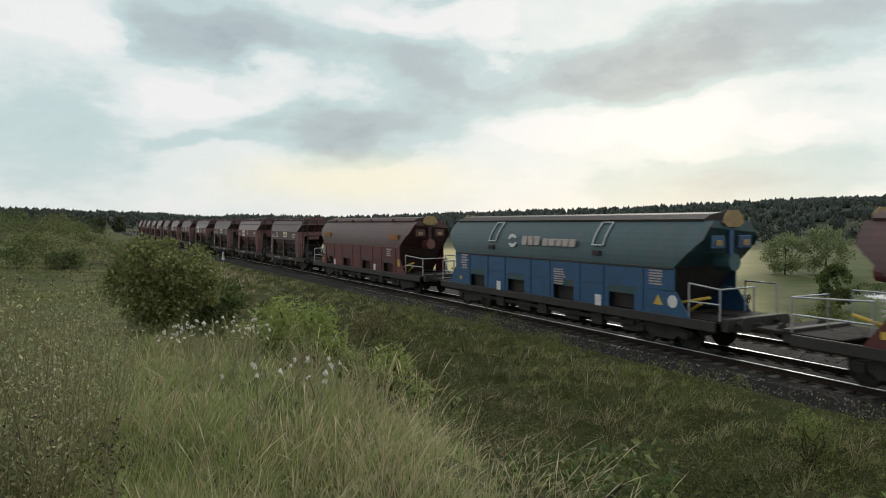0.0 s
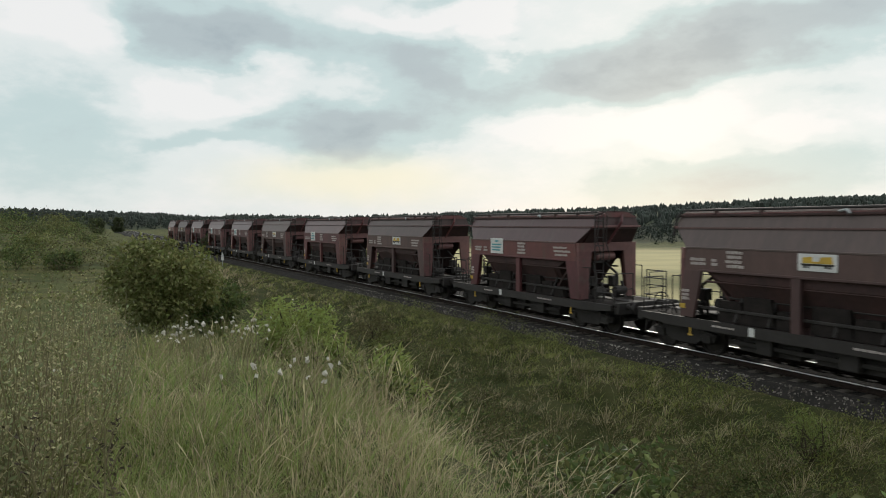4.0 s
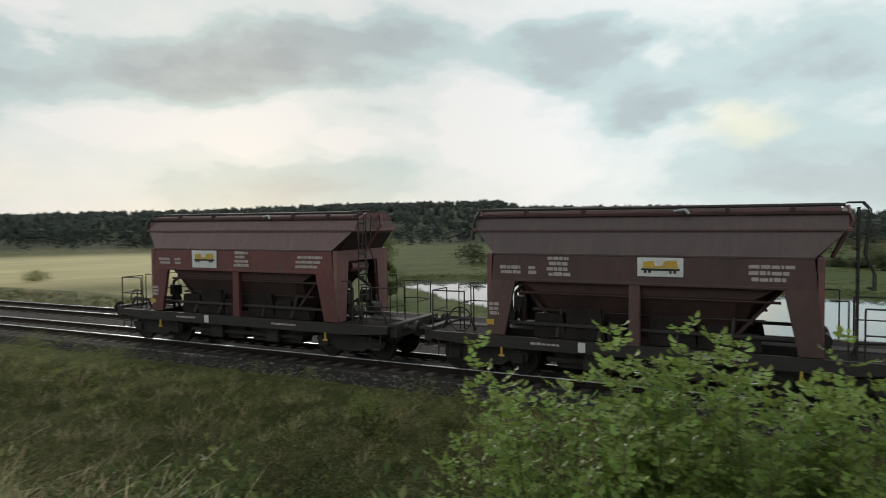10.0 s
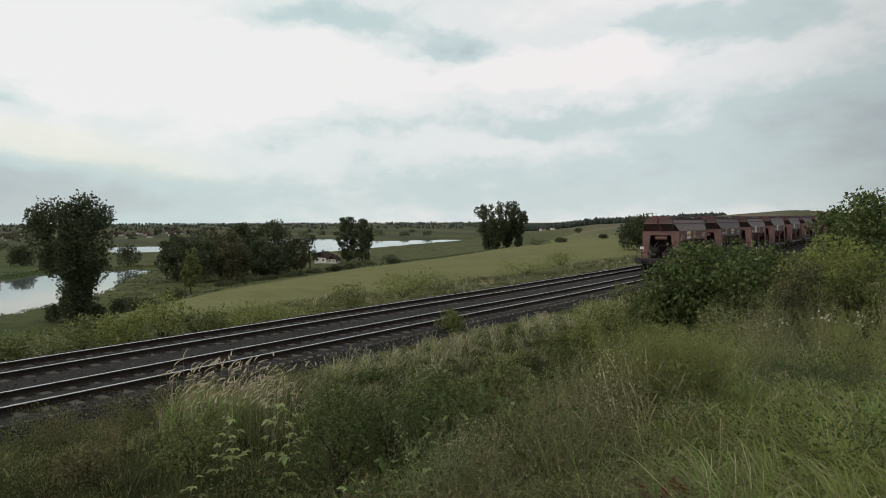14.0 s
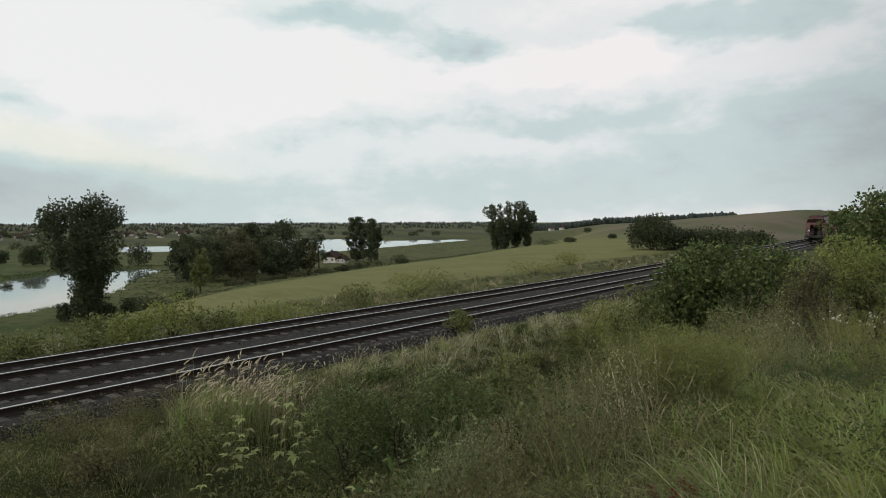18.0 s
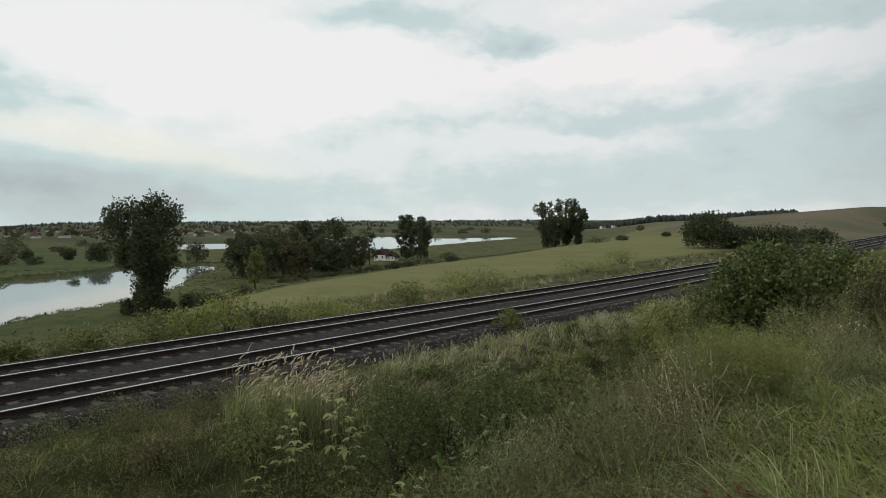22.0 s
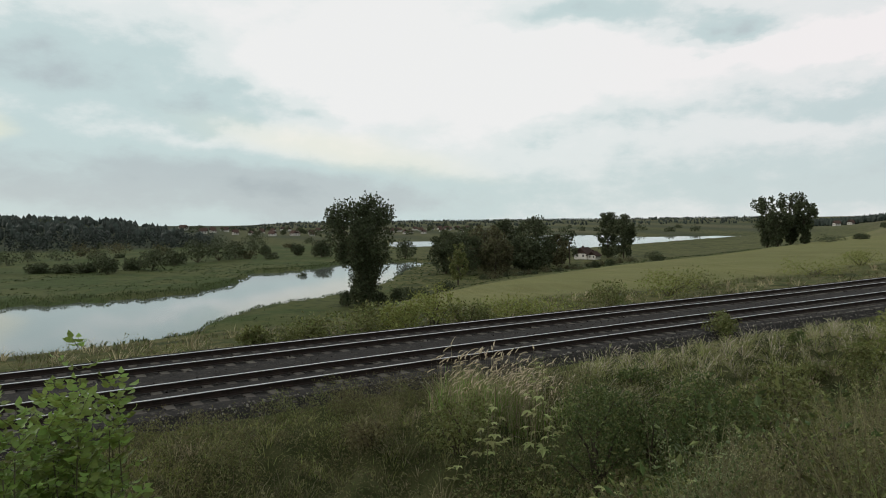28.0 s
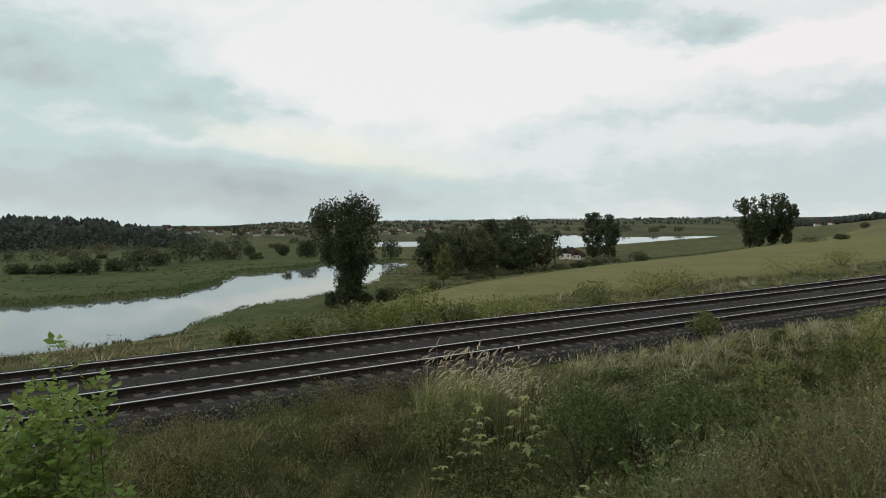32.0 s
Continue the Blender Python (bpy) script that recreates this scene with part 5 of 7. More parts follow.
# foreground meadow on the bank, the ditch side and the foot of the line
def tufts(name, x, y, per, size, hgt, width, droop, mat, seed, label, fine=True, wind=(.12, -.1), head=0.0, category="grass"):
    """Grass in tufts: the blades rise from one root, arch outward and hang at the tip."""
    rg = np.random.default_rng(seed)
    n = len(x)
    big = rg.uniform(.6, 1.35, n)
    an = rg.uniform(0, 2 * np.pi, (n, per))
    q = np.abs(rg.normal(0, .6, (n, per)))
    bx, by = x[:, None] + np.cos(an) * q * size * big[:, None], y[:, None] + np.sin(an) * q * size * big[:, None]
    bz = land(bx, by) - .03
    ln = (hgt * np.ones(n) * big)[:, None] * rg.uniform(.55, 1.12, (n, per))
    tip = np.clip(.12 + .42 * q + rg.normal(0, .12, (n, per)), .02, 1.1)
    dr = droop * rg.uniform(.4, 1.25, (n, per))
    dx, dy = np.cos(an), np.sin(an)
    turn = an + np.pi / 2 + rg.normal(0, .5, (n, per))
    wd = (width * .6 + .00045 * np.hypot(bx, by)) * rg.uniform(.7, 1.3, (n, per))
    wx, wy = np.cos(turn) * wd * .5, np.sin(turn) * wd * .5
    if head:
        levels = ((0, .8), (.5, .7), (.74, .6), (.86, 1.0 + head), (1.0, 0))
    else:
        levels = ((0, .9), (.36, 1.0), (.7, .75), (1.0, 0)) if fine else ((0, .9), (.5, 1.0), (1.0, 0))
    cols = []
    for u, w in levels:
        out, up = ln * (np.sin(tip) * u + .5 * dr * u ** 2.2), ln * (np.cos(tip) * u - .42 * dr * u ** 2.6)
        px, py, pz = bx + dx * out + wind[0] * ln * u * u, by + dy * out + wind[1] * ln * u * u, bz + np.maximum(up, .01)
        if w:
            cols += [np.stack([px - wx * w, py - wy * w, pz], -1), np.stack([px + wx * w, py + wy * w, pz], -1)]
        else:
            cols += [np.stack([px, py, pz], -1)]
    m = len(cols)
    v = np.stack(cols, 2).reshape(-1, 3)
    tri = []
    for k in range(len(levels) - 2):
        a = 2 * k
        tri += [(a, a + 1, a + 3), (a, a + 3, a + 2)]
    tri.append((m - 3, m - 2, m - 1))
    f = (np.arange(n * per)[:, None, None] * m + np.array(tri)[None]).reshape(-1, 3)
    return tagged(new(name, mesh_np(name, v, f, mat, per=3, smooth=True)), label, category, kind="stuff")


EDGE = -14.0
bank = lambda s, c, d, r, az: (d < EDGE + .6 * np.sin(s * .7) + .4 * np.sin(s * 1.9)) & (r > 1.6)


def pick(x, y, f, ph, lo, hi=2.0):
    k = patchy(x, y, f, ph)
    ok = (k >= lo) & (k < hi)
    return x[ok], y[ok]


def meadow(az0, az1, n, tone, high, droop, seed, label, fine=True, r0=1.6, r1=9.0, per=24, head=0.0, lo=0.0, size=.09, wide=.0022, wind=(.12, -.1)):
    x, y = scatter(n, az0, az1, r0, r1, seed, bank)
    x, y = pick(x, y, .8, seed * 1.7, lo)
    return tufts("meadow_grass", x, y, per, size, high * (.7 + .6 * patchy(x, y, .6, seed)), wide, droop, tone, seed, label, fine, wind, head)


# the long grass near the camera, tone by tone
meadow(-44, 12, 1250, GRASS, .36, 1.0, 1001, "long fresh green grass bending over on the bank")
meadow(-44, 14, 900, GRASS_MID, .56, .6, 1002, "long yellow-green grass bending over on the bank", lo=.3)
meadow(-26, 16, 230, STRAW, .62, .42, 1003, "tall pale grass gone to seed on the bank", lo=.5, per=12, head=1.3)
meadow(-9, 34, 260, STRAW, .52, .55, 1004, "whitish dry grass hanging over the bank's edge", r0=3.2, r1=7.5, per=14, head=1.0)
meadow(12, 112, 900, GRASS_OLIVE, .34, .9, 1005, "olive meadow grass on the bank")
meadow(130, 162, 260, GRASS_MID, .34, 1.3, 1006, "long green grass bending over on the bank", per=28, size=.14, wide=.0045, lo=.35)
meadow(136, 162, 470, GRASS_LUSH, .42, 1.35, 1007, "lush light green grass hanging in heavy tufts", r0=2.8, r1=11, lo=.4, per=30, size=.15, wide=.008, wind=(.25, .2))
meadow(138, 162, 200, GRASS, .42, 1.1, 1012, "fresh green grass between the heavier tufts", r0=3.0, r1=9.0, lo=.5, per=30, size=.12, wide=.008, wind=(.3, .25))
meadow(104, 146, 300, GRASS_OLIVE, .3, 1.2, 1008, "olive meadow grass with dry blades", lo=.4, per=26, size=.14, wide=.0035)
meadow(112, 160, 90, STRAW, .55, .5, 1009, "tall dry grass stalks on the bank", per=4, head=1.0, lo=.4, size=.05, r0=4.5)
meadow(-44, 160, 2600, GRASS_MID, .42, .9, 1010, "meadow grass along the bank", False, 9.0, 42, 14, size=.2)
meadow(-44, 160, 900, GRASS_OLIVE, .55, .7, 1011, "rough olive grass along the bank", False, 9.0, 42, 12, size=.2, lo=.35)
x, y = scatter(500, 158, 318, .9, 30, 3, None)
tufts("meadow_grass", x, y, 14, .2, .4, .006, .9, GRASS_OLIVE, 4, "long meadow grass on the bank behind", False)
x, y = scatter(380, -44, 160, .5, 1.7, 9, None)
tufts("meadow_grass", x, y, 12, .1, .16, .004, 1.0, GRASS_MID, 10, "short trodden grass on the bank")
x, y = scatter(14000, -60, 170, 26, 130, 13, lambda s, c, d, r, az: (d < -8) & (r > 26), .8)
blades("meadow_grass", x, y, .14 + .14 * patchy(x, y, .2), .02 + .0008 * np.hypot(x, y), 1.2, GRASS_LOW, 14, "rough meadow grass along the bank", coarse=True)

# the slope below the line: tufted yellow-green grass above, hummocks of olive and straw lower down
x, y = strip(1900, -75, 85, -5.0, -2.1, 7)
tufts("verge_grass", x, y, 15, .22, .34, .008, 1.0, GRASS_VERGE, 8, "short yellow-green tufts below the ballast", False)
x, y = strip(400, -60, 80, -9.5, -2.8, 57)
tufts("verge_grass", x, y, 34, .3, .6, .007, 1.3, GRASS_OLIVE, 58, "rounded olive grass hummocks on the slope below the line", False)
x, y = pick(*strip(600, -60, 80, -11.5, -2.8, 55), .45, 1.0, .4)
tufts("verge_grass", x, y, 30, .28, .6, .005, 1.2, GRASS_LOW, 56, "dull green grass hummocks on the slope below the line", False)
x, y = pick(*strip(800, -60, 70, -10.5, -2.6, 17), .7, 3.3, .45)
tufts("dry_grass", x, y, 20, .2, .5, .004, 1.15, STRAW, 18, "matted dry grass between the hummocks", False)
x, y = strip(300, 9, 55, -4.4, -1.9, 59)
tufts("verge_grass", x, y, 34, .22, .55, .005, 1.0, GRASS_PALE, 60, "tall light grass blown over at the ballast's edge", False, wind=(.4, -.35), head=.8)
x, y = strip(9000, -70, 80, -13.5, -1.9, 19)
blades("verge_grass", x, y, .1 + .16 * patchy(x, y, .7, 1.4), .007 + .0006 * np.hypot(x, y), 1.2, GRASS_LOW, 20, "short dull grass on the slope below the line", coarse=True)
x, y = strip(600, -75, 85, -2.3, -1.55, 15)
x, y = pick(x, y, .9, .2, .45)
tufts("verge_grass", x, y, 12, .12, .22, .004, 1.0, GRASS_OLIVE, 16, "thin grass creeping into the ballast's edge", False)
x, y = strip(1700, -70, 120, 7.9, 19, 11, 26)
tufts("verge_grass", x, y, 13, .3, .5, .014, 1.0, GRASS_LOW, 12, "rough grass along the far side of the line", False)
x, y = strip(240, -70, 120, 7.9, 17, 20, 26)
tufts("dry_grass", x, y, 13, .25, .7, .012, .7, STRAW, 21, "dry grass along the far side of the line", False)


def undergrowth(name, n, per, test, size, leaf, mat, seed, label, lo=0.0):
    """Low leafy weeds in tufts, past counting."""
    rg = np.random.default_rng(seed)
    x, y = pick(*strip(n, *test, seed), .42, seed * .7, lo)
    rad = size * (.5 + .9 * patchy(x, y, .6, seed)) * rg.uniform(.6, 1.2, len(x))
    c = np.stack([x, y, land(x, y) + rad * .55], -1)
    v, f = leaf_cloud(rg, c, rad, int(per * .74) * len(x), leaf * 1.13, droop=-.1, shell=.4, aspect=.46)
    return tagged(new(name, mesh_np(name, v, f, mat, per=3)), label, "weeds", kind="stuff")


def brow(n, az0, az1, r0, r1, per, size, leaf, mat, seed, label, lo=0.0):
    """Low leafy weeds in patches between the grass on the bank."""
    rg = np.random.default_rng(seed)
    x, y = pick(*scatter(n, az0, az1, r0, r1, seed, bank), 1.1, seed * .9, lo)
    rad = size * rg.uniform(.5, 1.3, len(x))
    v, f = leaf_cloud(rg, np.stack([x, y, land(x, y) + rad * .5], -1), rad, per * len(x), leaf, droop=-.2, shell=.3, aspect=.4)
    tagged(new("bank_weeds", mesh_np("bank_weeds", v, f, mat, per=3)), label, "weeds", kind="stuff")


brow(330, 108, 140, 3.0, 10, 110, .2, .026, LEAF_BROWN, 201, "low brown-green weeds between the grass on the bank", .2)
brow(240, 108, 150, 3.2, 10, 100, .19, .032, LEAF_MID, 202, "low green leafy weeds between the grass on the bank", .45)
brow(260, 114, 158, 4.0, 13, 110, .3, .038, LEAF_DARK, 203, "dark leafy weeds in hollows of the bank", .42)
brow(120, 138, 158, 4.0, 10, 90, .2, .03, LEAF_GOLD, 204, "yellow-green leafy weeds in the lush grass", .5)

undergrowth("undergrowth", 560, 85, (-55, 75, -14.2, -6.0), .55, .085, LEAF_DARK, 61, "dark leafy brambles filling the ditch")
undergrowth("undergrowth", 300, 90, (-45, 60, -13.5, -6.0), .5, .075, LEAF_MID, 62, "green leafy weeds in the ditch", .4)
undergrowth("undergrowth", 340, 75, (-50, 60, -10.5, -4.0), .46, .07, LEAF_BROWN, 65, "olive-brown weeds on the slope below the line", .35)
undergrowth("undergrowth", 200, 80, (-60, 70, -8.5, -2.8), .4, .06, LEAF_MID, 66, "green leafy weeds on the slope below the line", .5)
undergrowth("undergrowth", 170, 60, (-60, 110, 8, 17), .42, .09, GRASS_OLIVE, 64, "leafy weeds along the far side of the line")

# mounds of bramble and weed on the slope before the first wagons
undergrowth("undergrowth", 200, 190, (-30, 3, -11.5, -3.4), .74, .055, LEAF_BROWN, 81, "olive-brown weed mounds on the slope below the line")
undergrowth("undergrowth", 170, 190, (-30, 3, -8.0, -2.4), .6, .055, LEAF_MID, 82, "green weed mounds on the slope below the line", .3)
undergrowth("undergrowth", 160, 190, (-30, 3, -12.0, -4.4), .8, .055, LEAF_DARK, 83, "dark bramble mounds on the slope below the line", .2)
undergrowth("undergrowth", 300, 130, (-34, 3, -4.8, -1.6), .34, .045, LEAF_GOLD, 95, "yellow-green weeds in low mounds below the ballast", .2)
undergrowth("undergrowth", 170, 130, (-34, 3, -5.5, -1.8), .34, .045, LEAF_BROWN, 96, "brown weeds in low mounds below the ballast", .4)
# the tangle across the way, up to the ballast's edge
undergrowth("undergrowth", 330, 140, (-9, 13, -4.2, -1.3), .36, .04, LEAF_BROWN, 84, "brown-green weeds tangled along the ballast's edge")
undergrowth("undergrowth", 240, 140, (-12, 14, -4.0, -1.25), .33, .042, LEAF_MID, 87, "green weeds tangled along the ballast's edge", .35)
undergrowth("undergrowth", 170, 170, (-9, 11, -11.5, -4.0), .55, .045, LEAF_BROWN, 88, "brown-olive weed mounds on the slope below the line")
undergrowth("undergrowth", 190, 170, (-9, 11, -12.5, -4.4), .66, .05, LEAF_DARK, 89, "dark weed mounds on the slope below the line", .35)
undergrowth("undergrowth", 90, 150, (-9, 11, -9.0, -3.0), .45, .045, LEAF_MID, 90, "green weed mounds on the slope below the line", .4)
x, y = strip(420, -26, 3, -9.5, -2.8, 84)
tufts("dry_grass", x, y, 12, .16, .55, .005, .9, STRAW, 85, "pale dry grass standing between the weed mounds", False)
x, y = strip(320, -130, -52, -8.5, -3.2, 86, 60)
tufts("dry_grass", x, y, 12, .6, .6, .03, .8, STRAW, 87, "pale dry grass on the cutting beside the distant line", False)


def scrub(n, az0, az1, r0, r1, size, mat, seed, label):
    """Rough low scrub over the slope above the line, past counting."""
    rg = np.random.default_rng(seed)
    x, y = scatter(n, az0, az1, r0, r1, seed, lambda s, c, d, r, az: d < -9)
    r = np.hypot(x, y)
    rad = size * (.4 + .016 * r) * (.4 + patchy(x, y, .12, seed)) * rg.uniform(.5, 1.2, len(x))
    c = np.stack([x, y, land(x, y) + rad * .35], -1)
    v, f = leaf_cloud(rg, c, rad, 70 * len(x), .1 + .0011 * float(np.median(r)), droop=-.1, shell=.5, aspect=.6)
    return tagged(new("scrub", mesh_np("scrub", v, f, mat, per=3)), label, "scrub", kind="stuff")


scrub(230, -39, -24.5, 30, 190, .7, LEAF_MID, 91, "low green scrub on the slope above the line")
scrub(150, -39, -24.5, 30, 190, .8, LEAF_OLIVE, 92, "low olive scrub on the slope above the line")
scrub(120, -39, -26, 60, 240, 1.0, LEAF_DARK, 93, "low dark scrub on the slope above the line")


def rise(az, r, el):
    """How high a plant at that place must stand to reach the height angle el."""
    return EYE + r * math.tan(radians(el)) - float(land(r * math.sin(radians(az)), r * math.cos(radians(az))))


# bushes on the bank: turn, distance, width, height angle of the top, leaves, leaf size, leaf
BANK_SHRUBS = [(-23.0, 22, 3.9, -.8, 19000, .115, LEAF_MID, .6, "large dark green bush on the bank above the line"),
               (-18.8, 24, 2.6, -4.4, 4500, .13, LEAF_DARK, .6, "low green bush beside the dark bush"),
               (-13.0, 11.0, 2.1, -6.1, 8000, .075, LEAF_LIGHT, .35, "light green willow-leaved bush on the bank"),
               (-9.6, 10.2, 1.0, -9.4, 3000, .065, LEAF_LIGHT, .35, "small light green bush on the bank"),
               (-4.4, 7.6, 1.0, -10.6, 3600, .065, LEAF_LIGHT, .35, "pale green sapling bush in the grass"),
               (139.9, 25, 5.0, -1.2, 17000, .13, LEAF_DARK, .65, "wide dark green bramble bush beside the line"),
               (136.9, 24, 3.0, -2.7, 9000, .12, LEAF_DARK, .6, "dark green bramble bush beside the line"),
               (143.2, 23, 3.1, -1.5, 9000, .11, LEAF_DARK, .6, "dark green bramble bush beside the line"),
               (134.2, 23.5, 2.9, -4.7, 7000, .1, LEAF_MID, .5, "green bush sprawling at the foot of the line"),
               (131.4, 23, 2.8, -6.2, 6000, .09, LEAF_GOLD, .45, "yellow-green bush sprawling at the foot of the line"),
               (128.6, 22, 2.2, -8.4, 4000, .09, LEAF_MID, .5, "green bush sprawling at the foot of the line"),
               (148.2, 19, 3.1, -.8, 13000, .08, LEAF_GOLD, .5, "leafy yellow-green shrub on the bank"),
               (150.6, 18, 1.8, -2.6, 5000, .075, LEAF_MID, .5, "leafy green shrub on the bank"),
               (148.2, 52, 3.6, 1.2, 4000, .2, LEAF_DARK, .6, "dark green bush behind the shrubs on the bank"),
               (145.6, 17.5, 1.9, -2.5, 6000, .07, LEAF_OLIVE, .45, "leafy olive-green shrub on the bank"),
               (141.0, 17, 1.9, -6.6, 4200, .065, LEAF_MID, .4, "low weedy bush on the bank"),
               (150.9, 46, 6.6, 2.6, 11000, .2, LEAF_DARK, .6, "tall dark green thicket on the bank"),
               (154.8, 40, 7.0, 2.8, 10000, .19, LEAF_DARK, .6, "tall dark green thicket on the bank"),
               (118.7, 26.6, 1.5, -7.3, 2600, .085, LEAF_MID, .5, "small round bush growing by the ballast"),
               (29, 15, 1.5, -14.0, 2200, .06, LEAF_LIGHT, .2, "broom-like green bush on the slope below the line"),
               (109.0, 13.4, 2.4, -12.8, 6500, .06, LEAF_DARK, .5, "dark weeds in the ditch beside the line"),
               (113.0, 13.6, 2.6, -12.2, 7000, .065, LEAF_DARK, .5, "dark weeds in the ditch beside the line"),
               (117.5, 14.4, 2.6, -11.6, 7000, .065, LEAF_DARK, .5, "dark weeds in the ditch beside the line"),
               (122.5, 15.5, 2.6, -10.8, 4000, .09, LEAF_MID, .5, "green brambles in the ditch beside the line")]
for k, (az, r, w, el, n, leaf, tone, asp, words) in enumerate(BANK_SHRUBS):
    bush("bush", az, r, w, max(rise(az, r, el), .6), n, leaf, tone, words, 21 + k, 14 if w < 3 else 22, aspect=asp)

rgb = random.Random(31)
for k in range(58):
    s, d = (12 * math.sinh(rgb.uniform(-2.1, 2.1)) if k < 34 else rgb.uniform(-4, 30)), rgb.uniform(-13.4, -3.2)
    c = float(track_d(s)) + d
    px, py = NX * c + TX * s, NY * c + TY * s
    if 97 < math.degrees(math.atan2(px, py)) < 107:
        continue
    w = rgb.uniform(1.1, 2.5) * (.75 if d > -4.5 else 1)
    tone, words = ((LEAF_DARK, "dark green"), (LEAF_BROWN, "olive-brown"), (LEAF_MID, "green"), (LEAF_DARK, "dark green"), (LEAF_BROWN, "olive-brown"))[k % 5]
    far = math.hypot(px, py)
    bush("bush", math.degrees(math.atan2(px, py)), far, w, w * rgb.uniform(.34, .58), int(850 * w), .06 + .0012 * far, tone, words + " bramble tangle on the slope below the line", 800 + k, 7, stems=5)


def ash_bush(az, r, shoots, height, spread, seed, label):
    """Young ash: upright arching shoots set with feathered leaves."""
    rg = np.random.default_rng(seed)
    ob = tagged(new("ash_bush"), label, "bush")
    ob.location = at(az, r)
    V, F, bm = [], [], bmesh.new()
    for _ in range(shoots):
        an, q = rg.uniform(0, 2 * np.pi), rg.uniform(0, 1) ** .5
        foot = np.array([math.cos(an) * q * .25, math.sin(an) * q * .25, -.05])
        hh = height * rg.uniform(.62, 1.0) * (1 - .2 * q)
        tip = np.array([math.cos(an) * q * spread + rg.normal(0, .12), math.sin(an) * q * spread + rg.normal(0, .12), hh])
        bow = np.array([math.cos(an), math.sin(an), 0]) * q * spread * .25
        steps = 7
        line = [foot + (tip - foot) * u + bow * math.sin(math.pi * u) for u in np.linspace(0, .93, steps)]
        for a, b, u in zip(line, line[1:], range(steps)):
            add_rod(bm, a, b, .0095 - .0009 * u, 5, .0086 - .0009 * u)
        nodes = 15
        for j in range(nodes):
            u = .3 + .7 * j / (nodes - 1)
            p = foot + (tip - foot) * u + bow * math.sin(math.pi * u)
            for side in (0, math.pi):
                a = j * 1.57 + side + rg.normal(0, .35)
                d = np.array([math.cos(a), math.sin(a), rg.uniform(.35, 1.3)])
                d /= np.linalg.norm(d)
                ln = rg.uniform(.13, .25) * (1.1 - .3 * u)
                sd = np.cross(d, [0, 0, 1])
                sd /= np.linalg.norm(sd)
                up = np.cross(sd, d)
                add_rod(bm, p, p + d * ln - np.array([0, 0, .18 * ln]), .003, 3, .0015)
                for m in range(7):
                    w = (m // 2 + 1) / 4 if m < 6 else 1.0
                    o = p + d * ln * w - np.array([0, 0, .18 * ln * w * w])
                    x = (d * .45 + sd * (1 if m % 2 else -1) * .8 if m < 6 else d) + rg.normal(0, .12, 3) - np.array([0, 0, .28])
                    x /= np.linalg.norm(x)
                    y = np.cross(x, up + rg.normal(0, .25, 3))
                    y /= np.linalg.norm(y)
                    z = np.cross(x, y)
                    L = rg.uniform(.05, .082) * (1.15 if m == 6 else 1)
                    W = L * .27
                    b0 = len(V)
                    V += [o, o + x * L * .35 + y * W + z * .006, o + x * L * .72 + y * W * .8 + z * .004, o + x * L - z * .012, o + x * L * .72 - y * W * .8 + z * .004, o + x * L * .35 - y * W + z * .006]
                    F += [(b0, b0 + 1, b0 + 5), (b0 + 1, b0 + 2, b0 + 4), (b0 + 1, b0 + 4, b0 + 5), (b0 + 2, b0 + 3, b0 + 4)]
    part("branchwork", bm, STEM, ob)["kind"] = "stuff"
    cr = new("crown", mesh_np("crown", np.array(V), np.array(F), LEAF_ASH, per=3))
    cr.parent = ob
    return ob


for az, r, n, el, wide, words in ((53.0, 4.9, 46, -6.6, 1.0, "bush"), (61.8, 5.0, 54, -5.7, .86, "bush"), (42.0, 5.3, 14, -6.6, .45, "shoots"), (65.8, 5.1, 24, -5.9, .4, "shoots")):
    ash_bush(az, r, n, rise(az, r, el), wide, int(az), "fresh green young ash " + words + " on the bank's edge")


def plume_grass(az, r, n, h, seed, label):
    """A tuft of reed grass: stalks with pale feathered heads blown to one side."""
    rg = np.random.default_rng(seed)
    ob = tagged(new("reed_grass"), label, "grass")
    base = at(az, r)
    ob.location = base
    bm, bh = bmesh.new(), bmesh.new()
    for _ in range(n):
        a = Vector((rg.normal(0, .55), rg.normal(0, .4), -.05))
        hh = h * rg.uniform(.4, 1.08)
        tip = a + Vector((rg.normal(.16, .12), rg.normal(-.1, .12), hh))
        add_rod(bm, a, tip, .004, 3, .002)
        b = tip
        dirn = Vector((rg.normal(.5, .2), rg.normal(-.45, .2), rg.uniform(.1, .6))).normalized()
        for k in range(4):
            c = b + dirn * rg.uniform(.05, .08)
            dirn = (dirn + Vector((.06, -.06, -.16))).normalized()
            add_rod(bh, b, c, .018 - .003 * k, 4, .016 - .004 * k)
            b = c
    part("stalk", bm, STRAW, ob)["kind"] = "stuff"
    part("plume", bh, PLUME, ob, "pale feathery seed heads")["kind"] = "stuff"
    return ob


plume_grass(97.0, 16.0, 60, 1.35, 41, "tuft of pale reed grass with feathery heads")
plume_grass(99.8, 16.2, 80, 1.45, 42, "tuft of pale reed grass with feathery heads")
plume_grass(102.8, 16.0, 80, 1.45, 43, "tuft of pale reed grass with feathery heads")


rg_p = np.random.default_rng(48)
pa, pr = np.radians(rg_p.normal(100, 2.4, 120)), rg_p.normal(16.2, .35, 120)
tussocks("reed_leaves", pr * np.sin(pa), pr * np.cos(pa), 20, .16, .95, .012, .6, GRASS, 49, "long green blades of the reed grass")


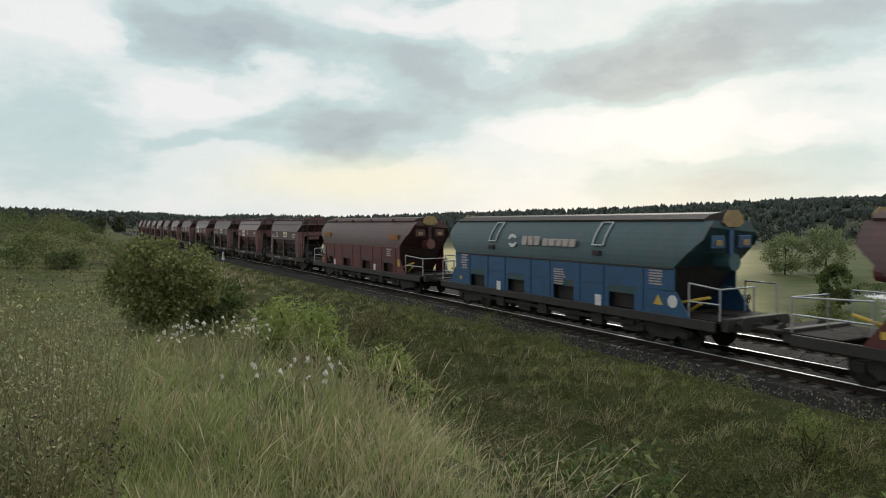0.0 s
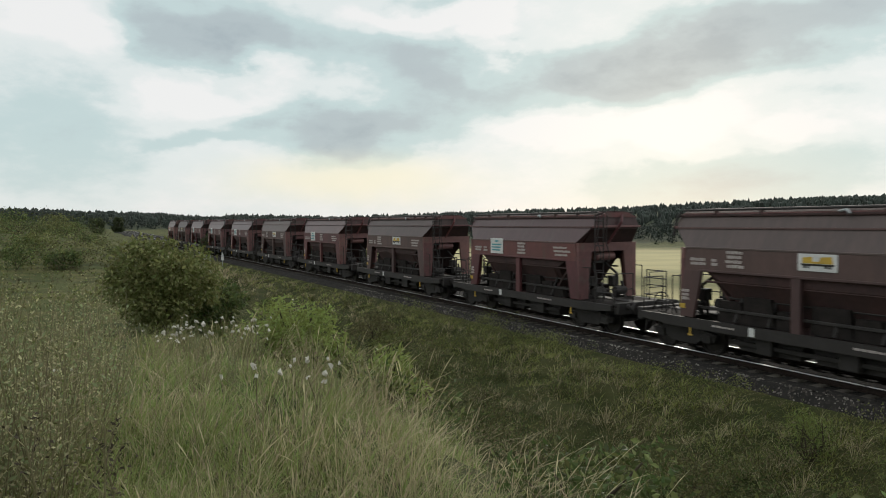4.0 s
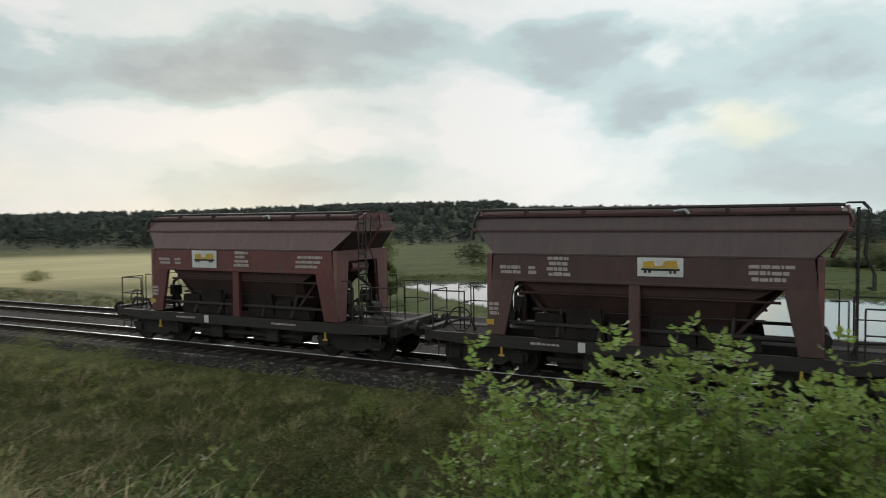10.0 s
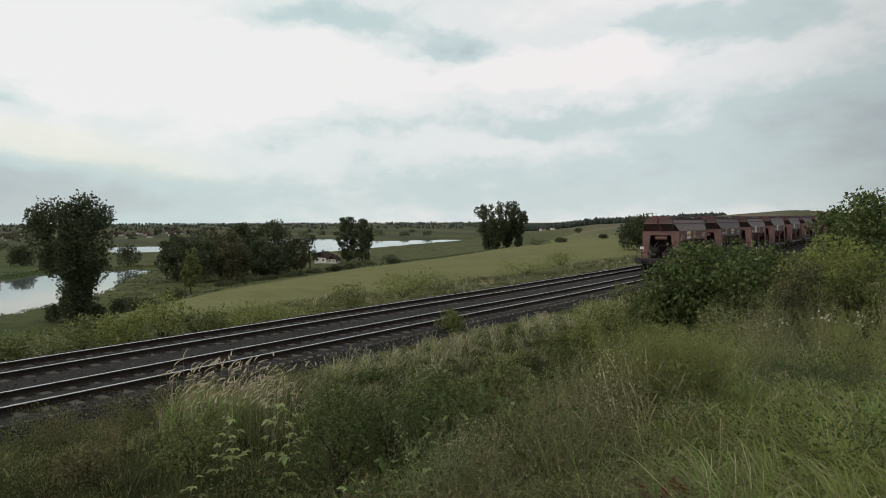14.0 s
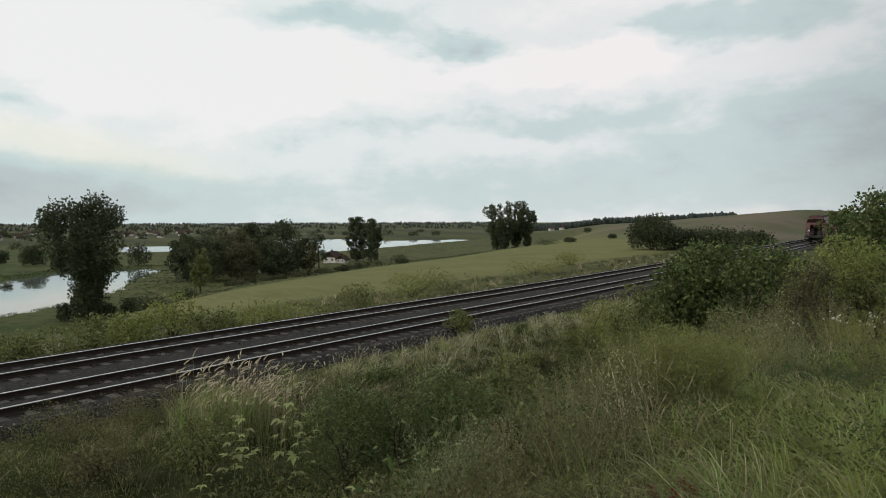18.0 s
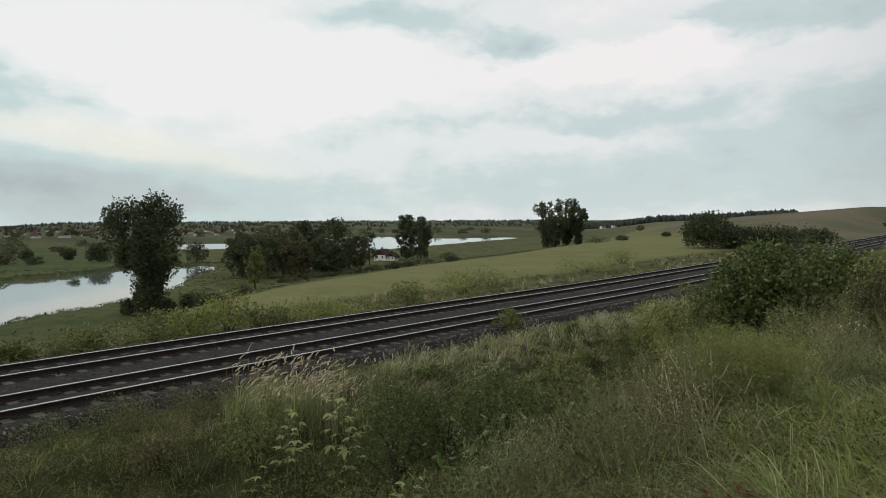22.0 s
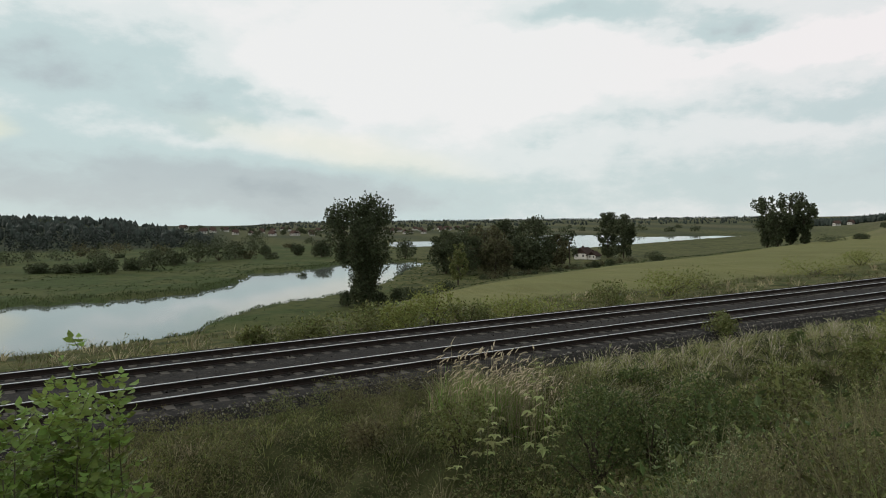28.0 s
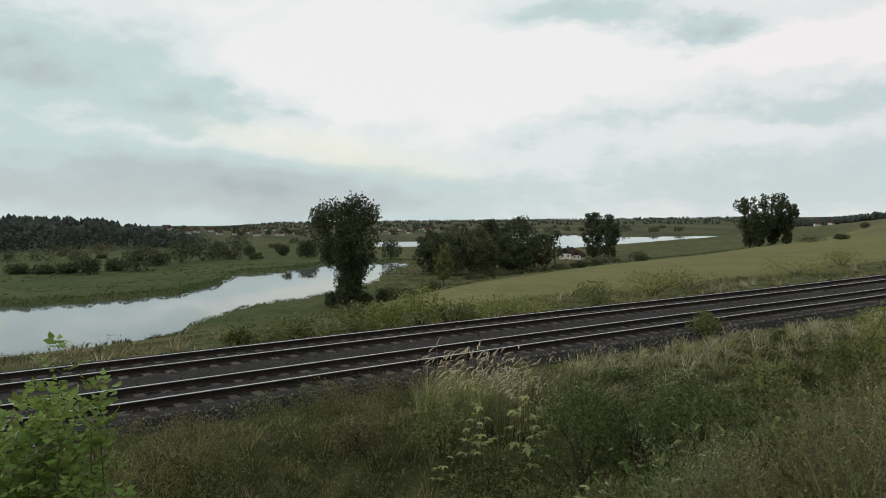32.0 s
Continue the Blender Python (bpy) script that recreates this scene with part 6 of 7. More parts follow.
def broad_weed(az, r, h, seed, label, leaves=26, size=.4):
    rg = np.random.default_rng(seed)
    ob = tagged(new("tall_weed"), label, "plant")
    base = at(az, r)
    ob.location = base
    bm = bmesh.new()
    top = Vector((rg.normal(0, .08), rg.normal(0, .08), h))
    add_rod(bm, (0, 0, -.05), top, .014, 6, .005)
    part("stem", bm, WEED, ob)
    for k in range(leaves):
        u = .22 + .78 * (k + 1) / leaves
        an = k * 2.4 + rg.uniform(-.5, .5)
        p = Vector((0, 0, 0)).lerp(top, u)
        s = size * (1.15 - .55 * u) * rg.uniform(.8, 1.15)
        bm = bmesh.new()
        d, sd = Vector((math.cos(an), math.sin(an), rg.uniform(-.2, .5))), Vector((-math.sin(an), math.cos(an), 0))
        dirs = [(d * math.cos(q) + sd * math.sin(q), q) for q in (-.85, 0, .85)]
        foot = p + d * s * .55
        add_rod(bm, p, foot, .004, 3)
        for e, q in dirs:
            side = Vector((0, 0, 1)).cross(e).normalized()
            ll = s * (.75 if q == 0 else .55)
            quad = [bm.verts.new(v) for v in (foot, foot + e * ll * .5 + side * ll * .24, foot + e * ll - Vector((0, 0, ll * .3)), foot + e * ll * .5 - side * ll * .24)]
            bm.faces.new((quad[0], quad[1], quad[2]))
            bm.faces.new((quad[0], quad[2], quad[3]))
        part("leaf", bm, LEAF_PALE, ob)
    return ob


for k, (az, r, h) in enumerate(((100.2, 13.3, 2.0), (99.5, 13.1, 1.25), (104.4, 13.4, 2.45), (105.0, 13.2, 1.5), (103.7, 13.6, 2.3), (96.2, 12.8, .7), (109.0, 10.6, .9), (110.4, 10.3, 1.0), (117.6, 10.2, 1.1))):
    broad_weed(az, r, h, 50 + k, "tall pale-leaved climbing weed in the ditch", int(5 * h + 3), .34)


def twig_weed(az, r, h, seed, mat, label, spread=.35, n=30):
    """Dry upright weed with many short side twigs."""
    rg = np.random.default_rng(seed)
    ob = tagged(new("dry_weed"), label, "plant")
    ob.location = at(az, r)
    bm, bl = bmesh.new(), bmesh.new()
    top = Vector((rg.normal(0, .12) * h, rg.normal(0, .12) * h, h))
    add_rod(bm, (0, 0, -.05), top, .007, 5, .003)
    for k in range(n):
        u = .3 + .7 * k / n
        an = k * 2.4 + rg.uniform(-.4, .4)
        p = Vector((0, 0, 0)).lerp(top, u)
        ln = spread * h * (1.1 - .8 * u) * rg.uniform(.6, 1.2)
        e = p + Vector((math.cos(an) * ln * .6, math.sin(an) * ln * .6, ln * .8))
        add_rod(bm, p, e, .0035, 3, .002)
        for j in range(6):
            q = p.lerp(e, .25 + .75 * j / 5)
            t = Vector((rg.normal(0, 1), rg.normal(0, 1), rg.normal(.4, .6))).normalized() * .03
            sd = t.cross(Vector((rg.normal(0, 1), rg.normal(0, 1), 1))).normalized() * .006
            bl.faces.new([bl.verts.new(v) for v in (q, q + t * .5 + sd, q + t, q + t * .5 - sd)])
    part("stalk", bm, WEED, ob)["kind"] = "stuff"
    part("dry_foliage", bl, mat, ob)["kind"] = "stuff"
    return ob


def mugwort(name, stems, h, spread, mat, seed, label, leaf=.03, rows=46, plume=.5, slim=.2):
    """A clump of upright branching weed: stalks set with narrow leaves and small seed heads."""
    rg = np.random.default_rng(seed)
    ob = tagged(new(name), label, "plant")
    V, F, bm = [], [], bmesh.new()
    for _ in range(stems):
        an, q = rg.uniform(0, 2 * np.pi), rg.uniform(0, 1) ** .5 * spread
        foot = np.array([math.cos(an) * q * .4, math.sin(an) * q * .4, -.05])
        hh = h * rg.uniform(.6, 1.05)
        tip = np.array([math.cos(an) * q * 1.3 + rg.normal(0, .05), math.sin(an) * q * 1.3 + rg.normal(0, .05), hh])
        mid = (foot + tip) / 2 + np.array([rg.normal(0, .03), rg.normal(0, .03), .03])
        add_rod(bm, foot, mid, .004, 3, .003)
        add_rod(bm, mid, tip, .003, 3, .0012)
        for j in range(rows):
            u = .22 + .78 * (j / rows)
            p = foot + (tip - foot) * u
            a = j * 2.4 + rg.normal(0, .4)
            reach = (.2 * h * (1.05 - u) + .03) * rg.uniform(.2, 1.0) * plume * 2
            p = p + np.array([math.cos(a) * reach * .6, math.sin(a) * reach * .6, reach * .9])
            d = np.array([math.cos(a), math.sin(a), rg.uniform(.2, 1.2)])
            d /= np.linalg.norm(d)
            sd = np.cross(d, [rg.normal(), rg.normal(), rg.normal()])
            sd /= np.linalg.norm(sd)
            ln = leaf * rg.uniform(.6, 1.5) * (1.25 - .5 * u)
            b0 = len(V)
            V += [p, p + d * ln * .5 + sd * ln * slim, p + d * ln, p + d * ln * .5 - sd * ln * slim]
            F += [(b0, b0 + 1, b0 + 2), (b0, b0 + 2, b0 + 3)]
            if j % 4 == 0:
                q0, q1 = Vector(foot + (tip - foot) * (u - .02)), Vector(p)
                wide = (q1 - q0).cross(Vector(d)).normalized() * .0018
                bm.faces.new([bm.verts.new(v) for v in (q0 - wide, q0 + wide, q1)])
    part("stalk", bm, WEED, ob)["kind"] = "stuff"
    leaves = new("foliage", mesh_np("foliage", np.array(V), np.array(F), mat, per=3))
    leaves.parent = ob
    return ob


MUGWORT = [mugwort("mugwort", 16, 1.25, .32, MUGWORT_TONE, 101, "tall grey-brown mugwort gone to seed in the meadow", .023, 48), mugwort("mugwort", 12, 1.1, .26, LEAF_SAGE, 102, "tall grey-green mugwort in the meadow"),
           mugwort("mugwort", 24, 1.0, .42, LEAF_MID, 103, "bushy green mugwort in the meadow", .034, 52, .5, .16), mugwort("mugwort", 9, .9, .2, STRAW, 104, "pale dry weed stalks in the meadow", .02, 30, .35),
           mugwort("mugwort", 28, .95, .5, LEAF_GOLD, 105, "bushy yellow-green feathery weed on the bank", .045, 84, .6, .11),
           mugwort("mugwort", 20, .8, .4, LEAF_BROWN, 106, "fine brown-green weed gone to seed on the bank", .022, 56, .6, .14)]
used = set()


def plant_weed(k, az, r, size, turn):
    m = Matrix.Translation(at(az, r)) @ Matrix.Rotation(turn, 4, "Z")
    if k not in used:
        used.add(k)
        ob = MUGWORT[k]
        ob.matrix_basis = m @ Matrix.Diagonal((size, size, size, 1))
        return
    was = MUGWORT[k].scale.copy()
    MUGWORT[k].scale = (size, size, size)
    copy_thing(MUGWORT[k], m)
    MUGWORT[k].scale = was


rgw = random.Random(77)
for k in range(40):
    # the stand of dry weeds beside the camera
    az, r = rgw.uniform(-38, -26.5), 3.3 + 5.5 * rgw.random() ** 1.2
    plant_weed((0, 1, 3, 0, 2, 1)[k % 6], az, r, rgw.uniform(.75, 1.12), rgw.uniform(0, 6.3))
for k in range(22):
    az, r = rgw.uniform(-27, -6), rgw.uniform(6, 11)
    plant_weed((0, 1, 3)[k % 3], az, r, rgw.uniform(.45, .65), rgw.uniform(0, 6.3))
for k in range(20):
    # feathery yellow-green weeds between the ditch and the grass
    az, r = rgw.uniform(131, 140), rgw.uniform(6.2, 7.8)
    plant_weed((4, 4, 4, 4, 2)[k % 5], az, r, rgw.uniform(.58, .8), rgw.uniform(0, 6.3))
for k in range(52):
    # brown weeds gone to seed on the brow above the ditch
    az, r = rgw.uniform(113, 133), rgw.uniform(4.0, 9.5)
    plant_weed((5, 5, 5, 1, 5, 2, 5, 0)[k % 8], az, r, rgw.uniform(.5, .85), rgw.uniform(0, 6.3))
for k in range(44):
    az, r = rgw.uniform(116, 156), rgw.uniform(7, 18)
    plant_weed((0, 2, 1, 4, 5, 3)[k % 6], az, r, rgw.uniform(.55, .95), rgw.uniform(0, 6.3))
for k in range(22):
    # dry stalks on the slope below the line
    s, d = rgw.uniform(-22, 26), rgw.uniform(-10, -3.5)
    c = float(track_d(s)) + d
    px, py = NX * c + TX * s, NY * c + TY * s
    plant_weed((0, 3, 2, 1)[k % 4], math.degrees(math.atan2(px, py)), math.hypot(px, py), rgw.uniform(.6, 1.0), rgw.uniform(0, 6.3))
for k in range(16):
    az, r = rgw.uniform(136, 156), rgw.uniform(13, 21)
    plant_weed((0, 3, 2)[k % 3], az, r, rgw.uniform(.9, 1.3), rgw.uniform(0, 6.3))


for k, (az, r) in enumerate(((135.3, 3.8), (136.7, 3.75), (138.0, 3.8), (137.2, 3.9))):
    twig_weed(az, r, .15, 280 + k, DOCK, "red-brown dock gone to seed in the grass", .3, 16)
for k, (az, r, h) in enumerate(((-27.5, 3.1, .75), (-25.6, 3.4, .6), (-30.5, 3.3, .8))):
    twig_weed(az, r, h, 290 + k, BARK, "dead dark weed stalk in the meadow", .5, 9)


for k, (az, r, h) in enumerate(((127.2, 4.3, .55), (121.0, 5.0, .6), (124.5, 4.6, .45))):
    twig_weed(az, r, h, 295 + k, BARK, "dead dark weed stalk on the brow of the bank", .5, 9)
px, py = np.array([at(133.6 + q, 4.5 + w)[:2] for q, w in ((0, 0), (.9, .2), (-.7, .35), (1.8, .5), (.4, .6))]).T
tufts("dry_grass", px, py, 6, .05, .68, .004, .28, STRAW, 298, "clump of tall pale grass stalks with seed heads", True, head=1.2)


def fluff(az, r, h, seed):
    rg = np.random.default_rng(seed)
    ob = tagged(new("thistle"), "gone-to-seed thistle with white fluffy heads", "plant", "seeding thistles")
    ob.location = at(az, r)
    tips = [(rg.normal(0, .12), rg.normal(0, .12), h * rg.uniform(.8, 1.1)) for _ in range(5)]
    part("stalk", stems_bm(rg, (0, 0, -.03), tips, .006, .003, 4), WEED, ob)["kind"] = "stuff"
    for t in tips:
        bm = bmesh.new()
        bmesh.ops.create_icosphere(bm, subdivisions=1, radius=.016 * rg.uniform(.6, 1.3), matrix=Matrix.Translation(t))
        for v in bm.verts:
            v.co += Vector(rg.normal(0, .008, 3))
        part("seed_head", bm, PETAL, ob, "white seed fluff")


for k in range(14):
    fluff(rgw.uniform(-23, -15.5), rgw.uniform(8.0, 9.5), rgw.uniform(.4, .6), 300 + k)
for k in range(4):
    fluff(rgw.uniform(-33, -6), rgw.uniform(5, 9), rgw.uniform(.4, .5), 330 + k)
for k in range(7):
    fluff(rgw.uniform(143, 151), rgw.uniform(12, 16), rgw.uniform(.5, .7), 350 + k)

# ---- beside the line ----
for k, (az, r, w, h) in enumerate(((98, 31, 3, 1.2), (104, 34, 4, 1.3), (110, 40, 4, 1.4), (114.5, 47, 5, 1.7), (117.5, 52, 5, 1.6), (92, 30, 3, 1.2), (84, 28, 2.6, 1.0), (125, 70, 5, 1.8), (80, 27, 2, .8), (128, 80, 5, 1.6), (87, 30, 3.4, 1.5), (95, 31, 4, 1.7), (89.5, 32, 3, 1.3), (101, 34, 3.4, 1.2))):
    bush("bush", az, r, w * (1.0, 1.4, .8)[k % 3], h * (1.15, .75, 1.3)[k % 3], 2000, .13, LEAF_GOLD if k % 2 else LEAF_MID, "rough green bush along the far side of the line", 400 + k, 12)
bush("bush", 134.6, 118, 9.5, 6.2, 9000, .4, LEAF_FAR, "tall dark green bush on the far side of the line", 420, 18)
tree("tree", 147.9, 230, 8, 9, 3000, .5, LEAF_FAR, "round dark tree beside the distant line", 426, .05, 16)
bush("bush", 139.4, 125, 15, 3.4, 9000, .4, LEAF_FAR, "dark green hedge on the far side of the line", 421, 24)
bush("bush", 136.9, 122, 8, 3.7, 6000, .4, LEAF_FAR, "dark green hedge on the far side of the line", 427, 20)
bush("bush", 142.2, 130, 8, 3.0, 5000, .4, LEAF_FAR, "dark green hedge on the far side of the line", 428, 18)
bush("bush", -18.6, 92, 5.5, 3.6, 6000, .3, LEAF_FAR, "round dark green tree beside the far track", 422, 16)
bush("bush", -16.4, 90, 4.6, 2.4, 4000, .3, LEAF_MID, "green bush beside the far track", 423, 12)
tree("tree", -2.4, 115, 6.8, 6.6, 7000, .35, LEAF_FAR, "round dark green field tree", 424, .1, 22)
for k, (az, r, w, h) in enumerate(((-7, 96, 4, 1.8), (-11.5, 120, 3, 1.6), (-13, 118, 4, 2), (-5, 190, 8, 3), (4, 210, 10, 3), (24, 95, 4, 3), (30, 92, 5, 4))):
    bush("bush", az, r, w, h, 2500, .25, LEAF_FAR if k % 2 else LEAF_MID, "dark green bush in the stubble field", 430 + k, 10)
tree("tree", 27.2, 205, 12, 14, 5000, .5, LEAF_SAGE, "broad green willow in the valley", 440, .06, 26)
tree("tree", 29.9, 212, 13.5, 16, 5500, .5, LEAF_SAGE, "broad green willow in the valley", 441, .06, 26)
tree("tree", 30.6, 128, 7.6, 7.6, 7000, .35, LEAF_DARK, "round dark green tree in the valley field", 442, .08, 18)


def triangle_sign(s, off):
    ob = tagged(new("track_sign"), "white triangular railway sign beside the line", "sign")
    p = on_track(s, off, -.6)
    ob.location = p
    ob.rotation_euler.z = radians(heading(s) + 90)
    part("post", rods([((0, 0, 0), (0, 0, 1.3))], .035, 8), GALV, ob)
    part("board", prism([(-.5, .75), (.5, .75), (0, 1.6)], .036, .05, 0), WHITE, ob)
    part("board", prism([(-.5, .75), (.5, .75), (0, 1.6)], -.05, -.036, 0), WHITE, ob)


triangle_sign(-72, -2.6)


def barrier(s, off):
    ob = tagged(new("bridge_railing"), "pale steel railing of a culvert beside the line", "railing", "culvert railings")
    ob.location = on_track(s, off, -.6)
    ob.rotation_euler.z = radians(heading(s))
    for k in range(5):
        part("post", rods([((-4 + 2 * k, 0, 0), (-4 + 2 * k, 0, 1.1))], .04, 6), GALV, ob)
    for z in (.45, .8, 1.1):
        part("rail", rods([((-4, 0, z), (4, 0, z))], .05, 6), GALV, ob)


barrier(-80, 8.6)
barrier(-80, -3.0)

tree("tree", -27.4, 290, 6.8, 7.5, 3000, .5, LEAF_FAR, "round dark tree beside the distant line", 450, .05, 14)
tree("tree", -25.9, 300, 6.6, 6.0, 3000, .5, LEAF_FAR, "round dark tree beside the distant line", 451, .05, 14)
for k, (az, r, w, h) in enumerate(((-30, 110, 6, 3), (-32.5, 100, 7, 3.4), (-31.5, 70, 4, 1.8), (-28.8, 150, 5, 2.5), (-34, 130, 8, 4), (-29.5, 55, 3.5, 1.4))):
    bush("bush", az, r, w, h, 2600, .2, LEAF_DARK if k % 2 else LEAF_MID, "green bush on the slope above the line", 455 + k, 11)

rgs = random.Random(8)
for k in range(22):
    az, r, w = rgs.uniform(-37, -25.5), rgs.uniform(42, 150), rgs.uniform(2.0, 5.0)
    bush("bush", az, r, w, w * rgs.uniform(.35, .6), 1100, .16, (LEAF_DARK, LEAF_MID, LEAF_DARK)[k % 3], "low scrub bush on the slope above the line", 470 + k, 7, stems=4)

# ---- the valley ----
tree("poplar_tree", 89.0, 120, 19.8, 14.4, 25000, .44, LEAF_FAR, "tall dark poplar on the lake shore", 500, .05, 46, "vase")
bush("bush", 87.6, 121, 3.0, 2.8, 1500, .35, LEAF_FAR, "dark growth at the foot of the poplar", 501, 12)
bush("bush", 90.4, 122, 3.0, 2.4, 1500, .35, LEAF_FAR, "dark growth at the foot of the poplar", 502, 12)
bush("bush", 92.3, 118, 5, 3.0, 3000, .3, LEAF_FAR, "dark shore bush beside the poplar", 503, 12)
bush("bush", 85.6, 300, 12, 8, 3500, .7, LEAF_FAR, "round dark willow on the far shore", 504, 12)
GROVE = [(96.2, 195, 12, 9), (97.6, 190, 12, 12), (99.6, 205, 14, 12), (101.3, 215, 15, 10), (102.8, 200, 11, 9), (103.9, 215, 16, 12), (105.6, 225, 10, 8), (98.6, 215, 12, 8), (100.4, 188, 10, 10), (103.6, 196, 9, 9)]
for k, (az, r, h, w) in enumerate(GROVE):
    tree("tree", az, r, h * 1.05, w * 1.3, 3800, .68, LEAF_OLIVE if k in (2, 6, 8) else LEAF_FAR, "dark green tree in the lakeside grove", 510 + k, .06, 20)
tree("tree", 97.2, 158, 10.0, 5.6, 3000, .4, LEAF_MID, "slender light green tree before the grove", 524, .1, 14, "poplar")
tree("tree", 106.7, 235, 12, 9, 1500, .6, LEAF_FAR, "thin-crowned tree beside the lake house", 525, .2, 14)
tree("poplar_tree", 109.85, 268, 17.6, 8.6, 6000, .6, LEAF_FAR, "tall dark poplar beside the lake house", 526, .04, 40, "poplar")
tree("poplar_tree", 111.1, 262, 16.6, 9.4, 6000, .6, LEAF_FAR, "tall dark poplar beside the lake house", 527, .04, 40, "poplar")
for k, (az, r, h, w) in enumerate(((121.9, 250, 17.2, 11), (123.5, 255, 17.4, 11.5), (124.4, 250, 14, 8), (122.6, 246, 12.5, 10))):
    tree("poplar_tree", az, r, h, w, 4500, .65, LEAF_FAR, "dark round-topped poplar standing in the field", 530 + k, .06, 22, "vase")
FIELD_BUSH = [(128.0, 205, 4.5, 1.6), (126.0, 208, 9, 1.1), (131.6, 190, 3, 1.3), (133.5, 200, 3, 1.3), (129.5, 330, 5, 3), (113.6, 150, 4, 1.5), (110.0, 152, 2.5, 1.4), (108.8, 148, 2.5, 1.5), (96.0, 132, 5, 2.2), (93.5, 112, 5, 2), (113.5, 245, 9, 2.5)]
for k, (az, r, w, h) in enumerate(FIELD_BUSH):
    bush("bush", az, r, w, h, 1500, .3, LEAF_FAR, "small dark bush at the field's edge", 550 + k, 9)
for k in range(26):
    az = 99.5 + 13 * k / 26 + .3 * math.sin(k * 2.7)
    bush("bush", az, 168 + (az - 99) * 3.2 + 5 * math.sin(k * 1.9), 3.5 + 2.0 * math.sin(k * 1.3), 1.2 + .6 * math.sin(k * 3.1), 600, .3, LEAF_OLIVE if k % 3 else LEAF_FAR, "low rough bush along the field's lakeside edge", 620 + k, 6, stems=3)
SHORE = [(69.1, 232, 9, 6), (71.0, 245, 9, 4), (72.3, 240, 13, 8), (74.0, 265, 12, 6), (75.7, 280, 14, 10), (77.3, 290, 16, 11), (78.6, 300, 12, 8), (66.5, 245, 10, 3), (67.8, 240, 8, 3.5), (64.6, 250, 9, 3), (81.0, 330, 7, 5), (83.6, 320, 7, 6), (80.2, 420, 22, 10), (92.7, 275, 10, 9), (48, 262, 20, 12), (53, 250, 16, 10), (57.5, 268, 22, 11), (43, 270, 15, 9), (38, 240, 14, 8), (61, 255, 14, 7)]
for k, (az, r, w, h) in enumerate(SHORE):
    bush("bush", az, r, w, h, 1500, .75, LEAF_FAR, "dark willow bush on the marshy far shore", 580 + k, 11)
rgm = random.Random(14)
for k in range(30):
    az, r, w = rgm.uniform(61, 86), rgm.uniform(265, 560), rgm.uniform(5, 15)
    bush("bush", az, r, w, w * rgm.uniform(.35, .55), 450, .8, (LEAF_FAR, LEAF_OLIVE, LEAF_FAR)[k % 3], "low dark willow clump on the far marsh", 670 + k, 7, stems=3)
bush("bush", 83.9, 206, 4.0, 1.6, 700, .3, LEAF_FAR, "reedy islet in the lake", 610, 6).location.z = WATER_Z - .3


def reeds():
    """Reeds and rough grass round the lake and over the valley floor."""
    rg = np.random.default_rng(15)
    az = rg.uniform(32, 96, 11000)
    far_side = rg.uniform(0, 1, 11000) < .6
    wob = 1.6 * np.sin(az * 1.9) + 1.4 * np.sin(az * 4.7 + 1)
    r = np.where(far_side, np.interp(az, LAKE_AZ, LAKE_FAR) + wob + np.abs(rg.normal(0, 5, 11000)) - 1, np.interp(az, LAKE_AZ, LAKE_NEAR) + wob * .5 - np.abs(rg.normal(0, 2.5, 11000)) + 1)
    x, y = r * np.sin(np.radians(az)), r * np.cos(np.radians(az))
    ok = land(x, y) > WATER_Z - .4
    blades("lake_reeds", x[ok], y[ok], .6 + 0 * x[ok], .05 + .0005 * r[ok], .7, MARSH, 16, "reeds along the lake shore", coarse=True)
    az, r = rg.uniform(-25, 128, 12000), np.sqrt(rg.uniform(42 ** 2, 260 ** 2, 12000))
    x, y = r * np.sin(np.radians(az)), r * np.cos(np.radians(az))
    d = NX * x + NY * y - track_d(TX * x + TY * y)
    ok = (land(x, y) > WATER_Z + .2) & (d > 18) & (patchy(x, y, .06, 1.0) > .38) & ((az < 92) & (az > 38) | (r > np.interp(az, [86, 92, 100, 108, 118, 124, 132], [62, 98, 128, 143, 168, 262, 400])) & (az > 86))
    tussocks("valley_grass", x[ok], y[ok], 6, .5, .42, .1, 1.0, MARSH, 17, "rough marsh grass on the valley floor")


reeds()


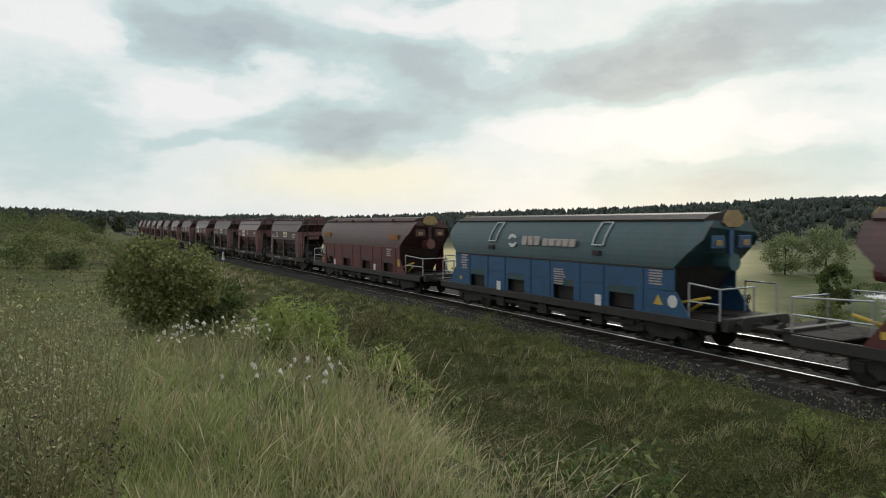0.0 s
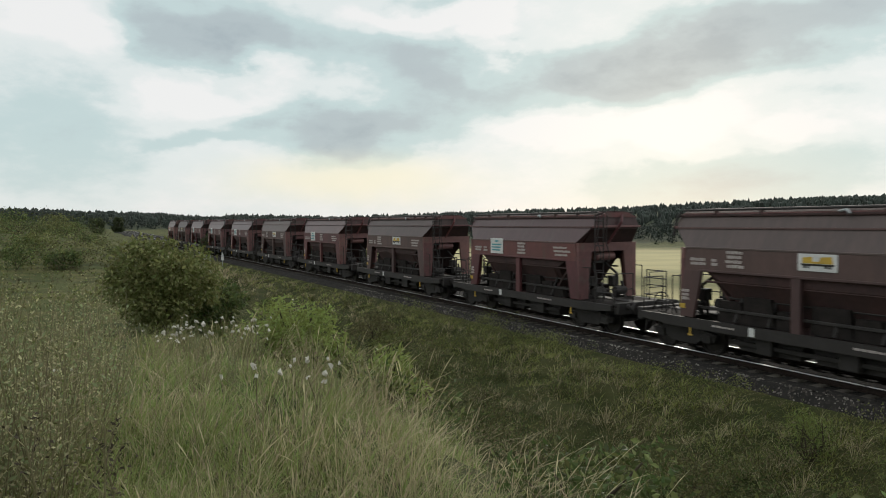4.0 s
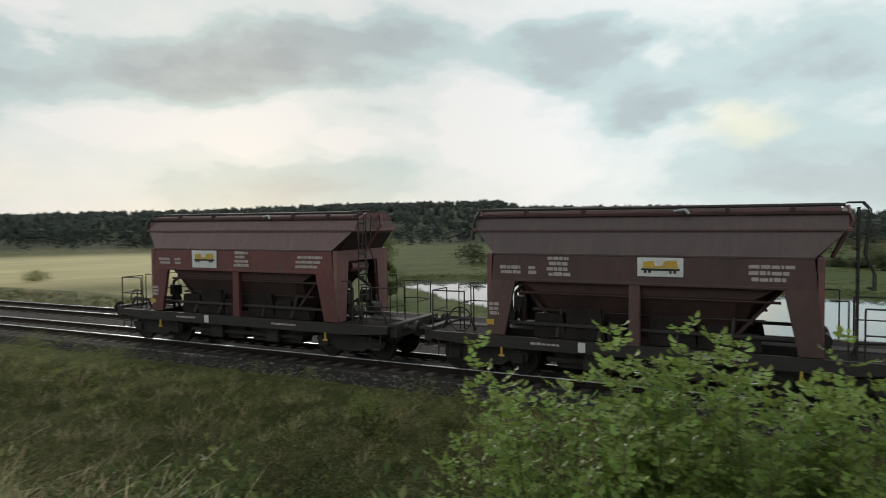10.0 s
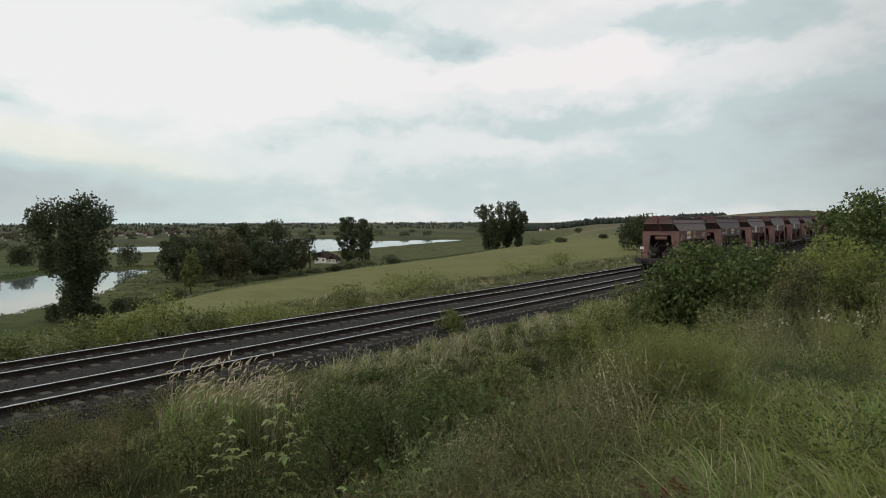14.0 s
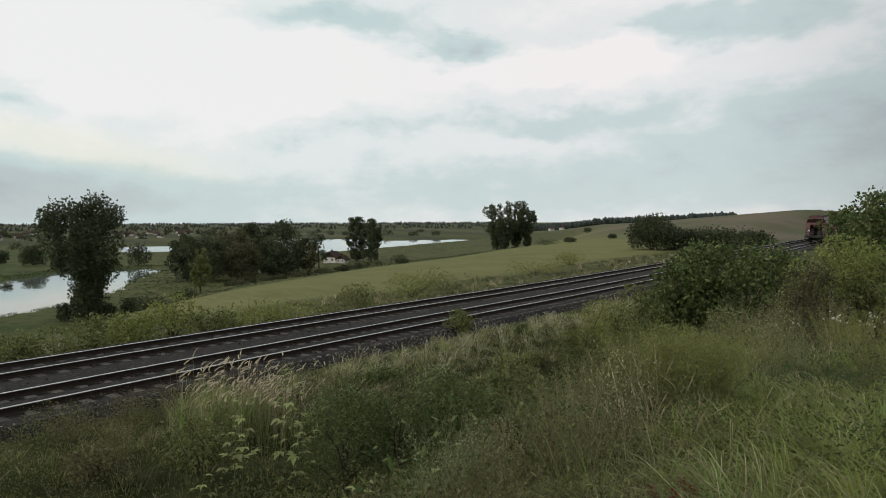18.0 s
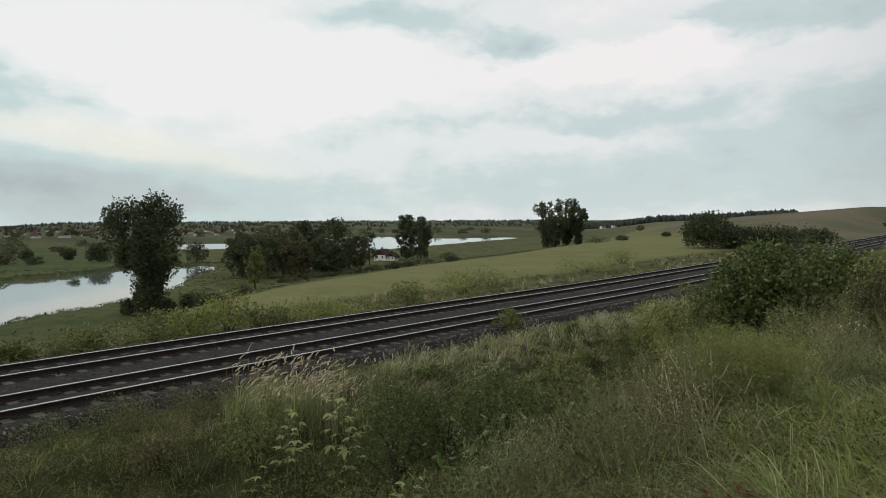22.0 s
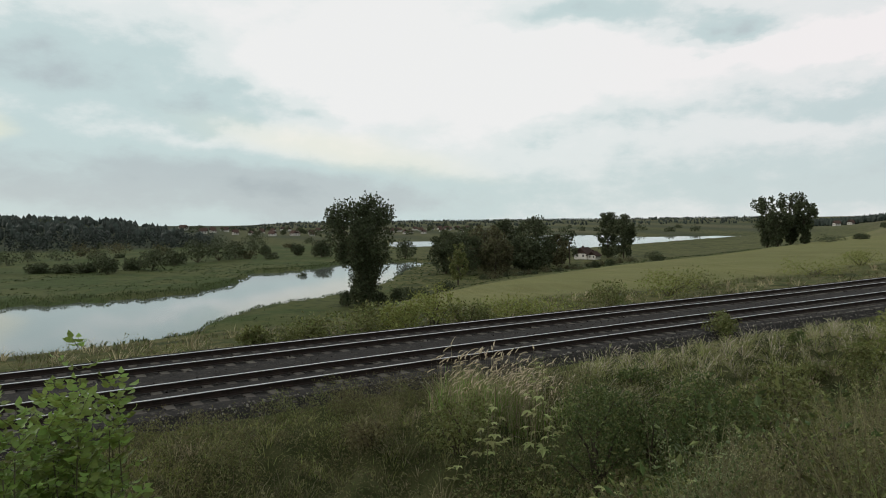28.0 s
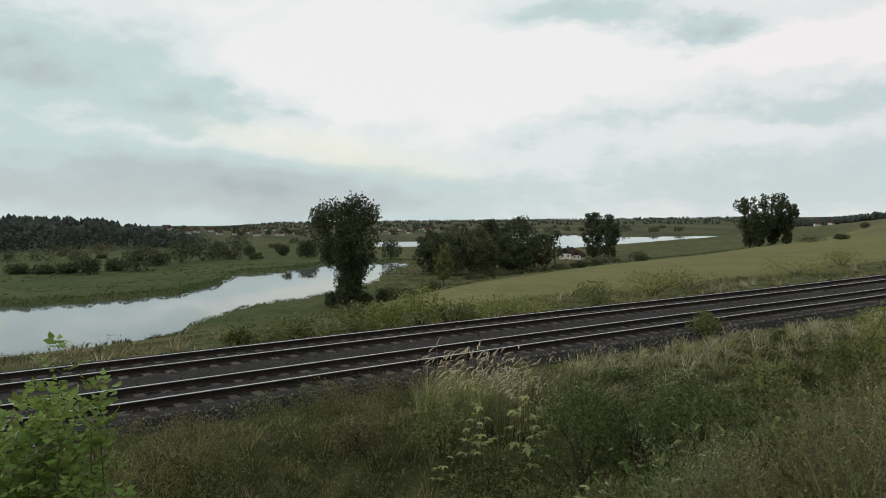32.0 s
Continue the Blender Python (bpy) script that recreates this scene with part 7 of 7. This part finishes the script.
def far_woods():
    """Forest on the ridges: thousands of rough crowns in one piece."""
    rg = np.random.default_rng(9)
    n = 8600
    az = rg.uniform(-62, 77, n)
    r = np.sqrt(rg.uniform(430 ** 2, 1020 ** 2, n))
    keep = (r > np.interp(az, [-62, -30, -20, -12, 0, 20, 40, 60, 70, 77], [430, 430, 480, 520, 470, 440, 440, 420, 400, 430]) + 26 * np.sin(az * .9)) & (r < np.interp(az, [-62, 60, 70, 77], [1020, 1020, 900, 520]))
    az, r = az[keep], r[keep]
    az2, r2 = rg.uniform(124, 141, 900), rg.uniform(900, 1150, 900)
    az3, r3 = rg.uniform(78, 124, 4200), rg.uniform(1400, 2900, 4200)
    m3 = rg.uniform(0, 1, 4200) < .12 + .88 * (np.sin(az3 * 2.2 + r3 * .011) > .35)
    az4, r4 = rg.uniform(-60, -33, 60), rg.uniform(220, 300, 60)
    m4 = (land(r4 * np.sin(np.radians(az4)), r4 * np.cos(np.radians(az4))) > 0) & (az4 < -31 - (r4 - 120) * .0)
    az, r = np.concatenate([az, az2, az3[m3], az4[m4]]), np.concatenate([r, r2, r3[m3], r4[m4]])
    size = np.concatenate([np.full(keep.sum(), 1.0), np.full(900, 1.0), rg.uniform(.32, .6, m3.sum()), np.full(m4.sum(), .45)])
    size = np.where(r < 1200, size * np.where(az < -18, .5, .66), size)
    # the front rows are leafy, the rest only rough crowns
    front = (r < 640) & (rg.uniform(0, 1, len(az)) < np.where(r < 560, 1.0, .6))
    fx, fy = r[front] * np.sin(np.radians(az[front])), r[front] * np.cos(np.radians(az[front]))
    h = size[front] * rg.uniform(9, 15, front.sum())
    cen, rad = [], []
    for u, w in ((.3, .30), (.55, .27), (.8, .17)):
        k = rg.normal(0, .09, (front.sum(), 2)) * h[:, None]
        cen.append(np.stack([fx + k[:, 0], fy + k[:, 1], land(fx, fy) + h * u], -1))
        rad.append(h * w * rg.uniform(.8, 1.2, len(h)))
    v, f = leaf_cloud(rg, np.concatenate(cen), np.concatenate(rad), 38 * len(h), 1.35, droop=0, shell=.45, aspect=.8)
    tagged(new("wood_edge", mesh_np("wood_edge", v, f, WOODS, per=3)), "dark leafy edge of the mixed forest", "forest", kind="stuff")
    az, r, size = az[~front], r[~front], size[~front]
    n = len(az)
    x, y = r * np.sin(np.radians(az)), r * np.cos(np.radians(az))
    z = land(x, y)
    bm = bmesh.new()
    bmesh.ops.create_icosphere(bm, subdivisions=1, radius=1)
    base = np.array([v.co[:] for v in bm.verts])
    tri = np.array([[v.index for v in f.verts] for f in bm.faces])
    bm.free()
    hgt, wid = size * rg.uniform(10, 16, n), size * rg.uniform(6, 10, n)
    v = base[None] * rg.uniform(.75, 1.2, (n, len(base), 1))
    v[..., 0] *= wid[:, None] * .5
    v[..., 1] *= wid[:, None] * .5
    point = rg.uniform(0, 1, n) < .35
    shrink = np.where(point[:, None], 1 - .75 * np.clip(v[..., 2], 0, 1), 1)
    v[..., 0] *= shrink
    v[..., 1] *= shrink
    v[..., 2] = (v[..., 2] * .55 + .5) * hgt[:, None]
    v += np.stack([x, y, z - 1], -1)[:, None]
    f = (np.arange(n)[:, None, None] * len(base) + tri[None]).reshape(-1, 3)
    tagged(new("far_woods", mesh_np("far_woods", v.reshape(-1, 3), f, WOODS, per=3)), "dark mixed forest covering the far ridges", "forest", kind="stuff")


far_woods()


def house(az, r, w, dp, h, turn, label, tile=None, pitch=.42, lift=0.0):
    ob = tagged(new("house"), label, "house")
    ob.location = at(az, r, lift)
    ob.rotation_euler.z = radians(turn)
    part("wall", box((-w / 2, -dp / 2, -1.5), (w / 2, dp / 2, h)), PLASTER, ob)
    tile = tile or ROOF
    rf = h + dp * pitch
    part("roof", prism([(-dp / 2 - .5, h - .25), (0, rf), (dp / 2 + .5, h - .25), (dp / 2 + .4, h - .05 - .4), (0, rf - .45), (-dp / 2 - .4, h - .45)], -w / 2 - .5, w / 2 + .5), tile, ob)
    part("gable", prism([(-dp / 2, h), (0, rf - .4), (dp / 2, h)], -w / 2 + .02, w / 2 - .02), ROOF, ob)
    part("chimney", box((w * .12, -.3, rf - .8), (w * .12 + .6, .3, rf + .6)), ROOF, ob)
    for k in range(3):
        xx = -w / 2 + w * (k + .6) / 3.2
        for sy in (-1, 1):
            y0, y1 = sorted((sy * dp / 2, sy * (dp / 2 + .05)))
            part("window", box((xx - w * .055, y0, h * .35), (xx + w * .055, y1, h * .8)), BLACK, ob)
    for sy in (-1, 1):
        x0, x1 = sorted((sy * w / 2, sy * (w / 2 + .05)))
        for yy in (-dp * .22, dp * .22):
            part("window", box((x0, yy - dp * .06, h * .35), (x1, yy + dp * .06, h * .8)), BLACK, ob)
    return ob


house(107.9, 262, 5.4, 5.6, 1.9, 130, "white plastered lake house with a brown gable roof", lift=.2)
house(108.7, 259, 3.8, 3.4, 1.5, 135, "low white outbuilding beside the lake house", lift=.1)
rgh = random.Random(5)
VILLAGE = [(rgh.uniform(74.5, 86), rgh.uniform(760, 1250)) for k in range(24)] + [(91.2 + .36 * k + rgh.uniform(-.15, .15), rgh.uniform(850, 1200)) for k in range(20)] + [(126.5, 880), (127.4, 900)]
for az, r in VILLAGE:
    house(az, r, rgh.uniform(5.5, 8), rgh.uniform(4.5, 6), rgh.uniform(2.4, 3.2), rgh.uniform(0, 180), "distant village house with pale walls and red tiled roof", tile=ROOF_RED, pitch=.62)
for k in range(90):
    az, r = (rgh.uniform(62, 122), rgh.uniform(700, 1500)) if k < 46 else (rgh.choice((rgh.uniform(75, 86), rgh.uniform(90, 99))), rgh.uniform(880, 1400))
    if not -1 < float(land(r * math.sin(radians(az)), r * math.cos(radians(az)))) + 12.5:
        continue
    bush("bush", az, r, rgh.uniform(8, 22) * (1 if k < 46 else .6), rgh.uniform(4.5, 9), 300, 1.6, LEAF_FAR, "distant dark clump of trees on the plain", 700 + k, 8, stems=2)


def train_s(t):
    return SPEED * (t - T_END)


ROLL = [k * .036 for k in range(889)] + [32.0]


def motions():
    times = [k * .5 for k in range(41)] + [22, 24, 26, 28, 30, 32]
    for wagon, ahead in TRAIN:
        rows = []
        for t in times:
            s = train_s(t) + ahead
            rows.append((t, pose(*on_track(s, .75), 0, 0, heading(s))))
        walk(wagon, rows)
        # the wheels roll without slipping
        for frame_part in wagon.children:
            for wheels in frame_part.children:
                if wheels.name.startswith("wheelset"):
                    x = wheels.location.x
                    walk(wheels, [(t, pose(x, 0, .46, 0, math.degrees(SPEED * t / .46), 0)) for t in ROLL])


motions()
